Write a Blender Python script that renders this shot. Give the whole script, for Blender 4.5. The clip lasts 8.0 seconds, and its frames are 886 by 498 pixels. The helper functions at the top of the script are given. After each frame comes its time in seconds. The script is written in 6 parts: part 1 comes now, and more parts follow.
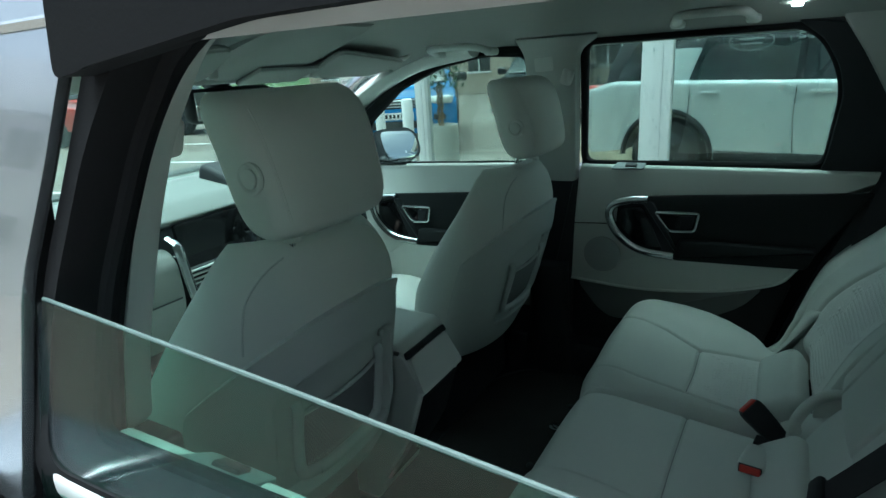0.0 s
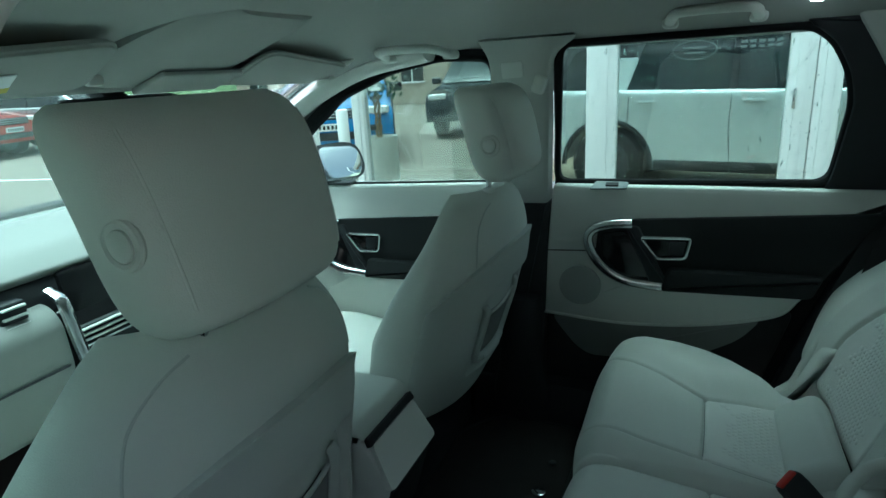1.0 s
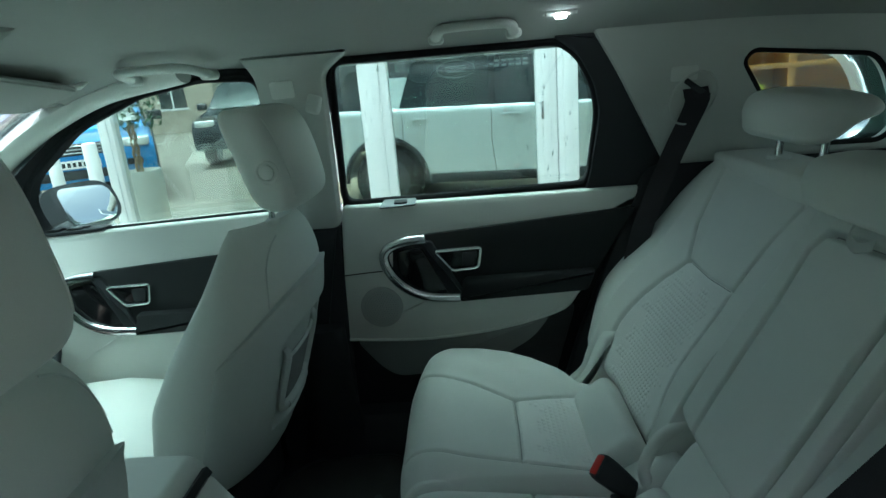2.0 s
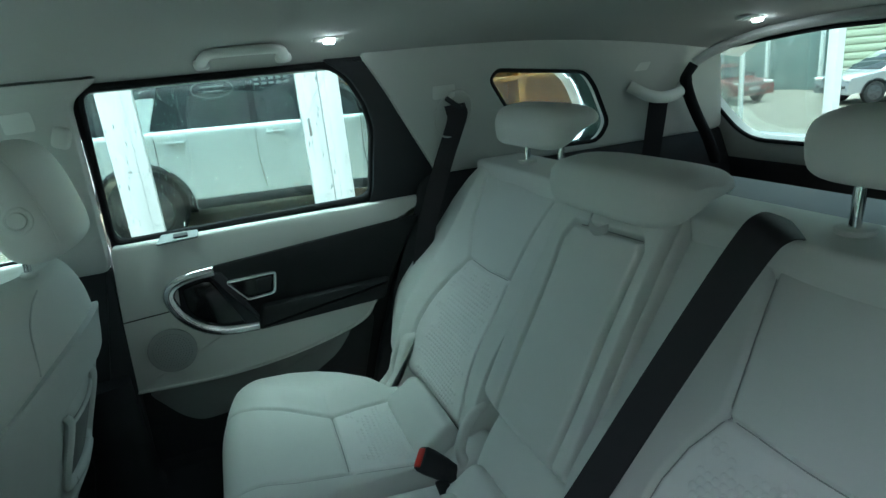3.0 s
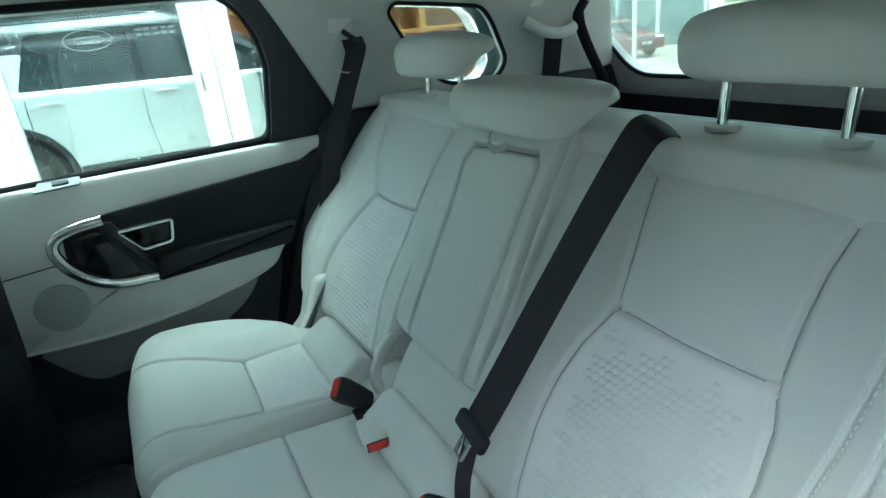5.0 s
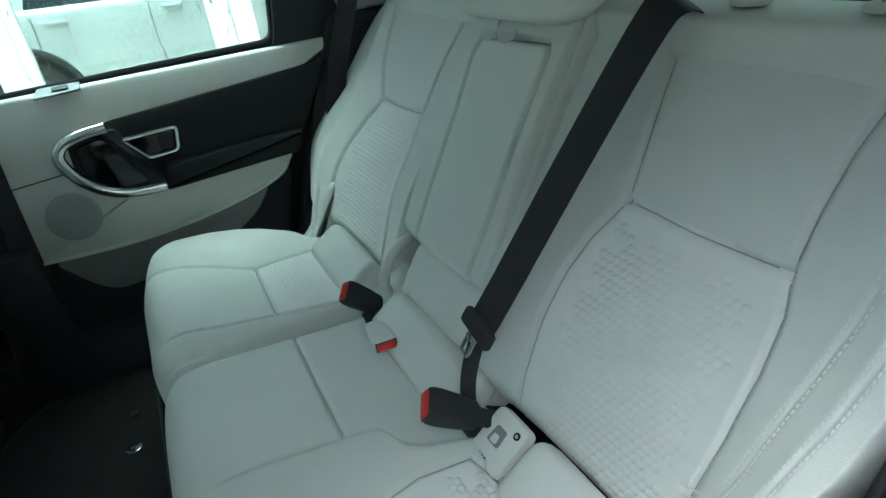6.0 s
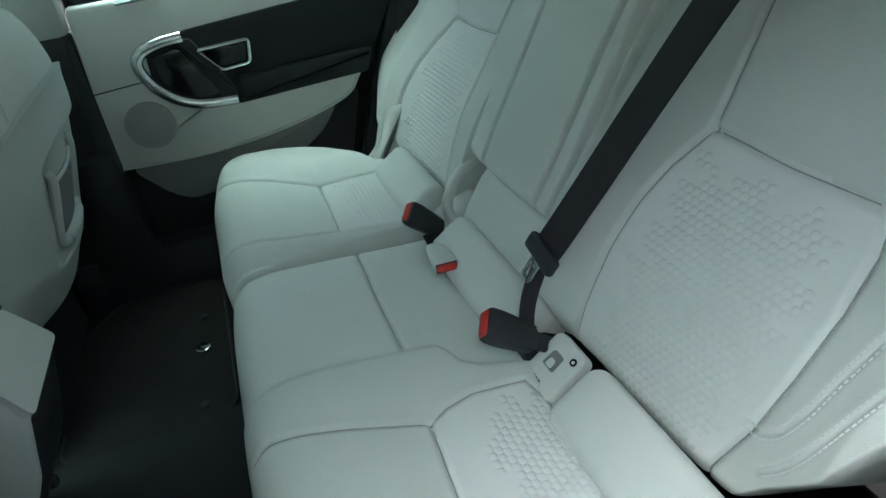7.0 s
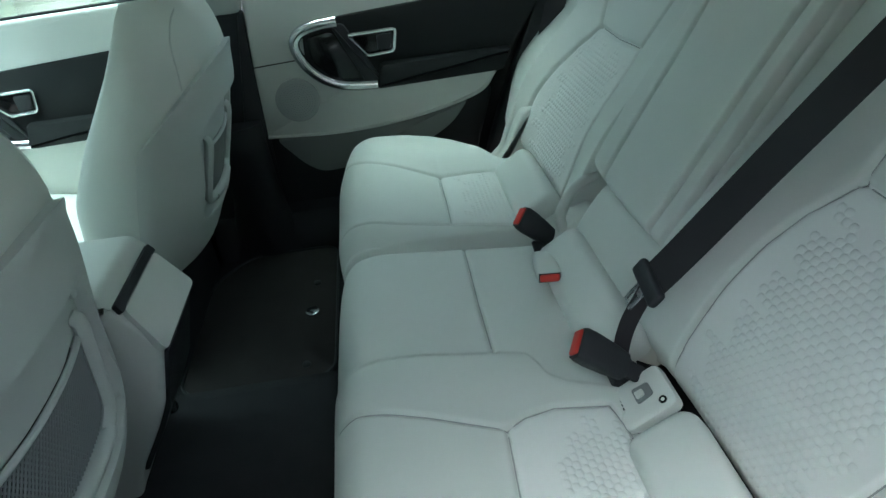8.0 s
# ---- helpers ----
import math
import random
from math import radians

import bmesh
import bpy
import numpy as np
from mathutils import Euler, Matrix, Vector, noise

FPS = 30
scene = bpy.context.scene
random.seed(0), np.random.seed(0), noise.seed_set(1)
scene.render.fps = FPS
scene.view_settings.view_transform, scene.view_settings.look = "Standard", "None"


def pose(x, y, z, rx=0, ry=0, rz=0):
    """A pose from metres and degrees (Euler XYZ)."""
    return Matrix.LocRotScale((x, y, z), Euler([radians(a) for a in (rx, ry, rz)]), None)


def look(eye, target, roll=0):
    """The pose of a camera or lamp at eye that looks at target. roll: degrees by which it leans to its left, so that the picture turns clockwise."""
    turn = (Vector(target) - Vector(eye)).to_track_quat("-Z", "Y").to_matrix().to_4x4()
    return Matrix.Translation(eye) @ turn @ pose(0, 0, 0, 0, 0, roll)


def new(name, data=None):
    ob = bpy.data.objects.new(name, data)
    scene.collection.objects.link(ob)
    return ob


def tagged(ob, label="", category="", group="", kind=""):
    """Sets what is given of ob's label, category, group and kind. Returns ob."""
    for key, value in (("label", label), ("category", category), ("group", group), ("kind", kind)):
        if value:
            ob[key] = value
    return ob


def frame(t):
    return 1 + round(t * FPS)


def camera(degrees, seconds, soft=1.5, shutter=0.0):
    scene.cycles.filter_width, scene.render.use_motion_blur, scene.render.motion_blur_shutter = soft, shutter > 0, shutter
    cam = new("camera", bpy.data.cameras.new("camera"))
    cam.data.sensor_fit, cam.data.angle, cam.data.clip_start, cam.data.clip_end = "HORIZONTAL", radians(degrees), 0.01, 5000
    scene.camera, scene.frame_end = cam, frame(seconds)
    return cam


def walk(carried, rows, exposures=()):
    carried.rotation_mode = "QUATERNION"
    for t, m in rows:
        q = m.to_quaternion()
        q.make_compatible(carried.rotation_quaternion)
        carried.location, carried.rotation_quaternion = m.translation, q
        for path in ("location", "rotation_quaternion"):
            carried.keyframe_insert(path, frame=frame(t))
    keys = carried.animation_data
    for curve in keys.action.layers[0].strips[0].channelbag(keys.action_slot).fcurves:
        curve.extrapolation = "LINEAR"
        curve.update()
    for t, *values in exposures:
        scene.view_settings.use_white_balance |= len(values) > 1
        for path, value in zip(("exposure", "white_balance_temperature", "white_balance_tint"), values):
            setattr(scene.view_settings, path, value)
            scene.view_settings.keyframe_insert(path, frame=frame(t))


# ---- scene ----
cam = camera(74.1, 8.0)
PATH = [
    (0, (0.299, -0.929, 1.379), (-0.669, 0.715, 0.781), -3.6),
    (0.5, (0.194, -0.821, 1.38), (-0.684, 0.878, 0.794), -3.5),
    (1, (0.136, -0.731, 1.371), (-0.643, 1.017, 0.791), -3.4),
    (1.5, (0.11, -0.674, 1.37), (-0.455, 1.157, 0.798), -3.7),
    (2, (0.117, -0.661, 1.363), (0.011, 1.256, 0.802), -4.8),
    (3.5, (0.069, -0.709, 1.388), (0.873, 1.026, 0.802), -6.1),
    (4, (0.071, -0.718, 1.379), (0.945, 0.98, 0.785), -6.3),
    (4.5, (0.072, -0.716, 1.35), (0.954, 0.957, 0.7), -6.4),
    (6, (0.094, -0.718, 1.279), (0.819, 0.882, 0.322), -7.9),
    (6.5, (0.086, -0.715, 1.259), (0.697, 0.863, 0.193), -8.0),
    (7, (0.073, -0.716, 1.259), (0.571, 0.868, 0.144), -7.7),
    (7.5, (0.078, -0.721, 1.264), (0.417, 0.903, 0.148), -7.0),
    (8, (0.079, -0.723, 1.286), (0.211, 0.937, 0.178), -5.9),
]
EXPOSURE = [(0.0, 1.38, 5000, -13), (1.0, 1.75, 5020, -11), (2.0, 2.05, 5180, -8), (3.5, 2.82, 5140, -6), (4.5, 3.28, 5150, -5), (6.0, 3.05, 5300, -4), (8.0, 2.97, 5300, -3)]
walk(cam, [(t, look(eye, target, roll)) for t, eye, target, roll in PATH], EXPOSURE)

# ---- world and light: a bright overcast day ----
world = bpy.data.worlds.new("world")
scene.world = world
world.use_nodes = True
wn = world.node_tree.nodes
sky = wn.new("ShaderNodeTexSky")
sky.sky_type = "NISHITA"
sky.sun_disc = False
sky.sun_elevation, sky.sun_rotation = radians(82), radians(256)
sky.air_density, sky.dust_density, sky.ozone_density = 0.15, 9.0, 0.0
wn["Background"].inputs["Strength"].default_value = 0.20
world.node_tree.links.new(sky.outputs[0], wn["Background"].inputs["Color"])
sun = new("sun", bpy.data.lights.new("sun", "SUN"))
sun.data.energy, sun.data.angle, sun.data.color = 0.33, radians(60), (1.0, 0.98, 0.95)
sun.matrix_world = look((-1.2, -0.3, 9.5), (0, 0, 0))


# ---- materials ----
def material(name, color, rough=0.6, metal=0.0, vary=0.12, scale=6.0, bump=0.1, grain=300.0, spec=0.5, coat=0.0):
    """A surface with stains at one scale and grain with relief at another."""
    m = bpy.data.materials.new(name)
    m.use_nodes = True
    t, L = m.node_tree.nodes, m.node_tree.links
    b = t["Principled BSDF"]
    geo = t.new("ShaderNodeTexCoord")
    n1, n2 = t.new("ShaderNodeTexNoise"), t.new("ShaderNodeTexNoise")
    n1.inputs["Scale"].default_value, n1.inputs["Detail"].default_value = scale, 5
    n2.inputs["Scale"].default_value, n2.inputs["Detail"].default_value = grain, 3
    ramp = t.new("ShaderNodeMix")
    ramp.data_type = "RGBA"
    lo, hi = [c * (1 - vary) for c in color], [min(1, c * (1 + vary)) for c in color]
    ramp.inputs[6].default_value, ramp.inputs[7].default_value = (*lo, 1), (*hi, 1)
    mix = t.new("ShaderNodeMath")
    mix.operation = "MULTIPLY_ADD"
    mix.inputs[1].default_value, mix.inputs[2].default_value = 0.35, 0.0
    add = t.new("ShaderNodeMath")
    add.operation = "MULTIPLY_ADD"
    add.inputs[1].default_value = 0.65
    for n in (n1, n2):
        L.new(geo.outputs["Object"], n.inputs["Vector"])
    L.new(n2.outputs["Fac"], mix.inputs[0])
    L.new(n1.outputs["Fac"], add.inputs[0])
    L.new(mix.outputs[0], add.inputs[2])
    L.new(add.outputs[0], ramp.inputs[0])
    L.new(ramp.outputs[2], b.inputs["Base Color"])
    rr = t.new("ShaderNodeMapRange")
    rr.inputs["To Min"].default_value, rr.inputs["To Max"].default_value = max(0.02, rough * 0.85), min(1, rough * 1.15)
    L.new(n1.outputs["Fac"], rr.inputs["Value"])
    L.new(rr.outputs[0], b.inputs["Roughness"])
    b.inputs["Metallic"].default_value = metal
    b.inputs["Specular IOR Level"].default_value = spec
    b.inputs["Coat Weight"].default_value = coat
    b.inputs["Coat Roughness"].default_value = 0.05
    if bump:
        bp = t.new("ShaderNodeBump")
        bp.inputs["Strength"].default_value, bp.inputs["Distance"].default_value = bump, 0.002
        L.new(n2.outputs["Fac"], bp.inputs["Height"])
        L.new(bp.outputs[0], b.inputs["Normal"])
    return m


def clear(name, tint, gloss=1.0, base=0.045):
    """A tinted pane: light passes straight through, with a sharp sheen that grows at grazing angles."""
    m = bpy.data.materials.new(name)
    m.use_nodes = True
    t, L = m.node_tree.nodes, m.node_tree.links
    t.remove(t["Principled BSDF"])
    tr, gl, mx, fr = (t.new("ShaderNodeBsdfTransparent"), t.new("ShaderNodeBsdfGlossy"),
                      t.new("ShaderNodeMixShader"), t.new("ShaderNodeLayerWeight"))
    pw, ma = t.new("ShaderNodeMath"), t.new("ShaderNodeMath")
    pw.operation, pw.inputs[1].default_value = "POWER", 5.0
    ma.operation, ma.inputs[1].default_value, ma.inputs[2].default_value = "MULTIPLY_ADD", 0.80, base
    L.new(fr.outputs["Facing"], pw.inputs[0])
    L.new(pw.outputs[0], ma.inputs[0])
    tr.inputs["Color"].default_value = (*tint, 1)
    gl.inputs["Roughness"].default_value = 0.01
    gl.inputs["Color"].default_value = (gloss, gloss, gloss, 1)
    fr.inputs["Blend"].default_value = 0.5
    L.new(ma.outputs[0], mx.inputs[0])
    L.new(tr.outputs[0], mx.inputs[1])
    L.new(gl.outputs[0], mx.inputs[2])
    L.new(mx.outputs[0], t["Material Output"].inputs["Surface"])
    return m


def glow(name, color, strength):
    m = bpy.data.materials.new(name)
    m.use_nodes = True
    b = m.node_tree.nodes["Principled BSDF"]
    b.inputs["Base Color"].default_value = (*color, 1)
    b.inputs["Emission Color"].default_value = (*color, 1)
    b.inputs["Emission Strength"].default_value = strength
    return m


LEATHER = material("ivory leather", (0.64, 0.655, 0.62), 0.5, vary=0.05, scale=9, bump=0.25, grain=900)
CLOTH = material("ivory embossed cloth", (0.75, 0.755, 0.73), 0.75, vary=0.05, scale=12, bump=0.3, grain=1400)


def emboss(m, along, centre, half, ends):
    """Adds rows of small raised lozenges, ragged at the sides, round two seating places (across: y; along: a direction)."""
    t, L = m.node_tree.nodes, m.node_tree.links

    def op(kind, a, b=None, c=None):
        n = t.new("ShaderNodeMath")
        n.operation = kind
        for k, v in enumerate((a, b, c)):
            if v is None:
                continue
            if isinstance(v, (int, float)):
                n.inputs[k].default_value = v
            else:
                L.new(v, n.inputs[k])
        return n.outputs[0]
    co = t.new("ShaderNodeTexCoord")
    sx = t.new("ShaderNodeSeparateXYZ")
    L.new(co.outputs["Object"], sx.inputs[0])
    bb = op("ADD", op("MULTIPLY", sx.outputs[0], along[0]), op("MULTIPLY", sx.outputs[2], along[1]))
    aa = sx.outputs[1]
    u, v = op("MULTIPLY", aa, 92.0), op("MULTIPLY", bb, 106.0)
    row = op("FLOOR", v)
    uu = op("ADD", u, op("MULTIPLY", op("MODULO", row, 2.0), 0.5))
    fu, fv = op("SUBTRACT", op("FRACT", uu), 0.5), op("SUBTRACT", op("FRACT", v), 0.5)
    # round domes, a little longer than wide
    d = op("ADD", op("MULTIPLY", fu, fu), op("MULTIPLY", op("MULTIPLY", fv, fv), 0.85))
    dome = op("POWER", op("MAXIMUM", op("SUBTRACT", 1.0, op("MULTIPLY", d, 4.0)), 0.0), 0.7)
    # each side ends in stepped teeth
    nz = t.new("ShaderNodeTexWhiteNoise")
    nz.noise_dimensions = "2D"
    cv = t.new("ShaderNodeCombineXYZ")
    L.new(op("FLOOR", op("MULTIPLY", row, 0.5)), cv.inputs[0])
    L.new(op("FLOOR", op("MULTIPLY", aa, 5.0)), cv.inputs[1])
    L.new(cv.outputs[0], nz.inputs["Vector"])
    saw = op("FRACT", op("MULTIPLY", op("ADD", row, op("MULTIPLY", op("FLOOR", op("MULTIPLY", aa, 5.0)), 3.0)), 0.17))
    edge = op("ADD", op("MULTIPLY", saw, 0.040), op("ADD", 0.058, op("MULTIPLY", nz.outputs["Value"], 0.022)))
    colu = op("FLOOR", uu)
    cell = op("ABSOLUTE", op("SUBTRACT", op("ABSOLUTE", op("SUBTRACT", op("DIVIDE", op("ADD", colu, 0.25), 92.0), centre)), half))
    tooth = op("MULTIPLY", op("ABSOLUTE", op("SUBTRACT", op("FRACT", op("MULTIPLY", op("FLOOR", op("MULTIPLY", uu, 0.5)), 0.29)), 0.5)), 0.07)
    inner = op("LESS_THAN", op("MULTIPLY", op("SUBTRACT", op("DIVIDE", row, 106.0), ends[0]), ends[1]), op("MULTIPLY", tooth, -1.0))
    mask = op("MULTIPLY", op("LESS_THAN", cell, edge), inner)
    bump = t.new("ShaderNodeBump")
    bump.inputs["Strength"].default_value, bump.inputs["Distance"].default_value = 0.75, 0.0022
    L.new(op("MULTIPLY", dome, mask), bump.inputs["Height"])
    old = [n for n in t if n.bl_idname == "ShaderNodeBump" and n != bump][0]
    L.new(old.outputs[0], bump.inputs["Normal"])
    L.new(bump.outputs[0], t["Principled BSDF"].inputs["Normal"])
    return m


emboss(CLOTH, (1.0, 0.0), -0.016, 0.345, (0.200, -1.0))
CLOTH_BACK = emboss(material("ivory embossed back cloth", (0.74, 0.745, 0.72), 0.75, vary=0.05, scale=12, bump=0.3, grain=1400), (0.485, 0.875), 0.0275, 0.3725, (1.095, 1.0))
IVORY = material("ivory moulded plastic", (0.65, 0.66, 0.625), 0.5, vary=0.04, scale=5, bump=0.15, grain=1200)
# dash and load blind plastic, base darkened in place of weaker light
PALE_DIMMED = material("pale plastic darkened to stand for shade", (0.211, 0.218, 0.207), 0.6, vary=0.05, scale=6, bump=0.3, grain=900)
PILLAR = material("darker pale trim plastic", (0.50, 0.51, 0.485), 0.6, vary=0.04, scale=5, bump=0.2, grain=1200)
HEADCLOTH = material("grey headliner cloth", (0.39, 0.39, 0.37), 0.95, vary=0.05, scale=5, bump=0.3, grain=1500, spec=0.1)
GREYPLASTIC = material("grey moulded seat shell", (0.52, 0.54, 0.52), 0.55, vary=0.05, scale=6, bump=0.2, grain=1000)
BLACK = material("black soft plastic", (0.024, 0.025, 0.028), 0.56, vary=0.2, scale=7, bump=0.3, grain=900, spec=0.38)
BLACKGLOSS = material("gloss black", (0.012, 0.012, 0.013), 0.12, vary=0.2, scale=4, bump=0.0)
WHITETHREAD = material("pale stitching thread", (0.72, 0.72, 0.70), 0.6, vary=0.05, bump=0.0)
SLATEGREY = material("mid grey switch plate", (0.16, 0.18, 0.18), 0.45, vary=0.08, bump=0.1)
SPEAKERGREY = material("grey speaker cover", (0.36, 0.37, 0.36), 0.6, vary=0.05, bump=0.2, grain=900)
POCKETGREY = material("grey moulded door pocket", (0.22, 0.232, 0.226), 0.6, vary=0.06, scale=6, bump=0.2, grain=900)
SOFTBLACK = material("black soft door trim", (0.020, 0.021, 0.022), 0.7, vary=0.1, scale=8, bump=0.25, grain=1100, spec=0.25)
NETGREY = material("grey pocket net", (0.22, 0.23, 0.23), 0.8, vary=0.1, bump=0.0)
# seam thread is ivory; its grey carries the shadow of the groove
SEAM_SHADE = material("ivory seam darkened as groove shade", (0.34, 0.35, 0.34), 0.8, vary=0.1, bump=0.0)
CARPET = material("black carpet", (0.034, 0.035, 0.037), 0.95, vary=0.4, scale=14, bump=1.0, grain=700, spec=0.1)
MATPILE = material("brown black mat pile", (0.036, 0.034, 0.033), 0.95, vary=0.45, scale=16, bump=1.0, grain=600, spec=0.1)
WEB = material("black seat belt webbing", (0.018, 0.015, 0.018), 0.7, vary=0.2, scale=20, bump=0.4, grain=800)
RED = material("red buckle button", (0.55, 0.03, 0.02), 0.4, vary=0.1, bump=0.0)
CHROME = material("satin chrome", (0.75, 0.76, 0.77), 0.16, 1.0, vary=0.05, bump=0.0)
SILVER = material("silver car paint", (0.50, 0.52, 0.54), 0.22, 0.9, vary=0.03, bump=0.0, coat=1.0)
RUBBER = material("black door seal", (0.018, 0.018, 0.019), 0.85, vary=0.2, bump=0.1, spec=0.06)
MIRROR = material("mirror glass", (0.9, 0.9, 0.9), 0.02, 1.0, vary=0.01, bump=0.0)
GLASS = clear("green tinted glass", (0.74, 0.84, 0.805))
NEARGLASS = clear("lowered green glass", (0.62, 0.80, 0.73), 0.8, 0.04)
DROP = clear("clear water drop", (0.85, 0.92, 0.90), 1.0, 0.65)
GLASSEDGE = material("ground glass edge", (0.10, 0.14, 0.13), 0.6, vary=0.1, bump=0.0)
LAMPGLOW = glow("lamp lens lit", (1.0, 0.97, 0.9), 14.0)
TARMAC = material("worn brownish paving", (0.145, 0.125, 0.10), 0.7, vary=0.35, scale=1.2, bump=0.6, grain=90)
WHITEPOST = material("white painted aluminium", (0.80, 0.80, 0.80), 0.4, vary=0.03, bump=0.0)
WHITECAR = material("white car paint", (0.62, 0.64, 0.65), 0.25, vary=0.02, bump=0.0, coat=1.0)
BLUECAR = material("blue car paint", (0.03, 0.20, 0.50), 0.3, 0.3, vary=0.05, bump=0.0, coat=1.0)
GREYCAR = material("grey car paint", (0.30, 0.31, 0.32), 0.3, 0.4, vary=0.03, bump=0.0, coat=1.0)
REDCAR = material("red car paint", (0.40, 0.03, 0.02), 0.3, 0.0, vary=0.05, bump=0.0, coat=1.0)
# red paint darkened to carry the dimming by the green glass
REDCAR_DIM = material("red car paint dimmed as behind glass", (0.13, 0.018, 0.016), 0.3, 0.0, vary=0.05, bump=0.0, coat=1.0)
CARGLASS = material("dark car glass", (0.02, 0.024, 0.026), 0.06, vary=0.1, bump=0.0)
TYRE = material("tyre rubber", (0.015, 0.015, 0.015), 0.8, vary=0.2, bump=0.2, grain=200)
PINE = material("orange varnished pine", (0.50, 0.22, 0.04), 0.5, vary=0.25, scale=5, bump=0.2, grain=60)
SHOWFLOOR = material("brown tiled floor", (0.30, 0.24, 0.17), 0.35, vary=0.2, scale=2, bump=0.1)
PALEWALL = material("pale plaster wall", (0.60, 0.60, 0.56), 0.8, vary=0.1, scale=2, bump=0.2, grain=80)
DARKWALL = material("dark showroom wall", (0.06, 0.07, 0.07), 0.7, vary=0.3, scale=2, bump=0.1)
SHOWLAMP = glow("showroom lamp lit", (1.0, 0.95, 0.85), 25.0)
SIGNPAINT = material("pale sign paint", (0.15, 0.17, 0.165), 0.5, vary=0.05, bump=0.0)
BARK = material("brown bark", (0.30, 0.21, 0.12), 0.8, vary=0.3, bump=0.4, grain=80)
LEAF = material("dark leaf", (0.04, 0.09, 0.03), 0.5, vary=0.4, scale=20, bump=0.1)
BEIGE = material("beige render", (0.45, 0.38, 0.30), 0.85, vary=0.15, scale=1.5, bump=0.3, grain=60)
SIDING = material("pale green boarding", (0.38, 0.42, 0.31), 0.7, vary=0.1, scale=2, bump=0.1)
DARKALLOY = material("dark alloy", (0.10, 0.10, 0.11), 0.35, 0.8, vary=0.1, bump=0.0)
GRASS = material("grass", (0.06, 0.10, 0.03), 0.9, vary=0.4, scale=3, bump=1.0, grain=40)
WINGWALL = material("grey green rendered wall", (0.17, 0.23, 0.22), 0.8, vary=0.25, scale=1.2, bump=0.2, grain=60)
SLATE = material("slate roof", (0.16, 0.16, 0.17), 0.7, vary=0.25, scale=5, bump=0.4, grain=30)


# ---- mesh helpers ----
def finish(ob, smooth=True):
    if smooth:
        ob.data.shade_smooth()
        for f in ob.data.polygons:
            if len(f.vertices) > 6:
                f.use_smooth = False
        ob.data.set_sharp_from_angle(angle=radians(38))
    return ob


def part(name, bm, mat, parent=None, label="", smooth=True):
    me = bpy.data.meshes.new(name)
    bmesh.ops.recalc_face_normals(bm, faces=bm.faces)
    bm.to_mesh(me)
    bm.free()
    me.materials.append(mat)
    ob = new(name, me)
    finish(ob, smooth)
    if parent is not None:
        ob.parent = parent
    if label:
        tagged(ob, label)
    return ob


def arrays(name, verts, faces, mat, parent=None, label="", smooth=True):
    me = bpy.data.meshes.new(name)
    me.from_pydata([tuple(v) for v in verts], [], [tuple(f) for f in faces])
    bm = bmesh.new()
    bm.from_mesh(me)
    bpy.data.meshes.remove(me)
    return part(name, bm, mat, parent, label, smooth)


def thing(name, label, category, group="", kind="", at=(0, 0, 0)):
    ob = new(name)
    ob.location = at
    ob.empty_display_size = 0.05
    return tagged(ob, label, category, group, kind)


def put(bm, m):
    bmesh.ops.transform(bm, matrix=m, verts=bm.verts)
    return bm


def rbox(sx, sy, sz, bevel=0.004, segs=2, m=None):
    """A box about its centre with rounded edges."""
    bm = bmesh.new()
    bmesh.ops.create_cube(bm, size=1)
    bmesh.ops.scale(bm, vec=(sx, sy, sz), verts=bm.verts)
    if bevel > 0:
        bmesh.ops.bevel(bm, geom=bm.edges[:], offset=min(bevel, 0.49 * min(sx, sy, sz)), segments=segs, profile=0.5, affect="EDGES")
    return put(bm, m) if m is not None else bm


def span(x0, x1, y0, y1, z0, z1, bevel=0.004, segs=2):
    return rbox(abs(x1 - x0), abs(y1 - y0), abs(z1 - z0), bevel, segs, Matrix.Translation(((x0 + x1) / 2, (y0 + y1) / 2, (z0 + z1) / 2)))


def smooth_loop(pts, r, n=5):
    """A closed outline with its corners rounded."""
    out, k = [], len(pts)
    for i in range(k):
        p, a, b = Vector(pts[i]), Vector(pts[i - 1]), Vector(pts[(i + 1) % k])
        d = min(r, 0.48 * (a - p).length, 0.48 * (b - p).length)
        s, e = p + (a - p).normalized() * d, p + (b - p).normalized() * d
        for j in range(n + 1):
            u = j / n
            out.append((1 - u) ** 2 * s + 2 * u * (1 - u) * p + u * u * e)
    return out


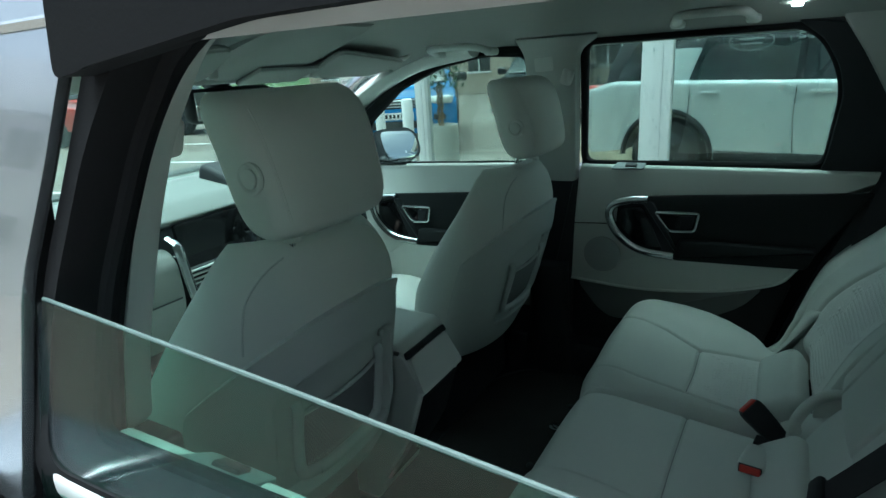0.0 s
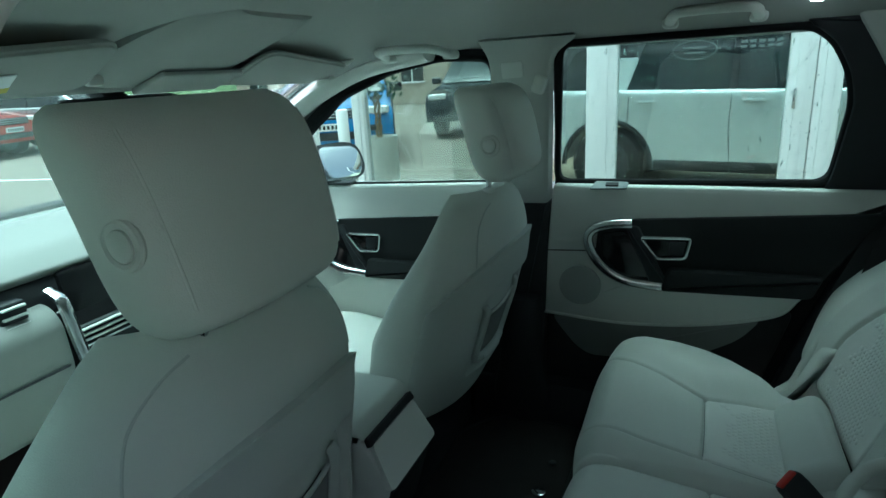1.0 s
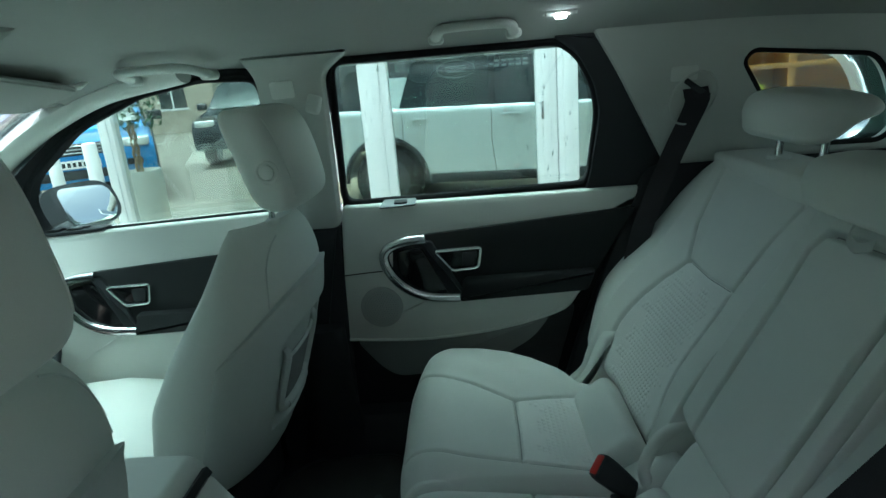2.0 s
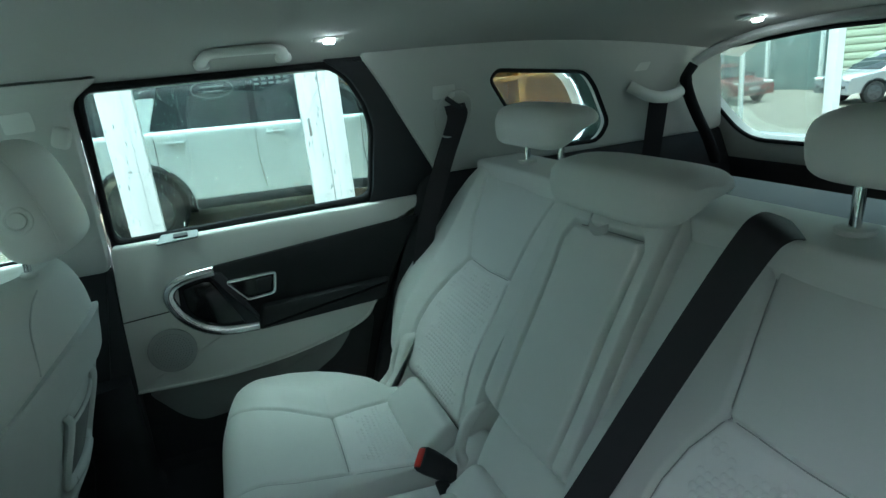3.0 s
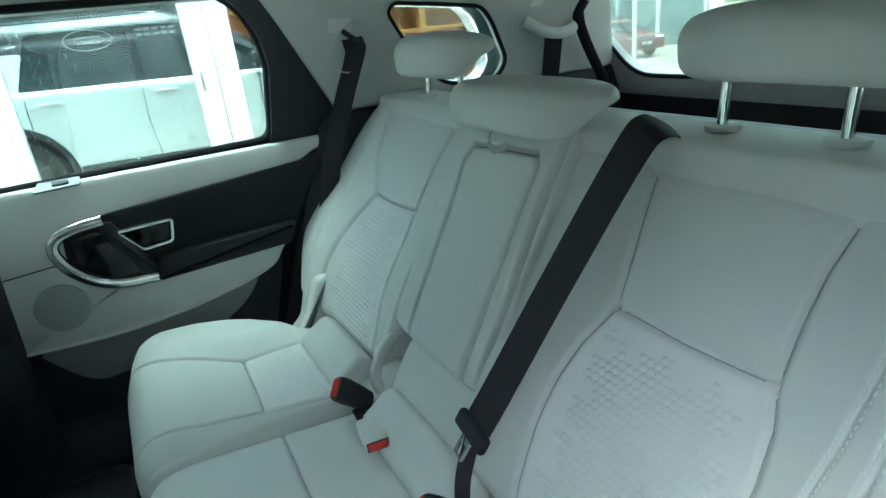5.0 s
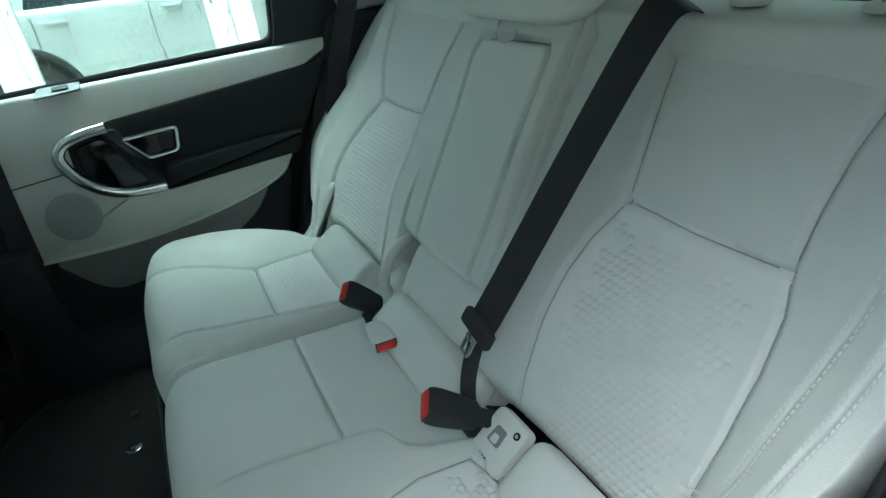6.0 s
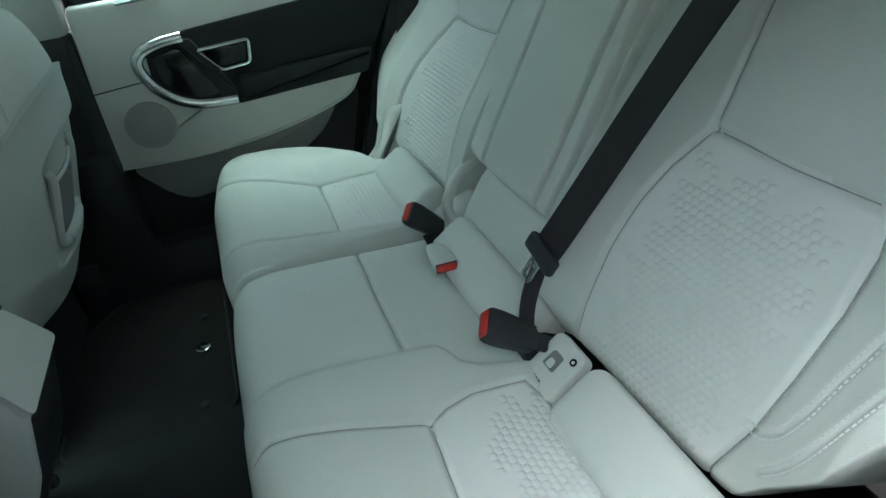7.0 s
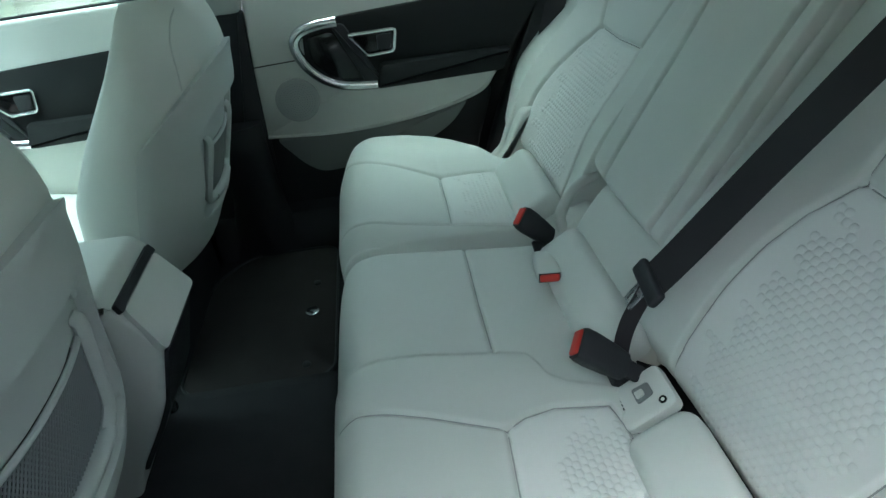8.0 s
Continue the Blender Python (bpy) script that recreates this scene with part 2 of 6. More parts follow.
def prism(pts, depth, bevel=0.003, m=None, r=0.0, segs=2, hole=None):
    """An outline in x, y raised to z = depth, edges rounded; hole: an outline cut through it."""
    loop = smooth_loop([Vector((*p, 0)) for p in pts], r) if r else [Vector((*p, 0)) for p in pts]
    bm = bmesh.new()
    vs = [bm.verts.new(p) for p in loop]
    if hole is None:
        bm.faces.new(vs)
    else:
        es = [bm.edges.new((vs[i - 1], vs[i])) for i in range(len(vs))]
        hs = [bm.verts.new(p) for p in hole]
        es += [bm.edges.new((hs[i - 1], hs[i])) for i in range(len(hs))]
        bmesh.ops.triangle_fill(bm, edges=es, use_beauty=True)
    top = bmesh.ops.extrude_face_region(bm, geom=bm.faces[:])
    tv = [v for v in top["geom"] if isinstance(v, bmesh.types.BMVert)]
    bmesh.ops.translate(bm, vec=(0, 0, depth), verts=tv)
    bmesh.ops.recalc_face_normals(bm, faces=bm.faces)
    if bevel:
        rim = [e for e in bm.edges if len(e.link_faces) == 2 and e.calc_face_angle(0) > 1.2 and all(abs(v.co.z - depth) < 1e-6 for v in e.verts)]
        bmesh.ops.bevel(bm, geom=rim, offset=bevel, segments=segs, profile=0.5, affect="EDGES")
    return put(bm, m) if m is not None else bm


def xz(y):
    """Lays an outline given in x, z upright, its depth running from y towards -y."""
    return Matrix(((1, 0, 0, 0), (0, 0, -1, y), (0, 1, 0, 0), (0, 0, 0, 1)))


# outlines given in x, z are laid into a side wall: local z points into the cabin
def side_pose(y, sign):
    """sign 1: the wall at +y, facing the cabin; -1: the other one."""
    if sign > 0:
        return Matrix(((1, 0, 0, 0), (0, 0, -1, y), (0, 1, 0, 0), (0, 0, 0, 1)))
    return Matrix(((1, 0, 0, 0), (0, 0, 1, y), (0, 1, 0, 0), (0, 0, 0, 1)))


BELT, LEANING = 1.09, 0.26


def lean(bm, sign):
    """The sides lean inwards above the belt line."""
    for v in bm.verts:
        if v.co.z > BELT:
            v.co.y -= sign * LEANING * (v.co.z - BELT)
    return bm


def tube(path, r, segs=10, closed=False, flat=1.0, up=(0, 0, 1)):
    """A bar of radius r (or r, r * flat) swept along a path."""
    P = [Vector(p) for p in path]
    k, rings = len(P), []
    bm = bmesh.new()
    for i, p in enumerate(P):
        a = P[(i - 1) % k] if closed or i else p
        b = P[(i + 1) % k] if closed or i < k - 1 else p
        d = (b - a).normalized()
        s = d.cross(Vector(up))
        s = s.normalized() if s.length > 1e-4 else Vector((1, 0, 0))
        u = s.cross(d).normalized()
        rings.append([bm.verts.new(p + s * (r * math.cos(2 * math.pi * j / segs)) + u * (r * flat * math.sin(2 * math.pi * j / segs))) for j in range(segs)])
    for i in range(k if closed else k - 1):
        A, B = rings[i], rings[(i + 1) % k]
        for j in range(segs):
            bm.faces.new((A[j], A[(j + 1) % segs], B[(j + 1) % segs], B[j]))
    if not closed:
        bm.faces.new(rings[0]), bm.faces.new(rings[-1])
    return bm


def curve(pts, n=8):
    """A smooth line through points (Catmull-Rom)."""
    P = [Vector(p) for p in pts]
    P = [2 * P[0] - P[1]] + P + [2 * P[-1] - P[-2]]
    out = []
    for i in range(1, len(P) - 2):
        for j in range(n):
            t = j / n
            a, b, c, d = P[i - 1:i + 3]
            out.append(0.5 * ((2 * b) + (c - a) * t + (2 * a - 5 * b + 4 * c - d) * t * t + (3 * b - a - 3 * c + d) * t ** 3))
    return out + [P[-2]]


def loft(rings, cap=True):
    bm = bmesh.new()
    R = [[bm.verts.new(p) for p in r] for r in rings]
    k = len(R[0])
    for A, B in zip(R, R[1:]):
        for j in range(k):
            bm.faces.new((A[j], A[(j + 1) % k], B[(j + 1) % k], B[j]))
    if cap:
        bm.faces.new(R[0]), bm.faces.new(R[-1])
    return bm


def disc(r, depth, m, segs=32, bevel=0.002):
    bm = bmesh.new()
    bmesh.ops.create_cone(bm, cap_ends=True, segments=segs, radius1=r, radius2=r, depth=depth)
    if bevel:
        rim = [e for e in bm.edges if e.calc_face_angle(0) > 1.2]
        bmesh.ops.bevel(bm, geom=rim, offset=bevel, segments=2, profile=0.5, affect="EDGES")
    return put(bm, m)


def merge(*bms):
    out = bmesh.new()
    for b in bms:
        me = bpy.data.meshes.new("tmp")
        b.to_mesh(me)
        b.free()
        out.from_mesh(me)
        bpy.data.meshes.remove(me)
    return out


def ribbon(line, sides, width, thick=0.0014):
    """A flat band along a line; sides: the direction of its width at each point."""
    V, F = [], []
    for i, (p, s) in enumerate(zip(line, sides)):
        p, s = Vector(p), Vector(s).normalized()
        d = (Vector(line[min(i + 1, len(line) - 1)]) - Vector(line[max(i - 1, 0)])).normalized()
        n = d.cross(s).normalized() * thick / 2
        V += [p - s * width / 2 - n, p + s * width / 2 - n, p + s * width / 2 + n, p - s * width / 2 + n]
    for i in range(len(line) - 1):
        a, b = 4 * i, 4 * i + 4
        F += [(a + j, a + (j + 1) % 4, b + (j + 1) % 4, b + j) for j in range(4)]
    F += [(3, 2, 1, 0), tuple(4 * (len(line) - 1) + j for j in range(4))]
    bm = bmesh.new()
    vs = [bm.verts.new(v) for v in V]
    for f in F:
        bm.faces.new([vs[j] for j in f])
    return bm


def near_line(A, B, line):
    """The distance of every point (A, B) from a line of points."""
    d = np.full(A.shape, 9.0)
    for (x0, y0), (x1, y1) in zip(line, line[1:]):
        dx, dy = x1 - x0, y1 - y0
        t = np.clip(((A - x0) * dx + (B - y0) * dy) / (dx * dx + dy * dy + 1e-12), 0, 1)
        d = np.minimum(d, np.hypot(A - x0 - t * dx, B - y0 - t * dy))
    return d


def pad(parent, m, a0, a1, b0, b1, thick, r, hf, seams, regions, names, mats, n=(110, 110), corner=0.12, power=5, groove=0.0080, gw=0.0034, lims=None, light=()):
    """A stuffed panel. a, b span its face, c is its height (hf), seams are sunk lines, regions tells the panels apart."""
    s = np.linspace(-1, 1, n[0])
    q = np.linspace(-1, 1, n[1])
    s, q = s * (1.35 - 0.35 * s * s), q * (1.35 - 0.35 * q * q)
    U, V = np.meshgrid(s, q, indexing="ij")
    ha, hb = (a1 - a0) / 2, (b1 - b0) / 2
    B = (b0 + b1) / 2 + hb * V * (1 - corner * np.abs(U) ** power)
    lo, hi = (a0, a1) if lims is None else lims(B)
    A = (lo + hi) / 2 + (hi - lo) / 2 * U * (1 - corner * np.abs(V) ** power)

    def drop(d):
        d = np.clip(d, 0, r)
        return r - np.sqrt(np.maximum(r * r - (r - d) ** 2, 0))
    C = hf(A, B) - drop((1 - np.abs(U)) * ha) - drop((1 - np.abs(V)) * hb)
    for line in seams:
        C = C - groove * np.exp(-(near_line(A, B, line) / gw) ** 2)
    for line in light:
        C = C - 0.0035 * np.exp(-(near_line(A, B, line) / 0.0032) ** 2)
    R = regions(A, B)
    P = np.stack([A, B, C], -1)
    for line in seams:
        pts = []
        for (x0, y0), (x1, y1) in zip(line, line[1:]):
            steps = max(2, int(math.hypot(x1 - x0, y1 - y0) / 0.012))
            for i in range(steps):
                x, y = x0 + (x1 - x0) * i / steps, y0 + (y1 - y0) * i / steps
                if not (A.min() < x < A.max() and B.min() < y < B.max()):
                    continue
                w = np.exp(-((A - x) ** 2 + (B - y) ** 2) / 0.0022 ** 2)
                if w.sum() > 0.3:
                    pts.append(m @ Vector((x, y, float((w * C).sum() / w.sum()) + 0.0004)))
        if len(pts) > 3:
            # thin line along the groove's floor, shade painted into its colour
            part("seam", tube(pts, 0.0009, 6, up=tuple(m.to_3x3() @ Vector((0, 0, 1)))), SEAM_SHADE, parent)
    na, nb = P.shape[:2]
    idx = np.arange(na * nb).reshape(na, nb)
    quads = np.stack([idx[:-1, :-1], idx[1:, :-1], idx[1:, 1:], idx[:-1, 1:]], -1).reshape(-1, 4)
    reg = R[:-1, :-1].reshape(-1)
    ring = np.concatenate([idx[:, 0], idx[-1, 1:], idx[-2::-1, -1], idx[0, -2:0:-1]])
    verts = P.reshape(-1, 3)
    low = verts[ring].copy()
    low[:, 2] = -thick
    made = []
    for k, (name, mat) in enumerate(zip(names, mats)):
        f = quads[reg == k]
        if len(f) == 0:
            continue
        used, inv = np.unique(f, return_inverse=True)
        V3, F3 = verts[used].tolist(), inv.reshape(-1, 4).tolist()
        if k == 0:
            where = {int(o): i for i, o in enumerate(used)}
            base = len(V3)
            for i, o in enumerate(ring):
                if int(o) not in where:
                    where[int(o)] = len(V3)
                    V3.append(verts[o].tolist())
            base = len(V3)
            V3 += low.tolist()
            L = len(ring)
            F3 += [[where[int(ring[i])], base + i, base + (i + 1) % L, where[int(ring[(i + 1) % L])]] for i in range(L)]
            F3.append([base + i for i in range(L)])
        me = bpy.data.meshes.new(name)
        me.from_pydata(V3, [], F3)
        me.transform(m)
        me.update()
        me.materials.append(mat)
        ob = new(name, me)
        me.shade_smooth()
        me.set_sharp_from_angle(angle=radians(50))
        ob.parent = parent
        made.append(ob)
    return made

# ---- the ground and the car's shell ----
def sheet(x0, x1, y0, y1, z, n=2):
    bm = bmesh.new()
    bmesh.ops.create_grid(bm, x_segments=n, y_segments=n, size=1)
    return put(bm, Matrix.Translation(((x0 + x1) / 2, (y0 + y1) / 2, z)) @ Matrix.Diagonal(((x1 - x0) / 2, (y1 - y0) / 2, 1, 1)))


tagged(part("ground", sheet(-400, 400, -400, 400, 0.0), TARMAC), "worn grey concrete of the dealer's yard", "ground", kind="structure")


def roof_z(x, y):
    w = np.clip(np.abs(y) / 0.62, 0, 1.2)
    return 1.487 - 0.055 * w ** 4 - 0.36 * np.maximum(0, -x - 0.3) ** 2 - 0.10 * np.maximum(0, x - 0.55) ** 2


def grid(name, f, nu, nv, mat, thick=0.0, parent=None, label=""):
    """A sheet f(u, v), thickened along its normals."""
    V = [f(i / nu, j / nv) for i in range(nu + 1) for j in range(nv + 1)]
    F = [(i * (nv + 1) + j, (i + 1) * (nv + 1) + j, (i + 1) * (nv + 1) + j + 1, i * (nv + 1) + j + 1) for i in range(nu) for j in range(nv)]
    bm = bmesh.new()
    vs = [bm.verts.new(v) for v in V]
    for q in F:
        bm.faces.new([vs[k] for k in q])
    bmesh.ops.recalc_face_normals(bm, faces=bm.faces)
    if thick:
        bmesh.ops.solidify(bm, geom=bm.faces[:], thickness=thick)
    return part(name, bm, mat, parent, label)


def headliner(u, v):
    x, y = -0.72 + 2.12 * u, -0.665 + 1.33 * v
    return Vector((x, y, float(roof_z(np.array(x), np.array(y)))))


tagged(grid("ceiling", headliner, 48, 28, HEADCLOTH, 0.012), "pale grey cloth headliner over the whole cabin", "headliner", kind="structure")


def outer_roof(u, v):
    x, y = -0.80 + 2.32 * u, -0.68 + 1.36 * v
    return Vector((x, y, float(roof_z(np.array(x), np.array(y))) + 0.05 - 0.03 * abs(2 * v - 1) ** 4))


tagged(grid("roof", outer_roof, 20, 16, SILVER, 0.006), "silver painted outer roof panel of the car", "roof", kind="structure")
tagged(part("floor", span(-1.25, 0.75, -0.74, 0.74, 0.40, 0.44, 0.01), CARPET), "black carpeted floor of the car", "floor", kind="structure")
tagged(part("floor_tunnel", loft([[Vector((x, y, z)) for y, z in ((-0.16, 0.438), (-0.12, 0.48), (-0.08, 0.50), (0.08, 0.50), (0.12, 0.48), (0.16, 0.438))] for x in (-1.2, 0.30)]), CARPET), "low carpeted tunnel along the middle of the floor", "floor", kind="structure")
tagged(part("boot_floor", span(0.62, 1.55, -0.70, 0.70, 0.62, 0.66, 0.01), CARPET), "black boot floor behind the rear seats", "floor", kind="structure")


# ---- side walls: doors, pillars, windows ----
def card(name, pts, y, depth, sign, mat, parent, r=0.02, bevel=0.006, label="", hole=None, leaning=True):
    bm = prism(pts, depth, bevel, side_pose(y, sign), r, hole=hole)
    return part(name, lean(bm, sign) if leaning else bm, mat, parent, label)


def outline(pts, r=0.03):
    return smooth_loop([Vector((*p, 0)) for p in pts], r)


def shift(pts, dx, dz=0.0, slope=0.0):
    return [(x + dx, z + dz + slope * x) for x, z in pts]


def window_loop(pts, y, sign, r=0.03):
    out = []
    for p in outline(pts, r):
        x, z = p.x, p.y
        out.append(Vector((x, y - sign * LEANING * max(0, z - BELT), z)))
    return out


def door_trim(door, sign, y, dx, dz):
    """The pull, its chrome, the opener and the black insert, alike on the front and rear doors."""
    S = lambda pts: shift(pts, dx, dz)
    insert = [(-0.075, 0.99), (0.0, 1.012), (0.497, 1.045), (0.404, 0.90), (0.378, 0.852), (0.076, 0.843), (-0.03, 0.857), (-0.082, 0.92)]
    card("insert", S(insert), y + sign * 0.004, 0.012, sign, SOFTBLACK, door, 0.012, 0.004, "black soft insert with a raised ledge", leaning=False)
    card("armrest_ledge", S([(0.088, 0.902), (0.400, 0.905), (0.380, 0.852), (0.072, 0.843)]), y, 0.030, sign, SOFTBLACK, door, 0.012, 0.012, "black padded ledge", leaning=False)
    card("pull_cup", S([(-0.07, 0.975), (-0.01, 0.985), (0.05, 0.872), (-0.02, 0.872), (-0.065, 0.92)]), y - sign * 0.006, 0.006, sign, BLACKGLOSS, door, 0.015, 0.003, leaning=False)
    line = curve([(x + dx, y - sign * 0.020, z + dz) for x, z in ((0.004, 1.003), (-0.045, 0.999), (-0.083, 0.987), (-0.098, 0.962), (-0.087, 0.925), (-0.062, 0.893), (-0.030, 0.870), (0.010, 0.858), (0.076, 0.853))], 6)
    part("chrome_surround", tube([q + Vector((0, sign * 0.008, 0)) for q in line], 0.0125, 14, flat=0.85, up=(0, 1, 0)), CHROME, door, "satin chrome curved surround of the door pull")
    card("pull_bar", S([(-0.012, 0.998), (0.018, 0.998), (0.088, 0.862), (0.050, 0.858)]), y - sign * 0.004, 0.014, sign, BLACK, door, 0.008, 0.006, leaning=False)
    ring = outline(S([(0.022, 0.972), (0.133, 0.975), (0.124, 0.926), (0.062, 0.922)]), 0.010)
    opener = part("door_opener", prism(S([(0.028, 0.968), (0.128, 0.970), (0.119, 0.930), (0.064, 0.927)]), 0.004, 0.001, side_pose(y - sign * 0.008, sign), 0.006), BLACKGLOSS, door, "dark recess of the door opener")
    part("frame", tube([Vector((p.x, y - sign * 0.014, p.y)) for p in ring], 0.0042, 8, True, up=(0, 1, 0)), CHROME, opener, "chrome frame")
    part("lever", prism(S([(0.088, 0.965), (0.124, 0.966), (0.116, 0.933), (0.088, 0.932)]), 0.007, 0.002, side_pose(y - sign * 0.013, sign), 0.005), BLACK, opener)


REAR_WINDOW = [(-0.183, 1.092), (-0.158, 1.412), (0.318, 1.414), (0.358, 1.384), (0.392, 1.325), (0.406, 1.265), (0.392, 1.100)]
FRONT_WINDOW = [(-0.318, 1.088), (-0.318, 1.392), (-0.44, 1.400), (-0.587, 1.376), (-0.765, 1.310), (-0.915, 1.205), (-0.955, 1.14), (-0.945, 1.066)]


def rear_door(sign, glass_down):
    Y = 0.70 * sign
    y = 0.675 * sign
    door = thing("car_door", "closed rear car door, ivory and black trim" + (", window half lowered" if glass_down else ""), "car door", "rear doors")
    frame_out = [(-0.215, 0.50), (-0.225, 0.74), (-0.205, 0.93), (-0.188, 1.09), (-0.172, 1.432), (0.44, 1.432), (0.56, 1.25), (0.56, 1.06), (0.47, 0.93), (0.38, 0.70), (0.30, 0.50)]
    opening = REAR_WINDOW
    if glass_down:
        frame_out = frame_out[:3] + [(-0.207, 1.12), (-0.196, 1.24), (-0.168, 1.32), (-0.135, 1.432), (-0.09, 1.456), (0.44, 1.456)] + frame_out[6:]
        opening = [(-0.190, 1.092), (-0.183, 1.22), (-0.145, 1.335), (-0.100, 1.412), (-0.02, 1.432), (0.40, 1.436), (0.428, 1.335), (0.398, 1.100)]
    card("door_shell", frame_out, Y + sign * 0.048, 0.046, sign, RUBBER, door, 0.03, 0.006, "black inner frame and seal of the door", hole=outline(opening))
    upper = [(-0.217, 0.748), (-0.203, 0.925), (-0.188, 1.086), (0.56, 1.086), (0.488, 1.040), (0.37, 0.852), (0.33, 0.797), (0.17, 0.752), (-0.02, 0.735)]
    card("trim_panel", upper, Y, 0.024, sign, IVORY, door, 0.012, 0.010, "ivory upper door trim", leaning=False)
    card("pocket", [(-0.20, 0.742), (0.30, 0.785), (0.25, 0.72), (0.155, 0.665), (0.0, 0.640), (-0.095, 0.634), (-0.135, 0.66)], Y, 0.014, sign, POCKETGREY, door, 0.03, 0.008, "grey map pocket below the armrest", leaning=False)
    card("lower_panel", [(-0.222, 0.74), (0.36, 0.81), (0.30, 0.60), (0.22, 0.50), (-0.205, 0.48)], Y + sign * 0.006, 0.012, sign, BLACK, door, 0.03, 0.006, "black lower door panel", leaning=False)
    part("crease", tube([Vector((x, y + sign * 0.0005, z)) for x, z in ((-0.206, 0.921), (-0.155, 0.924), (-0.098, 0.927))], 0.0014, 6), BLACK, door)
    door_trim(door, sign, y, 0, 0)
    part("trim_edge", tube(curve([(-0.214, y + sign * 0.004, 0.752), (-0.02, y + sign * 0.004, 0.742), (0.16, y + sign * 0.004, 0.758), (0.315, y + sign * 0.004, 0.797), (0.362, y + sign * 0.006, 0.845)], 6), 0.0048, 10, up=(0, 1, 0)), IVORY, door, "rounded lower edge of the trim")
    # speaker with rings of small holes
    sp = part("speaker", disc(0.052, 0.008, Matrix.Translation((-0.118, y - sign * 0.001, 0.835)) @ Matrix.Rotation(radians(90), 4, "X"), 40), SPEAKERGREY, door, "round perforated grey speaker cover")
    dots = []
    for k in range(1, 8):
        for j in range(6 * k):
            a = 2 * math.pi * j / (6 * k)
            dots.append(put_dot(-0.118 + 0.0058 * k * math.cos(a), y - sign * 0.0053, 0.835 + 0.0058 * k * math.sin(a)))
    V, F = [], []
    for d in dots:
        F.append([len(V) + i for i in range(6)])
        V += d
    arrays("perforation", V, F, SLATEGREY, sp, smooth=False)["kind"] = "stuff"
    # sill ledge and window switch
    part("sill", span(-0.187, 0.56, min(Y - sign * 0.022, Y + sign * 0.05), max(Y - sign * 0.022, Y + sign * 0.05), 1.062, 1.090, 0.009, 3), IVORY, door, "ivory window sill")
    plate = part("window_switch", prism([(-0.098, -0.018), (-0.012, -0.014), (-0.010, 0.014), (-0.086, 0.016)], 0.004, 0.0015, Matrix.Translation((0, Y - sign * 0.014, 1.0875)) @ Matrix.Rotation(radians(24) * sign, 4, "X"), 0.006), SLATEGREY, door, "grey window switch plate")
    part("rocker", put(span(-0.062, -0.032, -0.008, 0.006, 0.002, 0.008, 0.002), Matrix.Translation((0, Y - sign * 0.014, 1.0875)) @ Matrix.Rotation(radians(24) * sign, 4, "X")), BLACK, plate)
    # dark corner piece behind the glass
    card("corner_trim", [(0.380, 1.078), (0.392, 1.12), (0.406, 1.265), (0.392, 1.325), (0.358, 1.384), (0.318, 1.414), (0.30, 1.43), (0.45, 1.425), (0.505, 1.32), (0.545, 1.18), (0.552, 1.078)], Y + sign * 0.012, 0.022, sign, BLACK, door, 0.02, 0.006, "black corner trim of the window")
    part("window_seal", tube(window_loop(opening, Y + sign * 0.004, sign), 0.0075, 8, True, up=(0, 1, 0)), RUBBER, door, "black rubber window seal")
    pane = [(-0.200, 1.05), (-0.197, 1.2235), (0.066, 1.2075), (0.44, 1.181), (0.44, 1.05)]
    if not glass_down:
        pane = [(-0.19, 1.07), (-0.17, 1.425), (0.36, 1.43), (0.42, 1.335), (0.42, 1.20), (0.407, 1.07)]
    bm = prism(pane, 0.004, 0, side_pose(Y + sign * (0.053 if glass_down else 0.036), sign), 0.012)
    part("window_pane", lean(bm, sign), NEARGLASS if glass_down else GLASS, door, "green tinted window pane")
    if glass_down:
        e = [Vector((x, Y + sign * 0.051 - sign * LEANING * (z - BELT), z + 0.0005)) for x, z in ((-0.190, 1.2232), (0.066, 1.2075), (0.44, 1.181))]
        part("pane_edge", tube(e, 0.0017, 8), GLASSEDGE, door, "ground upper edge of the lowered pane")
    if not glass_down:
        raindrops(door, Y + sign * 0.0385, sign, -0.15, 0.40, 1.10, 1.40, 900, 11)
    # outer skin
    card("outer_skin", [(-0.215, 0.42), (-0.215, 1.06), (0.56, 1.07), (0.50, 0.80), (0.30, 0.42)], Y + sign * 0.19, 0.10, sign, SILVER, door, 0.02, 0.03, "silver painted outer skin", leaning=False)
    return door


def raindrops(parent, y, sign, x0, x1, z0, z1, count, seed):
    """Flattened drops standing on the outside of a leaning pane."""
    random.seed(seed)
    V, F = [], []
    for k in range(count):
        x, z, r = random.uniform(x0, x1), random.uniform(z0, z1), random.uniform(0.0004, 0.0012) * random.uniform(0.6, 1.7)
        yy = y - sign * LEANING * max(0, z - BELT)
        b, tall = len(V), random.choice((1.1, 1.3, 1.6, 4.0))
        for ring, rise in ((1.0, 0.0), (0.7, 0.6)):
            V += [(x + r * ring * math.cos(q * math.pi / 3), yy + sign * r * 0.6 * rise, z + r * ring * tall * math.sin(q * math.pi / 3)) for q in range(6)]
        V.append((x, yy + sign * r * 0.6, z))
        F += [(b + q, b + (q + 1) % 6, b + 6 + (q + 1) % 6, b + 6 + q) for q in range(6)] + [(b + 6 + q, b + 6 + (q + 1) % 6, b + 12) for q in range(6)]
    arrays("raindrops", V, F, DROP, parent, "clear raindrops")["kind"] = "stuff"


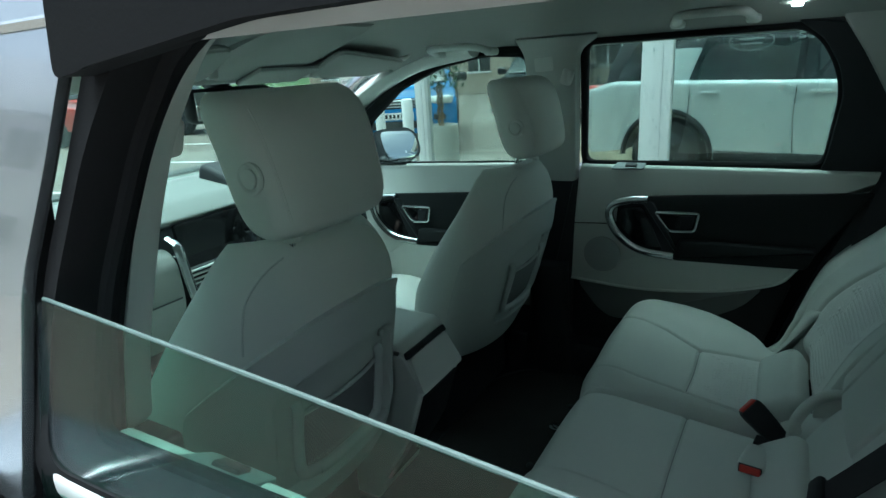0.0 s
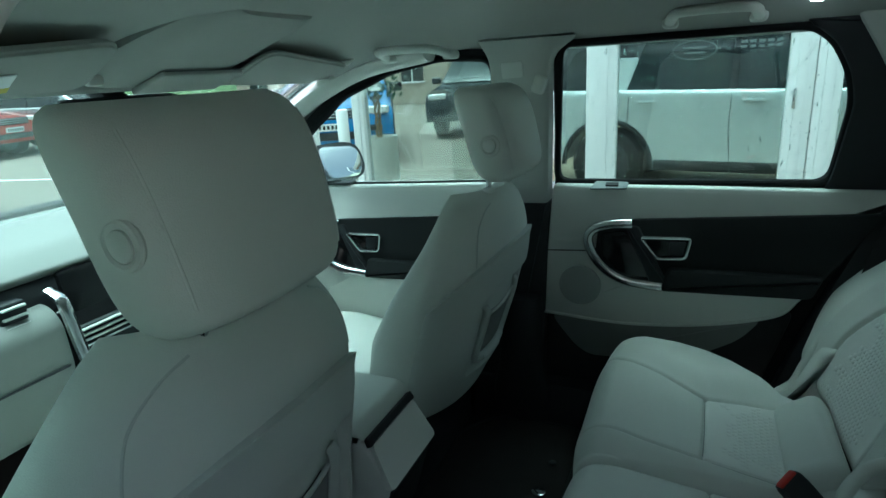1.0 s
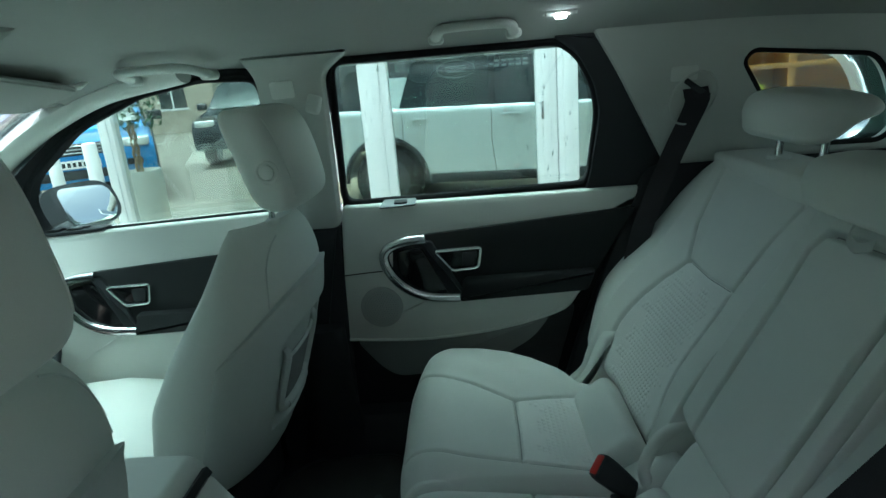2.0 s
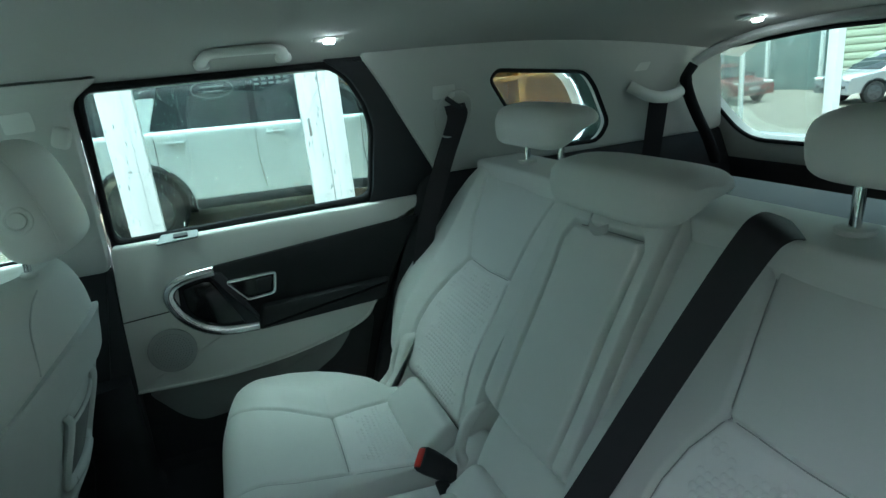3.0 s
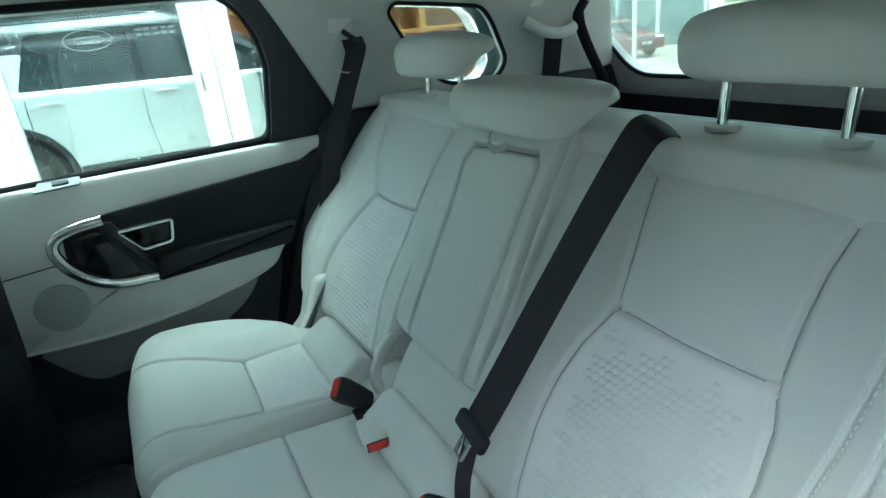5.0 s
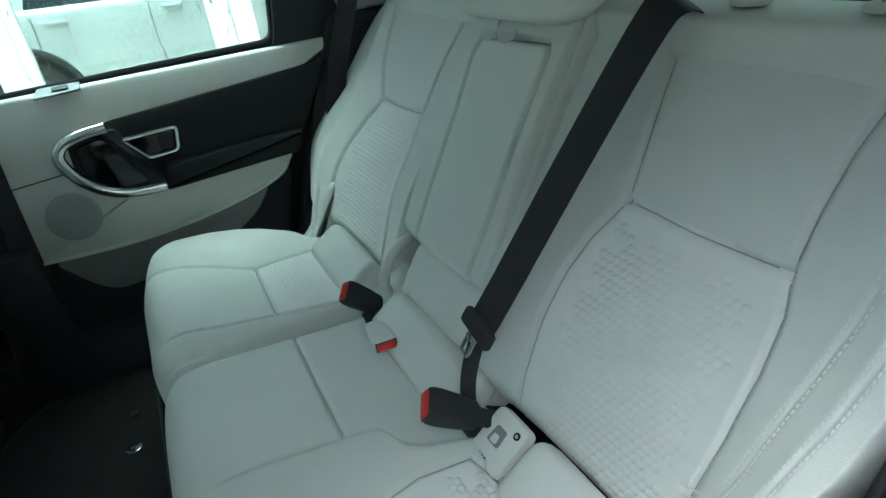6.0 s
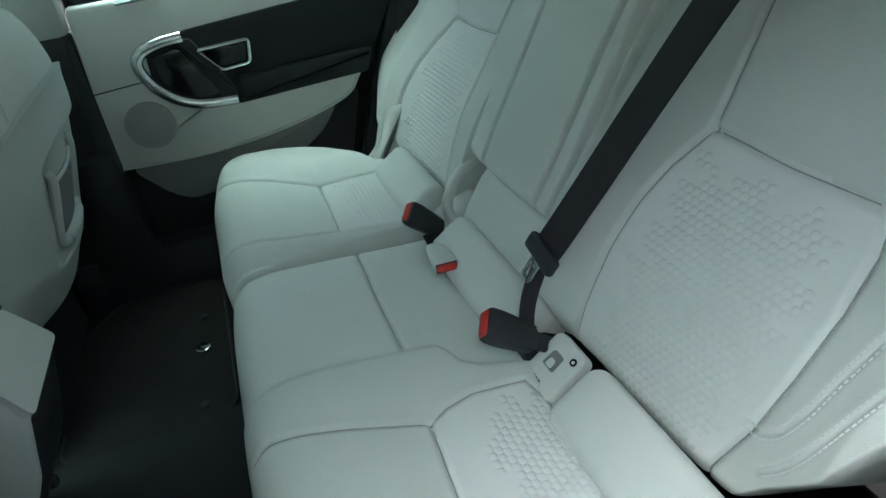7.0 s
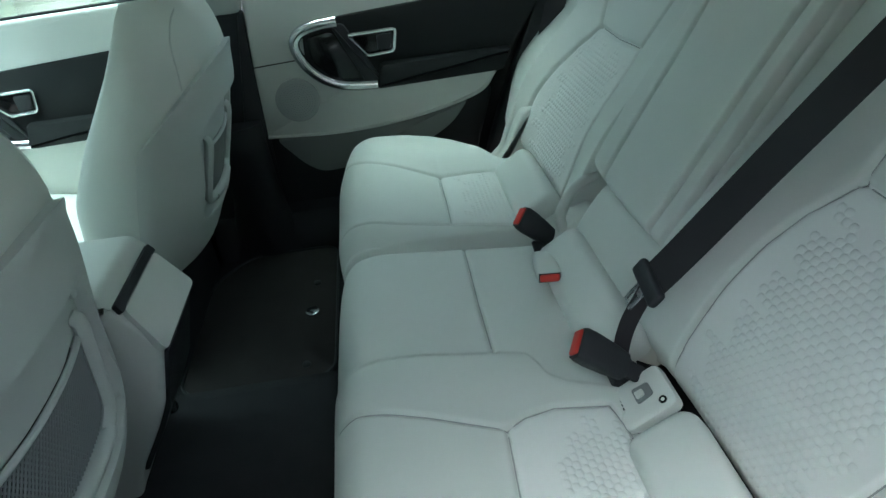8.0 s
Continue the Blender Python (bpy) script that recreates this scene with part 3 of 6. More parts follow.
def put_dot(x, y, z, r=0.0011):
    return [(x + r * math.cos(k * math.pi / 3), y, z + r * math.sin(k * math.pi / 3)) for k in range(6)]


def front_door(sign):
    Y = 0.70 * sign
    y = 0.675 * sign
    door = thing("car_door", "closed front car door with ivory trim and black insert", "car door", "front doors")
    frame_out = [(-0.305, 0.50), (-0.305, 1.412), (-0.44, 1.42), (-0.60, 1.395), (-0.80, 1.315), (-0.96, 1.21), (-1.12, 1.07), (-1.12, 0.50)]
    card("door_shell", frame_out, Y + sign * 0.048, 0.046, sign, RUBBER, door, 0.02, 0.006, "black inner frame and seal of the door", hole=outline(FRONT_WINDOW))
    card("trim_panel", [(-0.31, 0.62), (-0.31, 1.086), (-1.10, 1.055), (-1.10, 0.62)], Y, 0.024, sign, IVORY, door, 0.012, 0.010, "ivory front door trim", leaning=False)
    card("lower_panel", [(-0.31, 0.64), (-1.10, 0.64), (-1.10, 0.50), (-0.31, 0.50)], Y, 0.030, sign, BLACK, door, 0.02, 0.006, leaning=False)
    door_trim(door, sign, y, -0.81, -0.036)
    part("sill", put(span(-1.09, -0.31, min(Y - sign * 0.022, Y + sign * 0.05), max(Y - sign * 0.022, Y + sign * 0.05), -0.014, 0.014, 0.009, 3), Matrix(((1, 0, 0, 0), (0, 1, 0, 0), (0.035, 0, 1, 1.087), (0, 0, 0, 1)))), IVORY, door, "ivory window sill")
    if sign > 0:
        plate = part("window_switch", prism([(-0.93, -0.022), (-0.77, -0.018), (-0.765, 0.018), (-0.91, 0.02)], 0.006, 0.002, Matrix(((1, 0, 0, 0), (0, 1, 0, Y - 0.004), (0.035, 0, 1, 1.1035), (0, 0, 0, 1))), 0.008), BLACK, door, "black window switch pack with four rockers")
        for k in range(4):
            x, yy = -0.895 + 0.05 * (k // 2) + 0.01 * (k % 2), Y - 0.012 + 0.016 * (k % 2)
            part("rocker", span(x - 0.018, x + 0.018, yy - 0.006, yy + 0.006, 1.078, 1.086, 0.002), BLACKGLOSS, plate)
    part("window_seal", tube(window_loop(FRONT_WINDOW, Y + sign * 0.004, sign), 0.0075, 8, True, up=(0, 1, 0)), RUBBER, door, "black rubber window seal")
    bm = prism([(-0.31, 1.06), (-0.31, 1.40), (-0.44, 1.408), (-0.59, 1.384), (-0.77, 1.318), (-0.925, 1.212), (-0.97, 1.14), (-0.96, 1.04)], 0.004, 0, side_pose(Y + sign * 0.052, sign), 0.012)
    part("window_pane", lean(bm, sign), GLASS if sign > 0 else PANE_OUT, door, "green tinted window pane")
    card("mirror_base", [(-0.945, 1.062), (-0.955, 1.14), (-0.925, 1.20), (-1.08, 1.09), (-1.09, 1.05)], Y - sign * 0.004, 0.012, sign, BLACK, door, 0.01, 0.004, "black triangular mirror base")
    card("outer_skin", [(-0.225, 0.42), (-0.225, 1.06), (-1.10, 1.02), (-1.15, 0.42)], Y + sign * 0.19, 0.10, sign, SILVER, door, 0.02, 0.03, "silver painted outer skin", leaning=False)
    edge = [(-0.210, 1.05), (-0.200, 1.24), (-0.172, 1.32), (-0.135, 1.45)] if sign < 0 else [(-0.222, 1.05), (-0.205, 1.45)]
    card("outer_frame", edge + [(-0.44, 1.46), (-0.62, 1.432), (-0.82, 1.35), (-1.00, 1.235), (-1.16, 1.07)], Y + sign * 0.062, 0.012, sign, SILVER, door, 0.02, 0.004, "silver outer window frame", hole=outline([(-0.275, 1.075), (-0.268, 1.40), (-0.44, 1.41), (-0.60, 1.388), (-0.79, 1.31), (-0.955, 1.20), (-1.05, 1.07)]))
    return door


PANE_OUT = clear("tinted outer pane", (0.64, 0.78, 0.72))
rear_door(1, False)
front_door(1)
rear_door(-1, True)
front_door(-1)


def b_pillar(sign):
    Y = 0.70 * sign
    if sign < 0:
        Y = -0.650
    ob = thing("pillar_trim", "ivory pillar trim between the front and rear doors", "pillar trim", "pillars", "structure")
    front = [(-0.165, 1.405), (-0.198, 1.345), (-0.211, 1.31), (-0.224, 1.25), (-0.235, 1.15), (-0.243, 1.04)] if sign < 0 else [(-0.172, 1.39), (-0.195, 1.04)]
    # near cover takes the full ivory, far cover the darker tone
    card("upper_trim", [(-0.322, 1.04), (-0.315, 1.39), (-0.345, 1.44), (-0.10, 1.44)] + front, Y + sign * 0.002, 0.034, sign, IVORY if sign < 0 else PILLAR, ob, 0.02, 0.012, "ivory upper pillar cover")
    card("lower_trim", [(-0.33, 0.46), (-0.325, 1.045), (-0.195, 1.045), (-0.215, 0.46)], Y + sign * 0.002, 0.03, sign, BLACK, ob, 0.01, 0.01, "black lower pillar cover")
    card("badge_panel", [(-0.285, 1.345), (-0.285, 1.38), (-0.235, 1.382), (-0.235, 1.347)], Y - sign * 0.032, 0.002, sign, IVORY, ob, 0.006, 0.001)
    # belt anchor
    z = 1.33
    yy = Y - sign * (0.034 + LEANING * (z - BELT))
    part("belt_guide", rbox(0.032, 0.022, 0.042, 0.009, 3, Matrix.Translation((-0.20 if sign > 0 else -0.226, yy + sign * 0.002, z)) @ Euler((0, radians(20), 0)).to_matrix().to_4x4()), IVORY, ob, "ivory belt guide")
    card("sill_trim", [(-1.1, 0.40), (-1.1, 0.50), (0.36, 0.50), (0.36, 0.40)], Y + sign * 0.03, 0.06, sign, BLACK, ob, 0.01, 0.01, "black sill cover", leaning=False)
    return ob


b_pillar(1)
b_pillar(-1)
seal = thing("door_seal", "black rubber seal round the rear door opening", "door seal", kind="structure")
card("seal", [(-0.262, 0.95), (-0.256, 1.21), (-0.222, 1.34), (-0.175, 1.462), (-0.10, 1.486), (0.50, 1.486), (0.60, 1.25), (0.60, 0.95)], -0.699, 0.044, -1, RUBBER, seal, 0.03, 0.012, "", outline([(-0.232, 1.00), (-0.222, 1.21), (-0.184, 1.335), (-0.140, 1.408), (-0.07, 1.442), (0.43, 1.450), (0.53, 1.25), (0.53, 1.00)], 0.06))
part("lip", tube(window_loop([(-0.230, 0.99), (-0.220, 1.21), (-0.181, 1.335), (-0.136, 1.404), (-0.06, 1.438), (0.425, 1.446), (0.525, 1.25), (0.525, 0.99)], -0.672, -1, 0.06), 0.007, 8, True, up=(0, 1, 0)), RUBBER, seal)

card("roof_rail", [(-0.105, 1.390), (-0.06, 1.395), (0.05, 1.408), (0.52, 1.415), (0.52, 1.480), (-0.085, 1.480)], -0.700, 0.018, -1, RUBBER, seal, 0.01, 0.004, leaning=False, label="black rail above the door opening")
card("roof_rail", [(-0.135, 1.385), (-0.06, 1.395), (-0.005, 1.402), (-0.005, 1.480), (-0.115, 1.480)], -0.698, 0.030, -1, RUBBER, seal, 0.01, 0.006, leaning=False, label="black corner of the door opening")

QUARTER = [(0.690, 1.345), (0.706, 1.367), (0.950, 1.341), (0.985, 1.305), (1.046, 1.200), (1.020, 1.155), (0.860, 1.158), (0.800, 1.200), (0.730, 1.285)]


def rear_side(sign):
    Y = 0.70 * sign
    ob = thing("quarter_trim", "ivory trim around the rear quarter window", "side trim", "rear sides", "structure")
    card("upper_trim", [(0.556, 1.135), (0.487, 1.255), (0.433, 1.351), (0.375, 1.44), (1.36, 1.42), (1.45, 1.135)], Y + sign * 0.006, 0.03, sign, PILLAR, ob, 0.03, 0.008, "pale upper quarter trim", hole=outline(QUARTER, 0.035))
    card("lower_trim", [(0.28, 0.45), (0.36, 0.72), (0.47, 1.02), (0.52, 1.138), (1.50, 1.138), (1.50, 0.45)], Y + sign * 0.004, 0.03, sign, BLACK, ob, 0.03, 0.008, "black lower side trim", leaning=False)
    card("outer_skin", [(0.30, 0.42), (0.50, 0.80), (0.565, 1.07), (0.55, 1.30), (0.46, 1.455), (1.25, 1.44), (1.43, 1.08), (1.60, 1.00), (1.62, 0.42)], Y + sign * 0.12, 0.05, sign, SILVER, ob, 0.02, 0.02, "silver rear wing", hole=outline(QUARTER, 0.035))
    part("window_seal", tube(window_loop(QUARTER, Y - sign * 0.018, sign, 0.035), 0.006, 8, True, up=(0, 1, 0)), RUBBER, ob, "black seal of the quarter window")
    bm = prism([(0.66, 1.39), (1.03, 1.37), (1.09, 1.14), (0.74, 1.13)], 0.004, 0, side_pose(Y + sign * 0.05, sign), 0.02)
    part("window_pane", lean(bm, sign), GLASS, ob, "tinted quarter window pane")
    card("airbag_mark", [(0.545, 1.315), (0.545, 1.345), (0.60, 1.345), (0.60, 1.315)], Y - sign * 0.022, 0.003, sign, IVORY, ob, 0.006, 0.001)
    card("airbag_mark", [(1.10, 1.325), (1.115, 1.345), (1.15, 1.345), (1.14, 1.325)], Y - sign * 0.022, 0.003, sign, IVORY, ob, 0.004, 0.001)
    return ob


rear_side(1)
rear_side(-1)


# ---- tailgate and windscreen ----
def screen(corners):
    """A flat panel given by a lower left corner, its way across and its way up; outlines in those units (metres)."""
    o, a, b = [Vector(c) for c in corners]
    a, b = a.normalized(), b.normalized()
    n = a.cross(b).normalized()
    return Matrix(((a.x, b.x, n.x, o.x), (a.y, b.y, n.y, o.y), (a.z, b.z, n.z, o.z), (0, 0, 0, 1)))


gate_m = screen(((1.52, 0, 1.06), (0, -1, 0), (-0.42, 0, 1)))
tailgate = thing("tailgate", "closed tailgate with ivory frame round the rear window", "tailgate", kind="structure")
GATE = [(-0.60, 0.060), (-0.72, 0.25), (-0.62, 0.335), (-0.30, 0.365), (0.30, 0.365), (0.62, 0.335), (0.72, 0.25), (0.60, 0.060)]
part("gate_frame", prism([(-0.72, -0.02), (-0.80, 0.22), (-0.70, 0.40), (0.70, 0.40), (0.80, 0.22), (0.72, -0.02)], 0.035, 0.012, gate_m, 0.08, 3, outline(GATE, 0.07)), IVORY, tailgate, "ivory window frame of the tailgate")
part("gate_seal", tube([gate_m @ Vector((p.x, p.y, 0.02)) for p in outline([(-0.76, -0.10), (-0.845, 0.22), (-0.74, 0.43), (0.74, 0.43), (0.845, 0.22), (0.76, -0.10)], 0.08)], 0.022, 8, True, up=(1, 0, 0)), RUBBER, tailgate, "black tailgate seal")
part("window_seal", tube([gate_m @ Vector((p.x, p.y, 0.030)) for p in outline(GATE, 0.07)], 0.006, 8, True, up=(1, 0, 0)), RUBBER, tailgate)
part("lower_panel", prism([(-0.72, -0.62), (-0.74, 0.0), (0.74, 0.0), (0.72, -0.62)], 0.03, 0.01, gate_m @ Matrix.Translation((0, 0, 0.01)), 0.03), BLACK, tailgate, "black lower tailgate panel")
part("window_pane", prism([(-0.74, 0.04), (-0.76, 0.25), (-0.66, 0.37), (0.66, 0.37), (0.76, 0.25), (0.74, 0.04)], 0.004, 0, gate_m @ Matrix.Translation((0, 0, -0.012)), 0.05), GLASS, tailgate, "tinted rear window pane")
part("outer_skin", prism([(-0.80, -0.66), (-0.82, 0.03), (0.82, 0.03), (0.80, -0.66)], 0.02, 0.01, gate_m @ Matrix.Translation((0, 0, -0.06)), 0.03), SILVER, tailgate)

part("body_seal", tube(curve([(1.395, 0.630, 1.05), (1.35, 0.615, 1.12), (1.30, 0.605, 1.19), (1.262, 0.596, 1.25), (1.244, 0.588, 1.295), (1.258, 0.576, 1.328)], 6), 0.016, 10, flat=0.8), RUBBER, tailgate, "black rubber body seal")
part("header_trim", tube(curve([(1.258, 0.576, 1.330), (1.290, 0.535, 1.358), (1.315, 0.48, 1.376), (1.335, 0.36, 1.395), (1.338, 0.0, 1.412), (1.335, -0.36, 1.395)], 6), 0.015, 10, flat=0.8), PILLAR, tailgate, "pale trim along the roof's rear edge")
ws_m = screen(((-1.42, 0, 1.02), (0, 1, 0), (0.62, 0, 0.40)))
windscreen = thing("windscreen", "raked clear windscreen with black edge", "windscreen", kind="structure")
part("window_pane", prism([(-0.72, 0.0), (-0.58, 0.80), (0.58, 0.80), (0.72, 0.0)], 0.005, 0, ws_m, 0.04), GLASS, windscreen, "clear windscreen pane")
for sg in (1, -1):
    a = thing("front_pillar", "ivory front pillar trim beside the windscreen", "pillar trim", "front pillars", "structure")
    pth = curve([(-1.30, sg * 0.735, 1.07), (-1.08, sg * 0.70, 1.19), (-0.86, sg * 0.645, 1.31), (-0.66, sg * 0.605, 1.385), (-0.46, sg * 0.59, 1.418)], 6)
    part("trim", tube(pth, 0.034, 12, flat=0.75), IVORY, a, "ivory pillar cover")
    part("outer_pillar", tube([p + Vector((-0.05, sg * 0.035, 0.03)) for p in pth], 0.035, 10), SILVER, a)
bonnet = thing("bonnet", "silver bonnet in front of the windscreen", "bonnet", kind="structure")
grid("skin", lambda u, v: Vector((-1.42 - 0.95 * u, -0.78 + 1.56 * v, 1.02 - 0.12 * u - 0.08 * u ** 3 - 0.10 * abs(2 * v - 1) ** 3)), 12, 16, SILVER, 0.01, bonnet)
bulk = thing("bulkhead", "black bulkhead closing the footwells", "bulkhead", kind="structure")
part("panel", span(-1.46, -1.40, -0.80, 0.80, 0.40, 1.0, 0.01), BLACK, bulk)
for sg in (1, -1):
    part("side_panel", span(-1.44, -1.10, sg * 0.72, sg * 0.80, 0.40, 1.03, 0.01), BLACK, bulk)


# ---- rear seats ----
RU, RN = Vector((0.485, 0, 0.875)), Vector((-0.875, 0, 0.485))


def back_pose(off=0.0):
    o = Vector((0.384, 0, 0.74)) + RN * off
    return Matrix(((0, RU.x, RN.x, o.x), (-1, RU.y, RN.y, o.y), (0, RU.z, RN.z, o.z), (0, 0, 0, 1)))


def cushion_pose(z):
    return Matrix(((0, 1, 0, 0), (-1, 0, 0, 0), (0, 0, 1, z), (0, 0, 0, 1)))


def on_back_face(y, b, lift):
    return Vector((0.384, y, 0.74)) + RU * b + RN * lift


def inside(A, B, poly):
    c = np.zeros(A.shape, bool)
    for (x0, y0), (x1, y1) in zip(poly, poly[1:] + poly[:1]):
        c ^= ((y0 > B) != (y1 > B)) & (A < (x1 - x0) * (B - y0) / (y1 - y0 + 1e-12) + x0)
    return c


def outer_back(parent, flip, left, right, level, lims, sewn, off):
    """An outer backrest. left, right: its two arched seams from the top down; level: the height of the seam across;
    flip 1 where the thick bolster lies towards +a, -1 towards -a."""
    LT, RT = [p for p in left if p[1] >= level - 0.006], [p for p in right if p[1] >= level - 0.006]
    LB, RB = [p for p in left if p[1] <= level + 0.006], [p for p in right if p[1] <= level + 0.006]
    top = LT + RT[::-1]
    low = LB[::-1] + RB
    across = [LT[-1], ((LT[-1][0] + RT[-1][0]) / 2, level - 0.004), RT[-1]]
    mid = (LT[-1][0] + RT[-1][0]) / 2

    def hf(A, B):
        a = flip * (A - mid)
        bol = 0.042 * np.clip((np.abs(a) - 0.09) / 0.11, 0, 1) ** 1.5 * np.clip(1.25 - B / 0.5, 0.25, 1)
        bol = np.where(a < 0, bol * 0.40, bol)
        lumbar = 0.018 * np.exp(-((B - 0.12) / 0.12) ** 2) - 0.010 * np.clip((B - 0.3) / 0.2, 0, 1) ** 2
        return bol + lumbar + 0.0024 * np.sin(9 * A + 13 * B) + 0.0010 * np.sin(31 * A - 23 * B)

    def reg(A, B):
        R = np.zeros(A.shape, int)
        R[inside(A, B, low)] = 1
        R[inside(A, B, top)] = 2
        return R
    # stitched bolster seams with a row of thread on either side
    for line in sewn:
        fine = [Vector((p.x, p.y, 0)) for p in curve([Vector((*p, 0)) for p in line], 40)]
        bms, run = [], 0.0
        for p, q in zip(fine, fine[1:]):
            run += (q - p).length
            if run < 0.0058:
                continue
            run = 0.0
            d = (q - p).normalized()
            for side in (-0.0042, 0.0042):
                a, b = p.x - d.y * side, p.y + d.x * side
                c = float(hf(np.array(a), np.array(b))) + 0.0002
                bms.append(rbox(0.0042, 0.0013, 0.0012, 0, 1, back_pose(off) @ Matrix.Translation((a, b, c)) @ Matrix.Rotation(math.atan2(d.y, d.x), 4, "Z")))
        part("stitching", merge(*bms), WHITETHREAD, parent, "double row of pale stitches")
    return pad(parent, back_pose(off), -1, 1, -0.035, 0.520, 0.10, 0.032, hf, [left, right, across], reg,
               ["backrest", "lower_insert", "upper_insert"], [LEATHER, CLOTH_BACK, LEATHER], (200, 210), 0.06, 7, lims=lims, light=sewn)


def far_lims(B):
    """The far backrest narrows to its shoulder and to its foot."""
    return -np.interp(B, (-0.03, 0.0, 0.07, 0.14, 0.245, 0.387, 0.45, 0.52), (0.600, 0.618, 0.652, 0.674, 0.682, 0.655, 0.630, 0.585)), np.interp(B, (0.0, 0.1, 0.25, 0.52), (-0.190, -0.188, -0.180, -0.160))


def near_lims(B):
    return np.interp(B, (0.0, 0.1, 0.52), (0.108, 0.090, 0.080)), np.interp(B, (-0.03, 0.03, 0.08, 0.16, 0.30, 0.52), (0.490, 0.520, 0.556, 0.580, 0.590, 0.570))


bench40 = thing("folding_car_seat", "ivory leather rear seat, single folding section", "car seat", "rear seats")
outer_back(bench40, -1, [(-0.560, 0.52), (-0.552, 0.469), (-0.519, 0.351), (-0.480, 0.279), (-0.510, 0.225), (-0.526, 0.170), (-0.536, 0.094), (-0.534, -0.04)],
           [(-0.250, 0.52), (-0.253, 0.48), (-0.271, 0.393), (-0.282, 0.283), (-0.275, 0.192), (-0.270, 0.098), (-0.256, -0.04)], 0.281, far_lims, [], -0.030)
bench60 = thing("folding_car_seat", "ivory leather rear seat, double section with the middle place", "car seat", "rear seats")
outer_back(bench60, 1, [(0.221, 0.52), (0.222, 0.48), (0.232, 0.389), (0.246, 0.285), (0.221, 0.230), (0.211, 0.180), (0.208, 0.110), (0.210, 0.027), (0.222, -0.05)],
           [(0.470, 0.52), (0.460, 0.47), (0.450, 0.40), (0.449, 0.34), (0.453, 0.283), (0.467, 0.245), (0.474, 0.190), (0.475, 0.120), (0.468, 0.053), (0.440, -0.05)], 0.284, near_lims,
           [[(0.458, 0.056), (0.481, 0.063), (0.496, 0.079), (0.507, 0.111), (0.512, 0.151), (0.518, 0.200), (0.524, 0.26), (0.528, 0.36), (0.520, 0.46)],
            [(0.500, 0.036), (0.514, 0.055), (0.526, 0.080), (0.535, 0.110), (0.543, 0.145), (0.551, 0.190), (0.556, 0.26), (0.552, 0.38)]], -0.035)
part("side_cover", rbox(0.010, 0.48, 0.130, 0.004, 2, back_pose(-0.035) @ Matrix.Translation((0.590, 0.225, -0.034))), BLACK, bench60, "black side cover of the backrest")


def mid_hf(A, B):
    return 0.012 * (1 - ((A + 0.040) / 0.16) ** 2) + 0.0012 * np.sin(17 * A + 21 * B)


# the folding armrest lies in a frame of two padded strips, above a lower panel
ARM = [(-0.117, 0.070), (-0.126, 0.30), (-0.131, 0.405), (-0.112, 0.434), (0.044, 0.440), (0.053, 0.425), (0.053, 0.070)]
pad(bench60, back_pose(-0.004), -0.190, 0.100, 0.082, 0.500, 0.06, 0.018, mid_hf,
    [ARM[:-1] + [(0.053, 0.06)], [(0.090, 0.08), (0.082, 0.50)]],
    lambda A, B: inside(A, B, ARM).astype(int), ["middle_backrest", "folding_armrest"], [LEATHER, LEATHER], (190, 230), 0.03, 9, 0.020, 0.0040,
    lims=lambda B: (np.interp(B, (0.08, 0.2, 0.32, 0.5), (-0.200, -0.198, -0.194, -0.174)), np.interp(B, (0.08, 0.25, 0.5), (0.112, 0.097, 0.092))))
pad(bench60, back_pose(-0.022), -0.145, 0.150, -0.075, 0.090, 0.06, 0.020, lambda A, B: 0.010 * (1 - ((B - 0.01) / 0.09) ** 2) + 0 * A, [],
    lambda A, B: np.zeros(A.shape, int), ["lower_back_panel"], [LEATHER], (70, 50), 0.05, 6)
part("frame_panel", rbox(0.40, 0.56, 0.05, 0.02, 3, back_pose(-0.085) @ Matrix.Translation((-0.03, 0.22, 0))), IVORY, bench60, "moulded panel behind the armrest")


part("hinge_cover", tube(curve([on_back_face(0.196, 0.070, -0.030), on_back_face(0.186, 0.030, 0.0), on_back_face(0.172, -0.02, 0.004), (0.372, 0.160, 0.694), (0.352, 0.152, 0.668)], 6), 0.0105, 12), IVORY, bench60, "ivory hinge cover beside the split")
part("hinge_plate", rbox(0.10, 0.085, 0.05, 0.012, 3, Matrix.Translation((0.400, 0.188, 0.690)) @ Euler((0, radians(-30), 0)).to_matrix().to_4x4()), IVORY, bench60, "ivory moulded hinge plate")


def slope(B):
    """The cushions fall a little towards the back."""
    return -0.10 * (B - 0.18)


def cush(parent, z, seams, polys, hf, lims, cols):
    def reg(A, B):
        R = np.zeros(A.shape, int)
        for p in polys:
            R[inside(A, B, p)] = 1
        return R
    pad(parent, cushion_pose(z), -1, 1, -0.05, 0.400, 0.20, 0.048, lambda A, B: hf(A, B) + slope(B) - 0.035 * np.clip((0.05 - B) / 0.10, 0, 1) ** 2 + 0.0016 * np.sin(14 * A + 3) * np.sin(17 * B),
        seams, reg, ["cushion", "cushion_insert"], [LEATHER, CLOTH], (cols, 210), 0.05, 7, 0.0060, 0.0030, lims=lims)


# single place: a round bolster beside the door, an inner side that rolls down to the split
F_PIPE = [(-0.560, -0.06), (-0.531, 0.0), (-0.490, 0.09), (-0.428, 0.180), (-0.442, 0.246), (-0.450, 0.311), (-0.440, 0.345), (-0.430, 0.42)]
F_INNER = [(-0.270, -0.06), (-0.258, 0.02), (-0.241, 0.08), (-0.226, 0.176), (-0.212, 0.28), (-0.200, 0.42)]


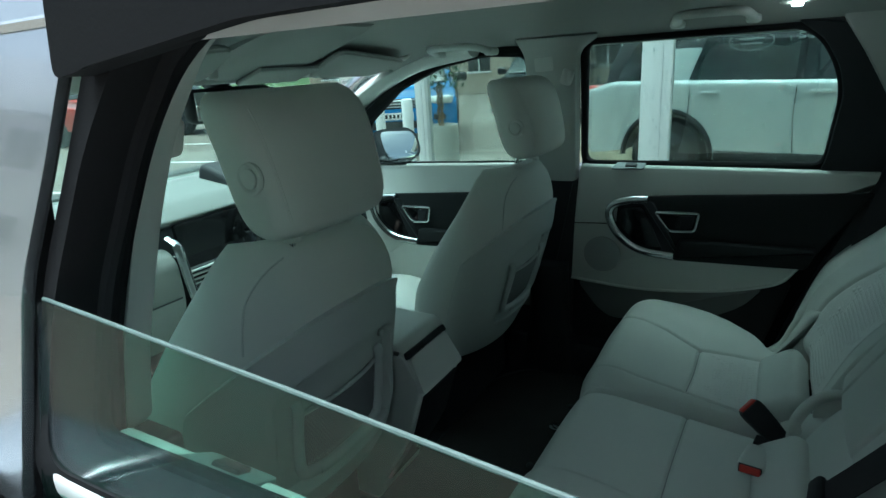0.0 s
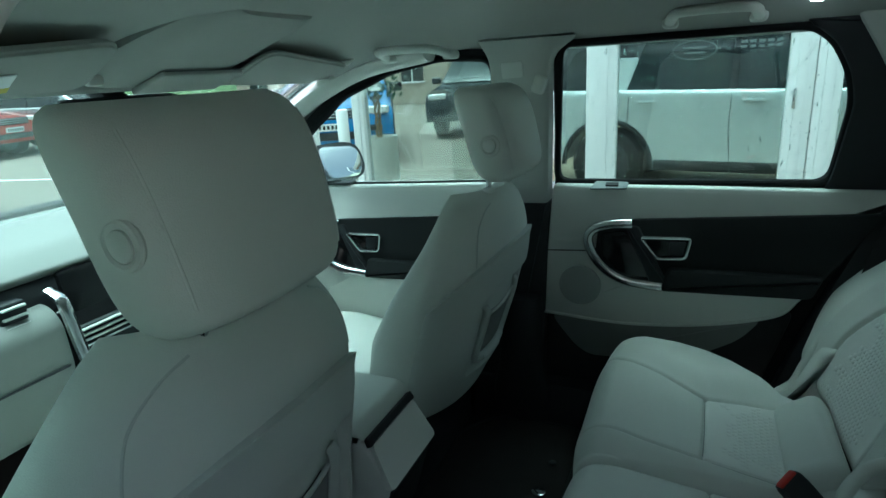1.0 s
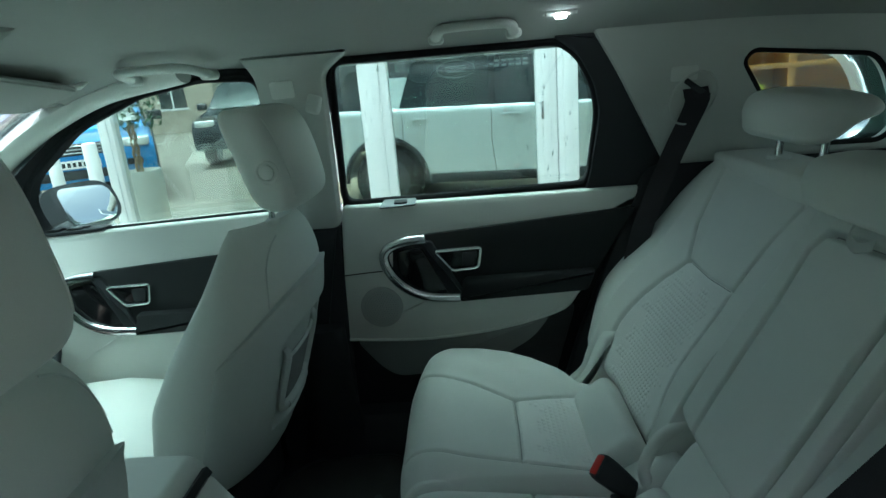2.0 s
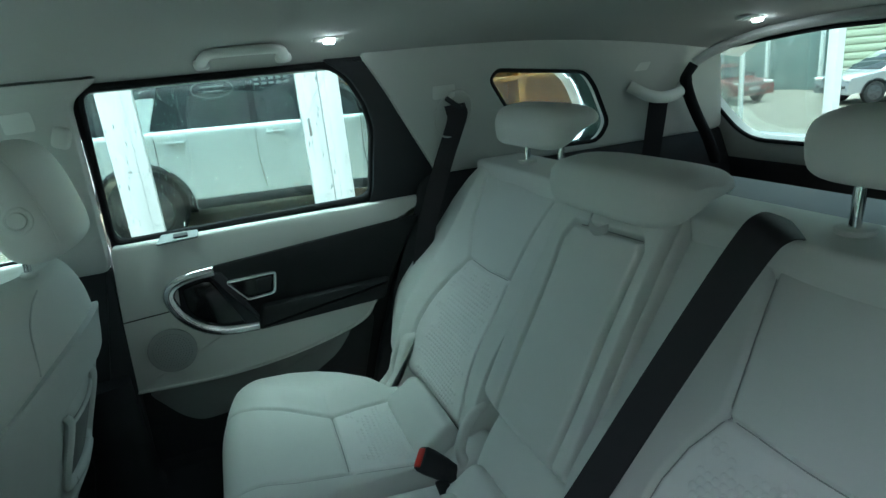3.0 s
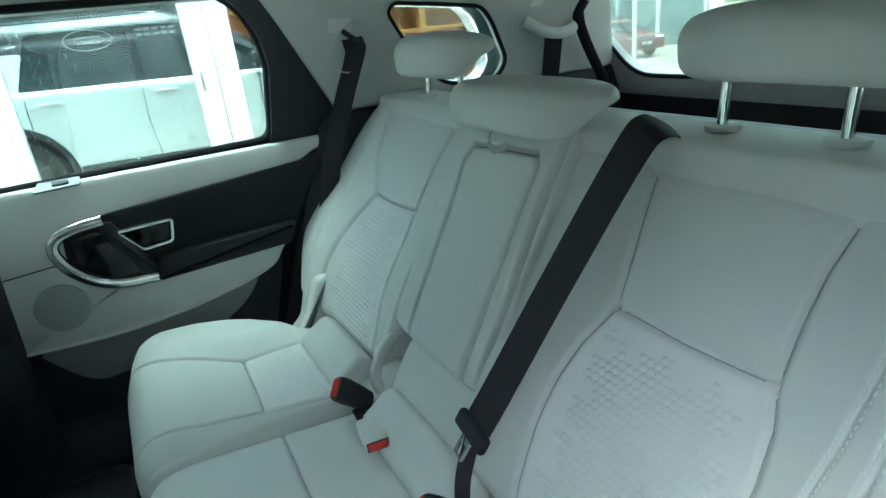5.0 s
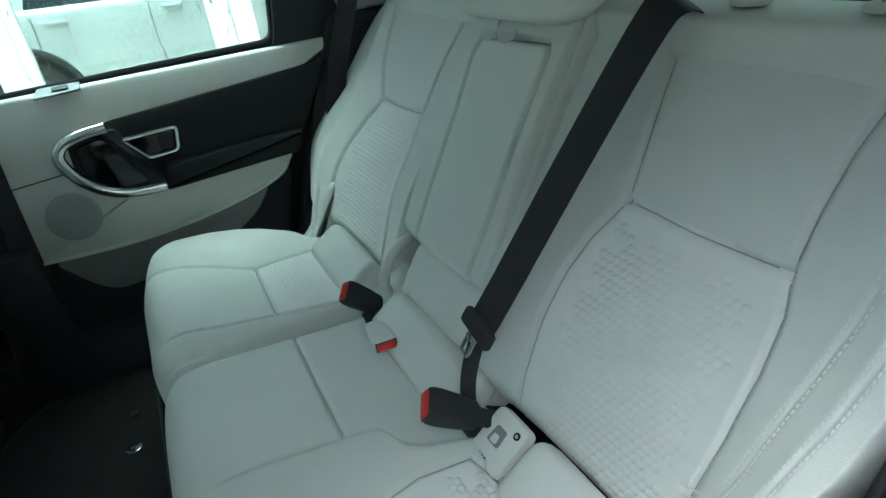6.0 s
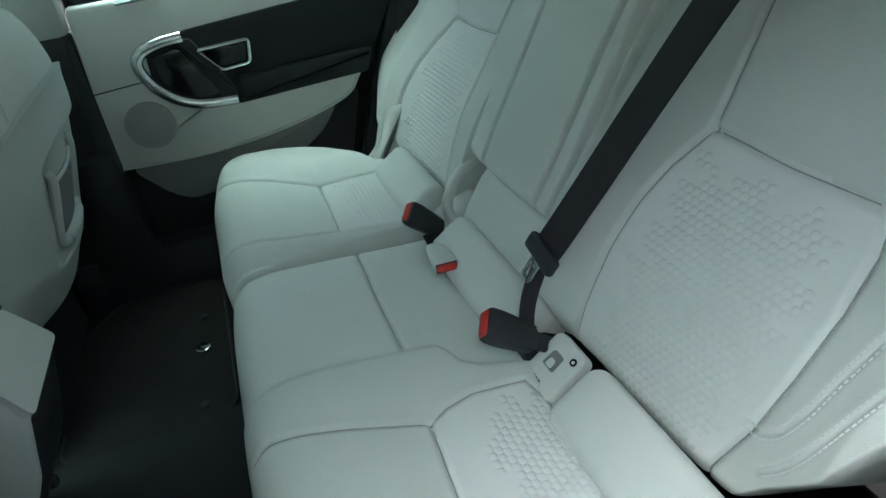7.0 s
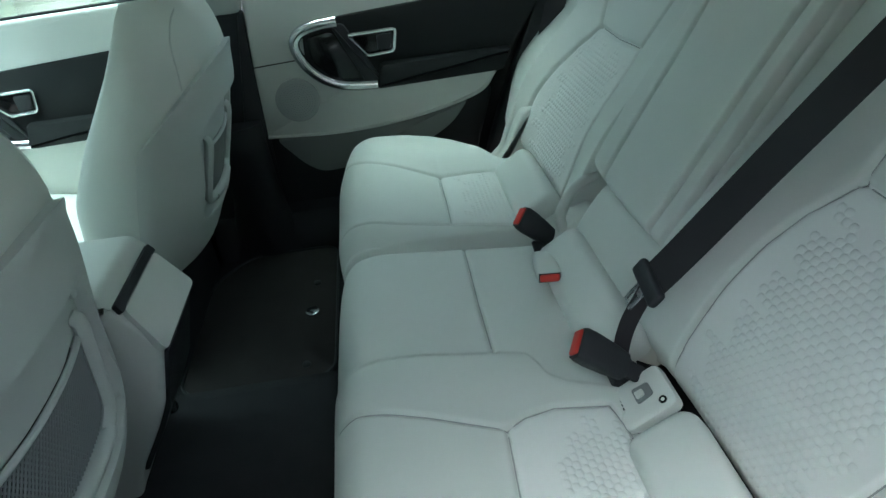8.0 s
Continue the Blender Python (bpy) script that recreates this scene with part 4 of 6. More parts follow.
def far_hf(A, B):
    y = -A
    edge = np.interp(B, [p[1] for p in F_PIPE], [-p[0] for p in F_PIPE])
    inner = np.interp(B, [p[1] for p in F_INNER], [-p[0] for p in F_INNER])
    return 0.022 * np.sin(np.clip((y - edge) / 0.085, 0, 1) * math.pi / 2) ** 1.4 - 0.030 * np.clip((inner - y) / 0.05, 0, 1) ** 1.5 - 0.008 * np.exp(-((y - 0.33) / 0.09) ** 2)


def far_cush_lims(B):
    return -np.interp(B, (-0.05, 0.0, 0.05, 0.12, 0.18, 0.23, 0.28, 0.32, 0.40), (0.560, 0.598, 0.620, 0.624, 0.612, 0.588, 0.545, 0.495, 0.465)), np.full(B.shape, -0.192)


cush(bench40, 0.708, [F_PIPE, F_INNER, [(-0.428, 0.180), (-0.33, 0.180), (-0.226, 0.176)]],
     [[(-0.428, 0.180), (-0.442, 0.246), (-0.450, 0.311), (-0.440, 0.345), (-0.430, 0.42), (-0.200, 0.42), (-0.212, 0.28), (-0.226, 0.176)]], far_hf, far_cush_lims, 200)

# double place: the near seat stands a finger above the middle one, its edge notched for the buckle
N_EDGE = [(0.122, -0.06), (0.114, 0.0), (0.110, 0.08), (0.122, 0.20), (0.128, 0.228), (0.146, 0.238), (0.172, 0.246), (0.188, 0.268), (0.207, 0.338), (0.215, 0.42)]
N_PIPE = [(0.206, -0.06), (0.206, -0.01), (0.228, 0.080), (0.257, 0.172), (0.242, 0.198), (0.232, 0.238), (0.236, 0.310), (0.278, 0.322), (0.30, 0.42)]
N_OUTER = [(0.505, -0.06), (0.490, 0.05), (0.462, 0.172), (0.478, 0.25), (0.470, 0.322), (0.455, 0.42)]


def near_hf(A, B):
    edge = np.interp(B, [p[1] for p in N_EDGE], [p[0] for p in N_EDGE])
    rise = 1 / (1 + np.exp(np.clip(-(A - edge) / 0.004, -40, 40)))
    bol = 0.032 * np.sin(np.clip((A - 0.475) / 0.085, 0, 1) * math.pi / 2) ** 1.4
    return -0.014 * (1 - rise) - 0.007 * np.exp(-((A - 0.36) / 0.09) ** 2) + bol + 0.004 * np.exp(-((A - 0.175) / 0.04) ** 2) - 0.03 * np.clip((-0.150 - A) / 0.045, 0, 1) ** 2


cush(bench60, 0.702, [N_PIPE, N_OUTER, [(0.257, 0.172), (0.36, 0.165), (0.462, 0.172)], [(-0.185, 0.188), (-0.166, 0.189), (-0.011, 0.185), (0.112, 0.184)], [(0.257, 0.322), (0.36, 0.318), (0.470, 0.322)]],
     [[(0.257, 0.172), (0.242, 0.198), (0.232, 0.238), (0.236, 0.310), (0.278, 0.322), (0.470, 0.322), (0.478, 0.25), (0.462, 0.172), (0.36, 0.165)]], near_hf,
     lambda B: (np.full(B.shape, -0.190), np.interp(B, (-0.05, 0.0, 0.06, 0.20, 0.30, 0.40), (0.560, 0.595, 0.605, 0.600, 0.575, 0.545))), 400)


def rear_roll(parent, y0, y1, x=0.350, z=0.700, tilt=-34, w=0.092):
    """The padded roll between a cushion and the foot of the backrest."""
    m = Matrix.Translation((x, (y0 + y1) / 2, z)) @ Matrix.Rotation(radians(tilt), 4, "Y")
    part("rear_roll", rbox(w, abs(y1 - y0), 0.060, 0.022, 5, m), LEATHER, parent, "padded roll behind the cushion")


rear_roll(bench40, 0.215, 0.452)
rear_roll(bench60, 0.125, -0.168, 0.356, 0.690)
rear_roll(bench60, -0.296, -0.560)


def headrest(parent, y, w, x, z, h, d, saddle, posts=True, side=0.0):
    """A rear headrest: a rounded block, thick in front, cut away underneath at the back."""
    front, back = x - d / 2, x + d / 2
    sec = [(front, z - h / 2 - saddle), (front - 0.004, z), (front + 0.012, z + h / 2 - 0.008), (x, z + h / 2), (back - 0.012, z + h / 2 - 0.012), (back, z + 0.004), (back - 0.016, z - h / 2 + 0.030),
           (x + 0.010, z - h / 2 + 0.020), (x - d * 0.16, z - h / 2 - saddle * 0.55), (front + 0.020, z - h / 2 - saddle - 0.010)]
    loop = smooth_loop([Vector((p[0], p[1], 0)) for p in sec], 0.05, 5)
    cx, cz = x - d * 0.08, z - saddle * 0.2
    rings = []
    for i in range(33):
        u = -1 + 2 * i / 32
        k = max((1 - abs(u) ** 6) ** (1 / 3.2), 0.40 if abs(u) >= 1 else 0.0)
        rings.append([Vector((cx + (p.x - cx) * k + 0.018 * u * u, y + u * w / 2, cz + (p.y - cz) * k - 0.006 * u * u)) for p in loop])
    body = part("headrest", loft(rings), LEATHER, parent, "ivory leather headrest")
    if posts:
        for s in (-1, 1):
            yy = y + side + s * 0.07
            part("post", tube([(x + 0.012, yy, z), (x + 0.002, yy, z - h / 2 - 0.10)], 0.0065, 12, up=(0, 1, 0)), CHROME, body, "polished chrome post")
            part("post_collar", disc(0.021, 0.008, Matrix.Translation((x + 0.006, yy, 1.168)), 24, 0.003), IVORY, body, "ivory plastic collar")
    return body


headrest(bench40, 0.40, 0.275, 0.695, 1.264, 0.072, 0.125, 0.008)
headrest(bench60, 0.045, 0.31, 0.640, 1.196, 0.068, 0.15, 0.004)
headrest(bench60, -0.355, 0.285, 0.700, 1.277, 0.066, 0.115, 0.008, True, 0.022)
part("back_cover", span(0.640, 0.765, 0.21, 0.62, 1.10, 1.165, 0.010, 3), IVORY, bench40, "ivory top of the backrest")
part("back_cover", span(0.640, 0.765, -0.57, 0.19, 1.10, 1.163, 0.010, 3), IVORY, bench60, "ivory top of the backrest")


part("pull_tab", ribbon(curve([on_back_face(0.060, 0.462, 0.018), on_back_face(0.045, 0.440, 0.028), on_back_face(0.026, 0.430, 0.026), on_back_face(0.014, 0.440, 0.016)], 6), [Vector((0.6, 0.5, 0.6))] * 25, 0.016), GREYPLASTIC, bench60, "grey pull tab of the armrest")


# ---- front seats ----
def thin_sheet(lines):
    """A thin sheet through lines of the same count."""
    bm = bmesh.new()
    m = len(lines[0])
    front, rear = [[[bm.verts.new(p + Vector((h, 0, 0))) for p in line] for line in lines] for h in (0, -0.0015)]
    for i in range(len(lines) - 1):
        for k in range(m - 1):
            bm.faces.new((front[i][k], front[i + 1][k], front[i + 1][k + 1], front[i][k + 1]))
            bm.faces.new((rear[i][k + 1], rear[i + 1][k + 1], rear[i + 1][k], rear[i][k]))
    rim = [(i, 0) for i in range(len(lines))] + [(len(lines) - 1, k) for k in range(1, m)] + [(i, m - 1) for i in range(len(lines) - 2, -1, -1)] + [(0, k) for k in range(m - 2, 0, -1)]
    for (a, b), (c, d) in zip(rim, rim[1:] + rim[:1]):
        bm.faces.new((front[a][b], rear[a][b], rear[c][d], front[c][d]))
    return bm


def front_seat(y0, dz, slim=0.0):
    seat = thing("front_seat", "ivory leather front seat with grey back shell and net pocket", "car seat", "front seats", at=(0, 0, 0))
    # z, front x, rear x, half width
    rows = [(0.60, -0.465, -0.435, 0.130), (0.655, -0.475, -0.430, 0.160), (0.69, -0.480, -0.345, 0.215), (0.735, -0.480, -0.325 + 0.044 * slim, 0.243), (0.80, -0.476, -0.286 + 0.026 * slim, 0.247), (0.90, -0.462, -0.252 + 0.006 * slim, 0.248), (1.00, -0.395, -0.226, 0.248), (1.06, -0.345, -0.219, 0.238),
            (1.10, -0.312, -0.222, 0.220), (1.135, -0.292, -0.229, 0.190), (1.158, -0.284, -0.238, 0.155), (1.172, -0.278, -0.252, 0.11)]
    rows = [(z, f, r, w * (1 - slim * float(np.interp(z, [0.80, 1.00, 1.06, 1.10, 1.135, 1.158, 1.172], [0, 0.09, 0.11, 0.127, 0.13, 0.10, -0.04])))) for z, f, r, w in rows]
    # the outline between those heights, rounded
    Z = np.linspace(0.56, 1.172, 307)
    bell = np.exp(-np.linspace(-2, 2, 41) ** 2)
    bell /= bell.sum()
    prof = [None]
    for col in (1, 2, 3):
        raw = np.interp(Z, [q[0] for q in rows], [q[col] for q in rows])
        soft = np.convolve(np.concatenate([np.full(20, raw[0]), raw, raw[-1] + (raw[-1] - raw[-2]) * np.arange(1, 21)]), bell, "valid")
        near_top = np.clip((Z - 1.12) / 0.04, 0, 1)
        prof.append(soft * (1 - near_top) + raw * near_top)
    n = 56

    def hollow(a, z):
        """Room in the padding for the pressed-in part of the shell."""
        w = float(np.interp(z, Z, prof[3]))
        u = math.asin(min(1.0, abs(a) / w) ** 1.613) / (0.40 * math.pi)
        rim = 1.070 - 0.100 * u ** 1.6
        q = min(1.0, max(0.0, (0.175 - abs(a)) / 0.03)) * min(1.0, max(0.0, (rim - 0.022 - z) / 0.02))
        return 0.046 * q

    def ring(z, grow=0.0):
        f, r, w = [float(np.interp(z, Z, prof[c])) for c in (1, 2, 3)]
        out = []
        for j in range(n):
            t = 2 * math.pi * j / n
            c, s = math.cos(t), math.sin(t)
            yy = (w + grow) * math.copysign(abs(c) ** 0.62, c)
            xx = (f + r) / 2 + ((r - f) / 2 + grow) * math.copysign(abs(s) ** 0.72, s)
            edge = (abs(yy) / w)
            xx -= 0.058 * edge ** 2 + hollow(yy, z) if s > 0 else 0.058 * edge ** 4
            out.append(Vector((xx, y0 + yy, z + dz)))
        return out
    zz = sorted(set([round(0.660 + 0.012 * k, 3) for k in range(39)] + [1.13, 1.138, 1.148, 1.156, 1.163, 1.168, 1.172]))
    part("backrest", loft([ring(z) for z in zz]), LEATHER, seat, "ivory leather backrest")
    # hard back shell, a little proud of the leather
    k, levels = 61, 84
    V, F = [], []

    def sunk(a, z):
        """How far the shell is pressed in: an arched panel round the pocket."""
        top = 0.995 - 3.0 * max(0.0, abs(a) - 0.04) ** 2
        side = 0.142 - 0.10 * max(0.0, 0.90 - z)
        inner = min((side - abs(a)) / 0.016, (top - z) / 0.016, (z - 0.785) / 0.012)
        q = min(1.0, max(0.0, inner))
        pocket = min(1.0, max(0.0, min((0.092 - abs(a)) / 0.008, (0.918 - z) / 0.006, (z - 0.812) / 0.010)))
        return 0.022 * q * q * (3 - 2 * q) + 0.014 * pocket
    for layer in (0, 1):
        for i in range(levels):
            for q in range(k):
                u = 2 * q / (k - 1) - 1
                t = math.pi * (0.5 - 0.40 * u)
                c, sn = math.cos(t), math.sin(t)
                z = 0.700 + (1.070 - 0.100 * abs(u) ** 1.6 - 0.700) * i / (levels - 1)
                edge = abs(u) ** 8
                grow = (0.007, -0.004)[layer] * (1 - edge) - 0.003 * edge
                f, r, w = [float(np.interp(z, Z, prof[c])) for c in (1, 2, 3)]
                yy = (w + grow) * math.copysign(abs(c) ** 0.62, c)
                xx = (f + r) / 2 + ((r - f) / 2 + grow) * sn ** 0.72 - 0.058 * min(1.05, abs(yy) / w) ** 2
                lip = 0.004 * math.exp(-((levels - 1 - i) / 3.0) ** 2)
                V.append(Vector((xx + lip * (layer == 0) - sunk(yy, z), y0 + yy, z + dz)))
    N = levels * k
    for i in range(levels - 1):
        for q in range(k - 1):
            f = (i * k + q, i * k + q + 1, (i + 1) * k + q + 1, (i + 1) * k + q)
            F += [f, tuple(N + v for v in reversed(f))]
    rim = [q for q in range(k)] + [i * k + k - 1 for i in range(1, levels)] + [(levels - 1) * k + q for q in range(k - 2, -1, -1)] + [i * k for i in range(levels - 2, 0, -1)]
    F += [(rim[i], N + rim[i], N + rim[(i + 1) % len(rim)], rim[(i + 1) % len(rim)]) for i in range(len(rim))]
    bm = bmesh.new()
    vs = [bm.verts.new(v) for v in V]
    for f in F:
        bm.faces.new([vs[i] for i in f])
    shell = part("back_shell", bm, GREYPLASTIC, seat, "grey moulded back shell")

    def on_back(a, z, lift=0.0):
        f, r, w = [float(np.interp(z, Z, prof[c])) for c in (1, 2, 3)]
        e = min(1, abs(a) / w)
        s = max(0.0, 1 - e ** (2 / 0.62)) ** 0.5
        xx = (f + r) / 2 + ((r - f) / 2 + 0.006 + lift) * s ** 0.72 - 0.058 * e ** 2
        return Vector((xx, y0 + a, z + dz))
    # a net held between two upright bars and a bottom bar
    for sg in (-1, 1):
        part("pocket_bar", tube(curve([on_back(sg * q, z, h) for q, z, h in ((0.096, 0.938, -0.022), (0.097, 0.928, -0.014), (0.098, 0.90, -0.013), (0.098, 0.860, -0.013), (0.096, 0.828, -0.013), (0.087, 0.812, -0.013), (0.06, 0.807, -0.012))], 5), 0.0095, 10, flat=0.8, up=(1, 0, 0)), GREYPLASTIC, shell, "raised grey bar")
    part("pocket_ledge", tube([on_back(a, 0.806, -0.011) for a in np.linspace(-0.065, 0.065, 13)], 0.0090, 10), GREYPLASTIC, shell, "grey ledge under the net")
    part("net_hem", tube([on_back(a, 0.916 - 0.002 * (1 - (a / 0.094) ** 2), -0.018) for a in np.linspace(-0.094, 0.094, 21)], 0.0035, 8), GREYPLASTIC, shell, "elastic hem")
    part("pocket_net", merge(*[tube([on_back(min(0.094, max(-0.094, a + sl * (z - 0.860))), z, -0.0185 + 0.0010 * sl) for z in np.linspace(0.813, 0.914, 6)], 0.0011, 5) for sl in (-0.6, 0.6) for a in np.linspace(-0.108, 0.108, 40)]), NETGREY, shell, "woven grey net")
    # black sheet added for the shade on the sunken shell inside the pocket
    part("pocket_shade", thin_sheet([[on_back(a, z, -0.027) for z in np.linspace(0.810, 0.909, 5)] for a in np.linspace(-0.094, 0.094, 9)]), BLACK, shell, "black sheet standing in for shade behind the net")
    part("hook", disc(0.006, 0.010, Matrix.Translation(on_back(0.108, 0.958, -0.018)) @ Matrix.Rotation(radians(90), 4, "Y"), 16, 0.002), GREYPLASTIC, shell, "small round hook")
    # seam lines of the backrest cover
    for sg in (-1, 1):
        part("cover_seam", tube(curve([on_back(sg * q, z, -0.0062) for q, z in ((0.085, 1.152), (0.115, 1.138), (0.145, 1.112), (0.160, 1.08), (0.166, 1.045))], 6), 0.0016, 6, up=(1, 0, 0)), GREYPLASTIC, seat, "sewn seam")
    # cushion
    cu = []
    for x, zt, w in ((-0.99, 0.60, 0.20), (-0.98, 0.665, 0.235), (-0.93, 0.705, 0.255), (-0.80, 0.715, 0.26), (-0.60, 0.69, 0.258), (-0.50, 0.675, 0.25), (-0.46, 0.66, 0.235)):
        ring2 = []
        for j in range(32):
            t = 2 * math.pi * j / 32
            c, s = math.cos(t), math.sin(t)
            yy = w * math.copysign(abs(c) ** 0.5, c)
            hgt = (zt - 0.52) / 2
            z = 0.52 + hgt + hgt * math.copysign(abs(s) ** 0.5, s) + (0.03 * (abs(yy) / w) ** 3 if s > 0 else 0)
            ring2.append(Vector((x, y0 + yy, z + dz * 0.5)))
        cu.append(ring2)
    part("cushion", loft(cu), LEATHER, seat, "ivory leather cushion")
    part("seat_base", span(-0.95, -0.42, y0 - 0.20, y0 + 0.20, 0.44, 0.60, 0.02), BLACK, seat, "black seat base and rails")
    # headrest
    rings = []
    zc, hh = 1.285 - 0.008 * slim, 0.087
    for i in range(29):
        v = -1 + 2 * i / 28
        k = max((1 - abs(v) ** 4) ** (1 / 4), 0.45 if abs(v) > 0.99 else 0)
        rg = []
        for j in range(64):
            t = 2 * math.pi * j / 64
            c, s = math.cos(t), math.sin(t)
            w = (0.126 - 0.011 * slim) * (1 + 0.05 * v) * (0.80 + 0.20 * k)
            yy = w * math.copysign(abs(c) ** 0.36, c)
            xx = 0.048 * k * math.copysign(abs(s) ** 0.50, s) - (0.014 if s > 0 else 0.008) * (abs(yy) / w) ** 2.6
            rg.append(Vector((-0.267 + xx - 0.22 * (v * hh) - 0.010 * max(0, v) ** 2, y0 + yy, zc + v * hh + dz)))
        rings.append(rg)
    hr = part("headrest", loft(rings), LEATHER, seat, "ivory leather headrest with a round side button")
    tilt = Matrix.Translation((-0.260, y0 - 0.1225 + 0.011 * slim, 1.268 + dz)) @ Matrix.Rotation(radians(90), 4, "X")
    part("side_button", merge(put(tubering(0.0165, 0.004), tilt), disc(0.0125, 0.009, tilt, 24, 0.003)), LEATHER, hr, "round ivory button")
    for j in (9, 23):
        part("headrest_seam", tube([rg[j] + Vector((0.0004, 0, 0)) for rg in rings[4:26]], 0.0012, 6), LEATHER, hr, "sewn edge seam")
    for s in (-1, 1):
        part("post", tube([(-0.285, y0 + s * 0.055 + 0.022 * slim, 1.21 + dz), (-0.29, y0 + s * 0.055 + 0.022 * slim, 1.15 + dz)], 0.0055, 12, up=(0, 1, 0)), CHROME, hr, "chrome post")
        part("post_collar", disc(0.013, 0.010, Matrix.Translation((-0.287, y0 + s * 0.055 + 0.022 * slim, 1.172 + dz)), 20, 0.004), IVORY, hr)
    for o in seat.children:
        o.location.x += (0.034 if y0 < 0 else 0.046) if o.name.startswith("headrest") else (0.006 if y0 < 0 else 0.024)
        o.location.y += 0.010 - (0.030 * slim if o.name.startswith("headrest") else 0)
    return seat


def tubering(R, r):
    return tube([(R * math.cos(2 * math.pi * k / 28), R * math.sin(2 * math.pi * k / 28), 0) for k in range(28)], r, 8, True)


front_seat(-0.330, 0.0, 1.0)
front_seat(0.402, -0.032)


# ---- seat belts, buckles, anchor covers ----
def buckle(base, button, across, case, label, width, thick):
    """A buckle from its stalk's foot to its button's face; across: the way its width lies."""
    b = thing("belt_buckle", label, "belt buckle", "rear belt buckles")
    p, q = Vector(base), Vector(button)
    u = (q - p).normalized()
    n = u.cross(Vector(across)).normalized()
    v = n.cross(u)
    ln = (q - p).length
    m = Matrix(((u.x, v.x, n.x, p.x), (u.y, v.y, n.y, p.y), (u.z, v.z, n.z, p.z), (0, 0, 0, 1)))
    # the case swells towards the button
    rings = []
    for k, g in ((0.0, 0.70), (0.03, 0.80), (0.35, 0.92), (0.75, 1.0), (0.94, 0.98), (1.0, 0.90)):
        w, h = width * g / 2, thick * g / 2
        rings.append([m @ Vector((k * ln, *c)) for c in [(c.x, c.y) for c in smooth_loop([Vector((-w, -h, 0)), Vector((w, -h, 0)), Vector((w, h, 0)), Vector((-w, h, 0))], 0.009, 4)]])
    part("case", loft(rings), case, b)
    part("button_rim", rbox(0.003, width * 0.84, thick * 0.80, 0.001, 2, m @ Matrix.Translation((ln, 0, 0))), BLACK, b, "black rim of the button")
    part("button", rbox(0.007, width * 0.76, thick * 0.66, 0.003, 3, m @ Matrix.Translation((ln + 0.0015, 0, 0))), RED, b, "red release button")
    part("stalk", rbox(0.06, width * 0.55, thick * 0.35, 0.004, 2, m @ Matrix.Translation((-0.022, 0, 0))), BLACK, b, "flat webbing stalk")
    return b


buckle((0.347, 0.156, 0.690), (0.293, 0.158, 0.742), (0.85, 0.55, 0.3), BLACK, "black belt buckle with a red button lying on the ivory seat", 0.044, 0.026)
buckle((0.339, -0.207, 0.718), (0.281, -0.190, 0.757), (0.75, 0.75, 0.25), BLACK, "black belt buckle with a red button beside the anchor cover", 0.046, 0.028)
buckle((0.316, 0.100, 0.695), (0.306, 0.018, 0.706), (1, -0.1, 0), IVORY, "ivory belt buckle with a red button lying on the middle cushion", 0.042, 0.020)


def on_seat(y, b, lift=0.0):
    o = Vector((0.384, 0, 0.74)) + RU * b + RN * lift
    return Vector((o.x, y, o.z))


belt = thing("seat_belt", "black seat belt crossing the ivory backrest of the middle place", "seat belt", "seat belts")
line = curve([on_seat(-0.205, 0.515, -0.10), on_seat(-0.218, 0.512, -0.045), on_seat(-0.232, 0.500, 0.006), on_seat(-0.226, 0.46, 0.020), on_seat(-0.196, 0.30, 0.024), on_seat(-0.166, 0.12, 0.028), on_seat(-0.155, 0.06, 0.030)], 6)
part("webbing", ribbon(line, [Vector((0.10, 1, 0.42))] * len(line), 0.052), WEB, belt, "black woven webbing")
low = curve([on_seat(-0.155, 0.06, 0.030), on_seat(-0.163, 0.00, 0.028), on_seat(-0.175, -0.04, 0.02), on_seat(-0.182, -0.07, 0.0)], 5)
part("lower_webbing", ribbon(low, [Vector((0.70, -0.66, -0.28))] * len(low), 0.022), WEB, belt)
part("belt_slot", rbox(0.035, 0.045, 0.030, 0.006, 2, Matrix.Translation(on_seat(-0.186, -0.062, 0.012))), BLACK, belt, "black slot in the seat")
tm = Matrix.Translation(on_seat(-0.155, 0.06, 0.034)) @ Matrix(((0.085, 0.478, -0.875, 0), (0.985, -0.175, 0.0, 0), (0.153, 0.862, 0.485, 0), (0, 0, 0, 1))).to_3x3().to_4x4()
tongue = part("tongue", rbox(0.072, 0.026, 0.014, 0.006, 3, tm), BLACK, belt, "black plastic tongue grip")
part("tongue_plate", prism([(-0.012, -0.012), (0.012, -0.012), (0.012, -0.045), (-0.012, -0.045)], 0.003, 0.001, tm, 0.004, hole=outline([(-0.006, -0.022), (0.006, -0.022), (0.006, -0.038), (-0.006, -0.038)], 0.002)), CHROME, tongue, "steel tongue plate")

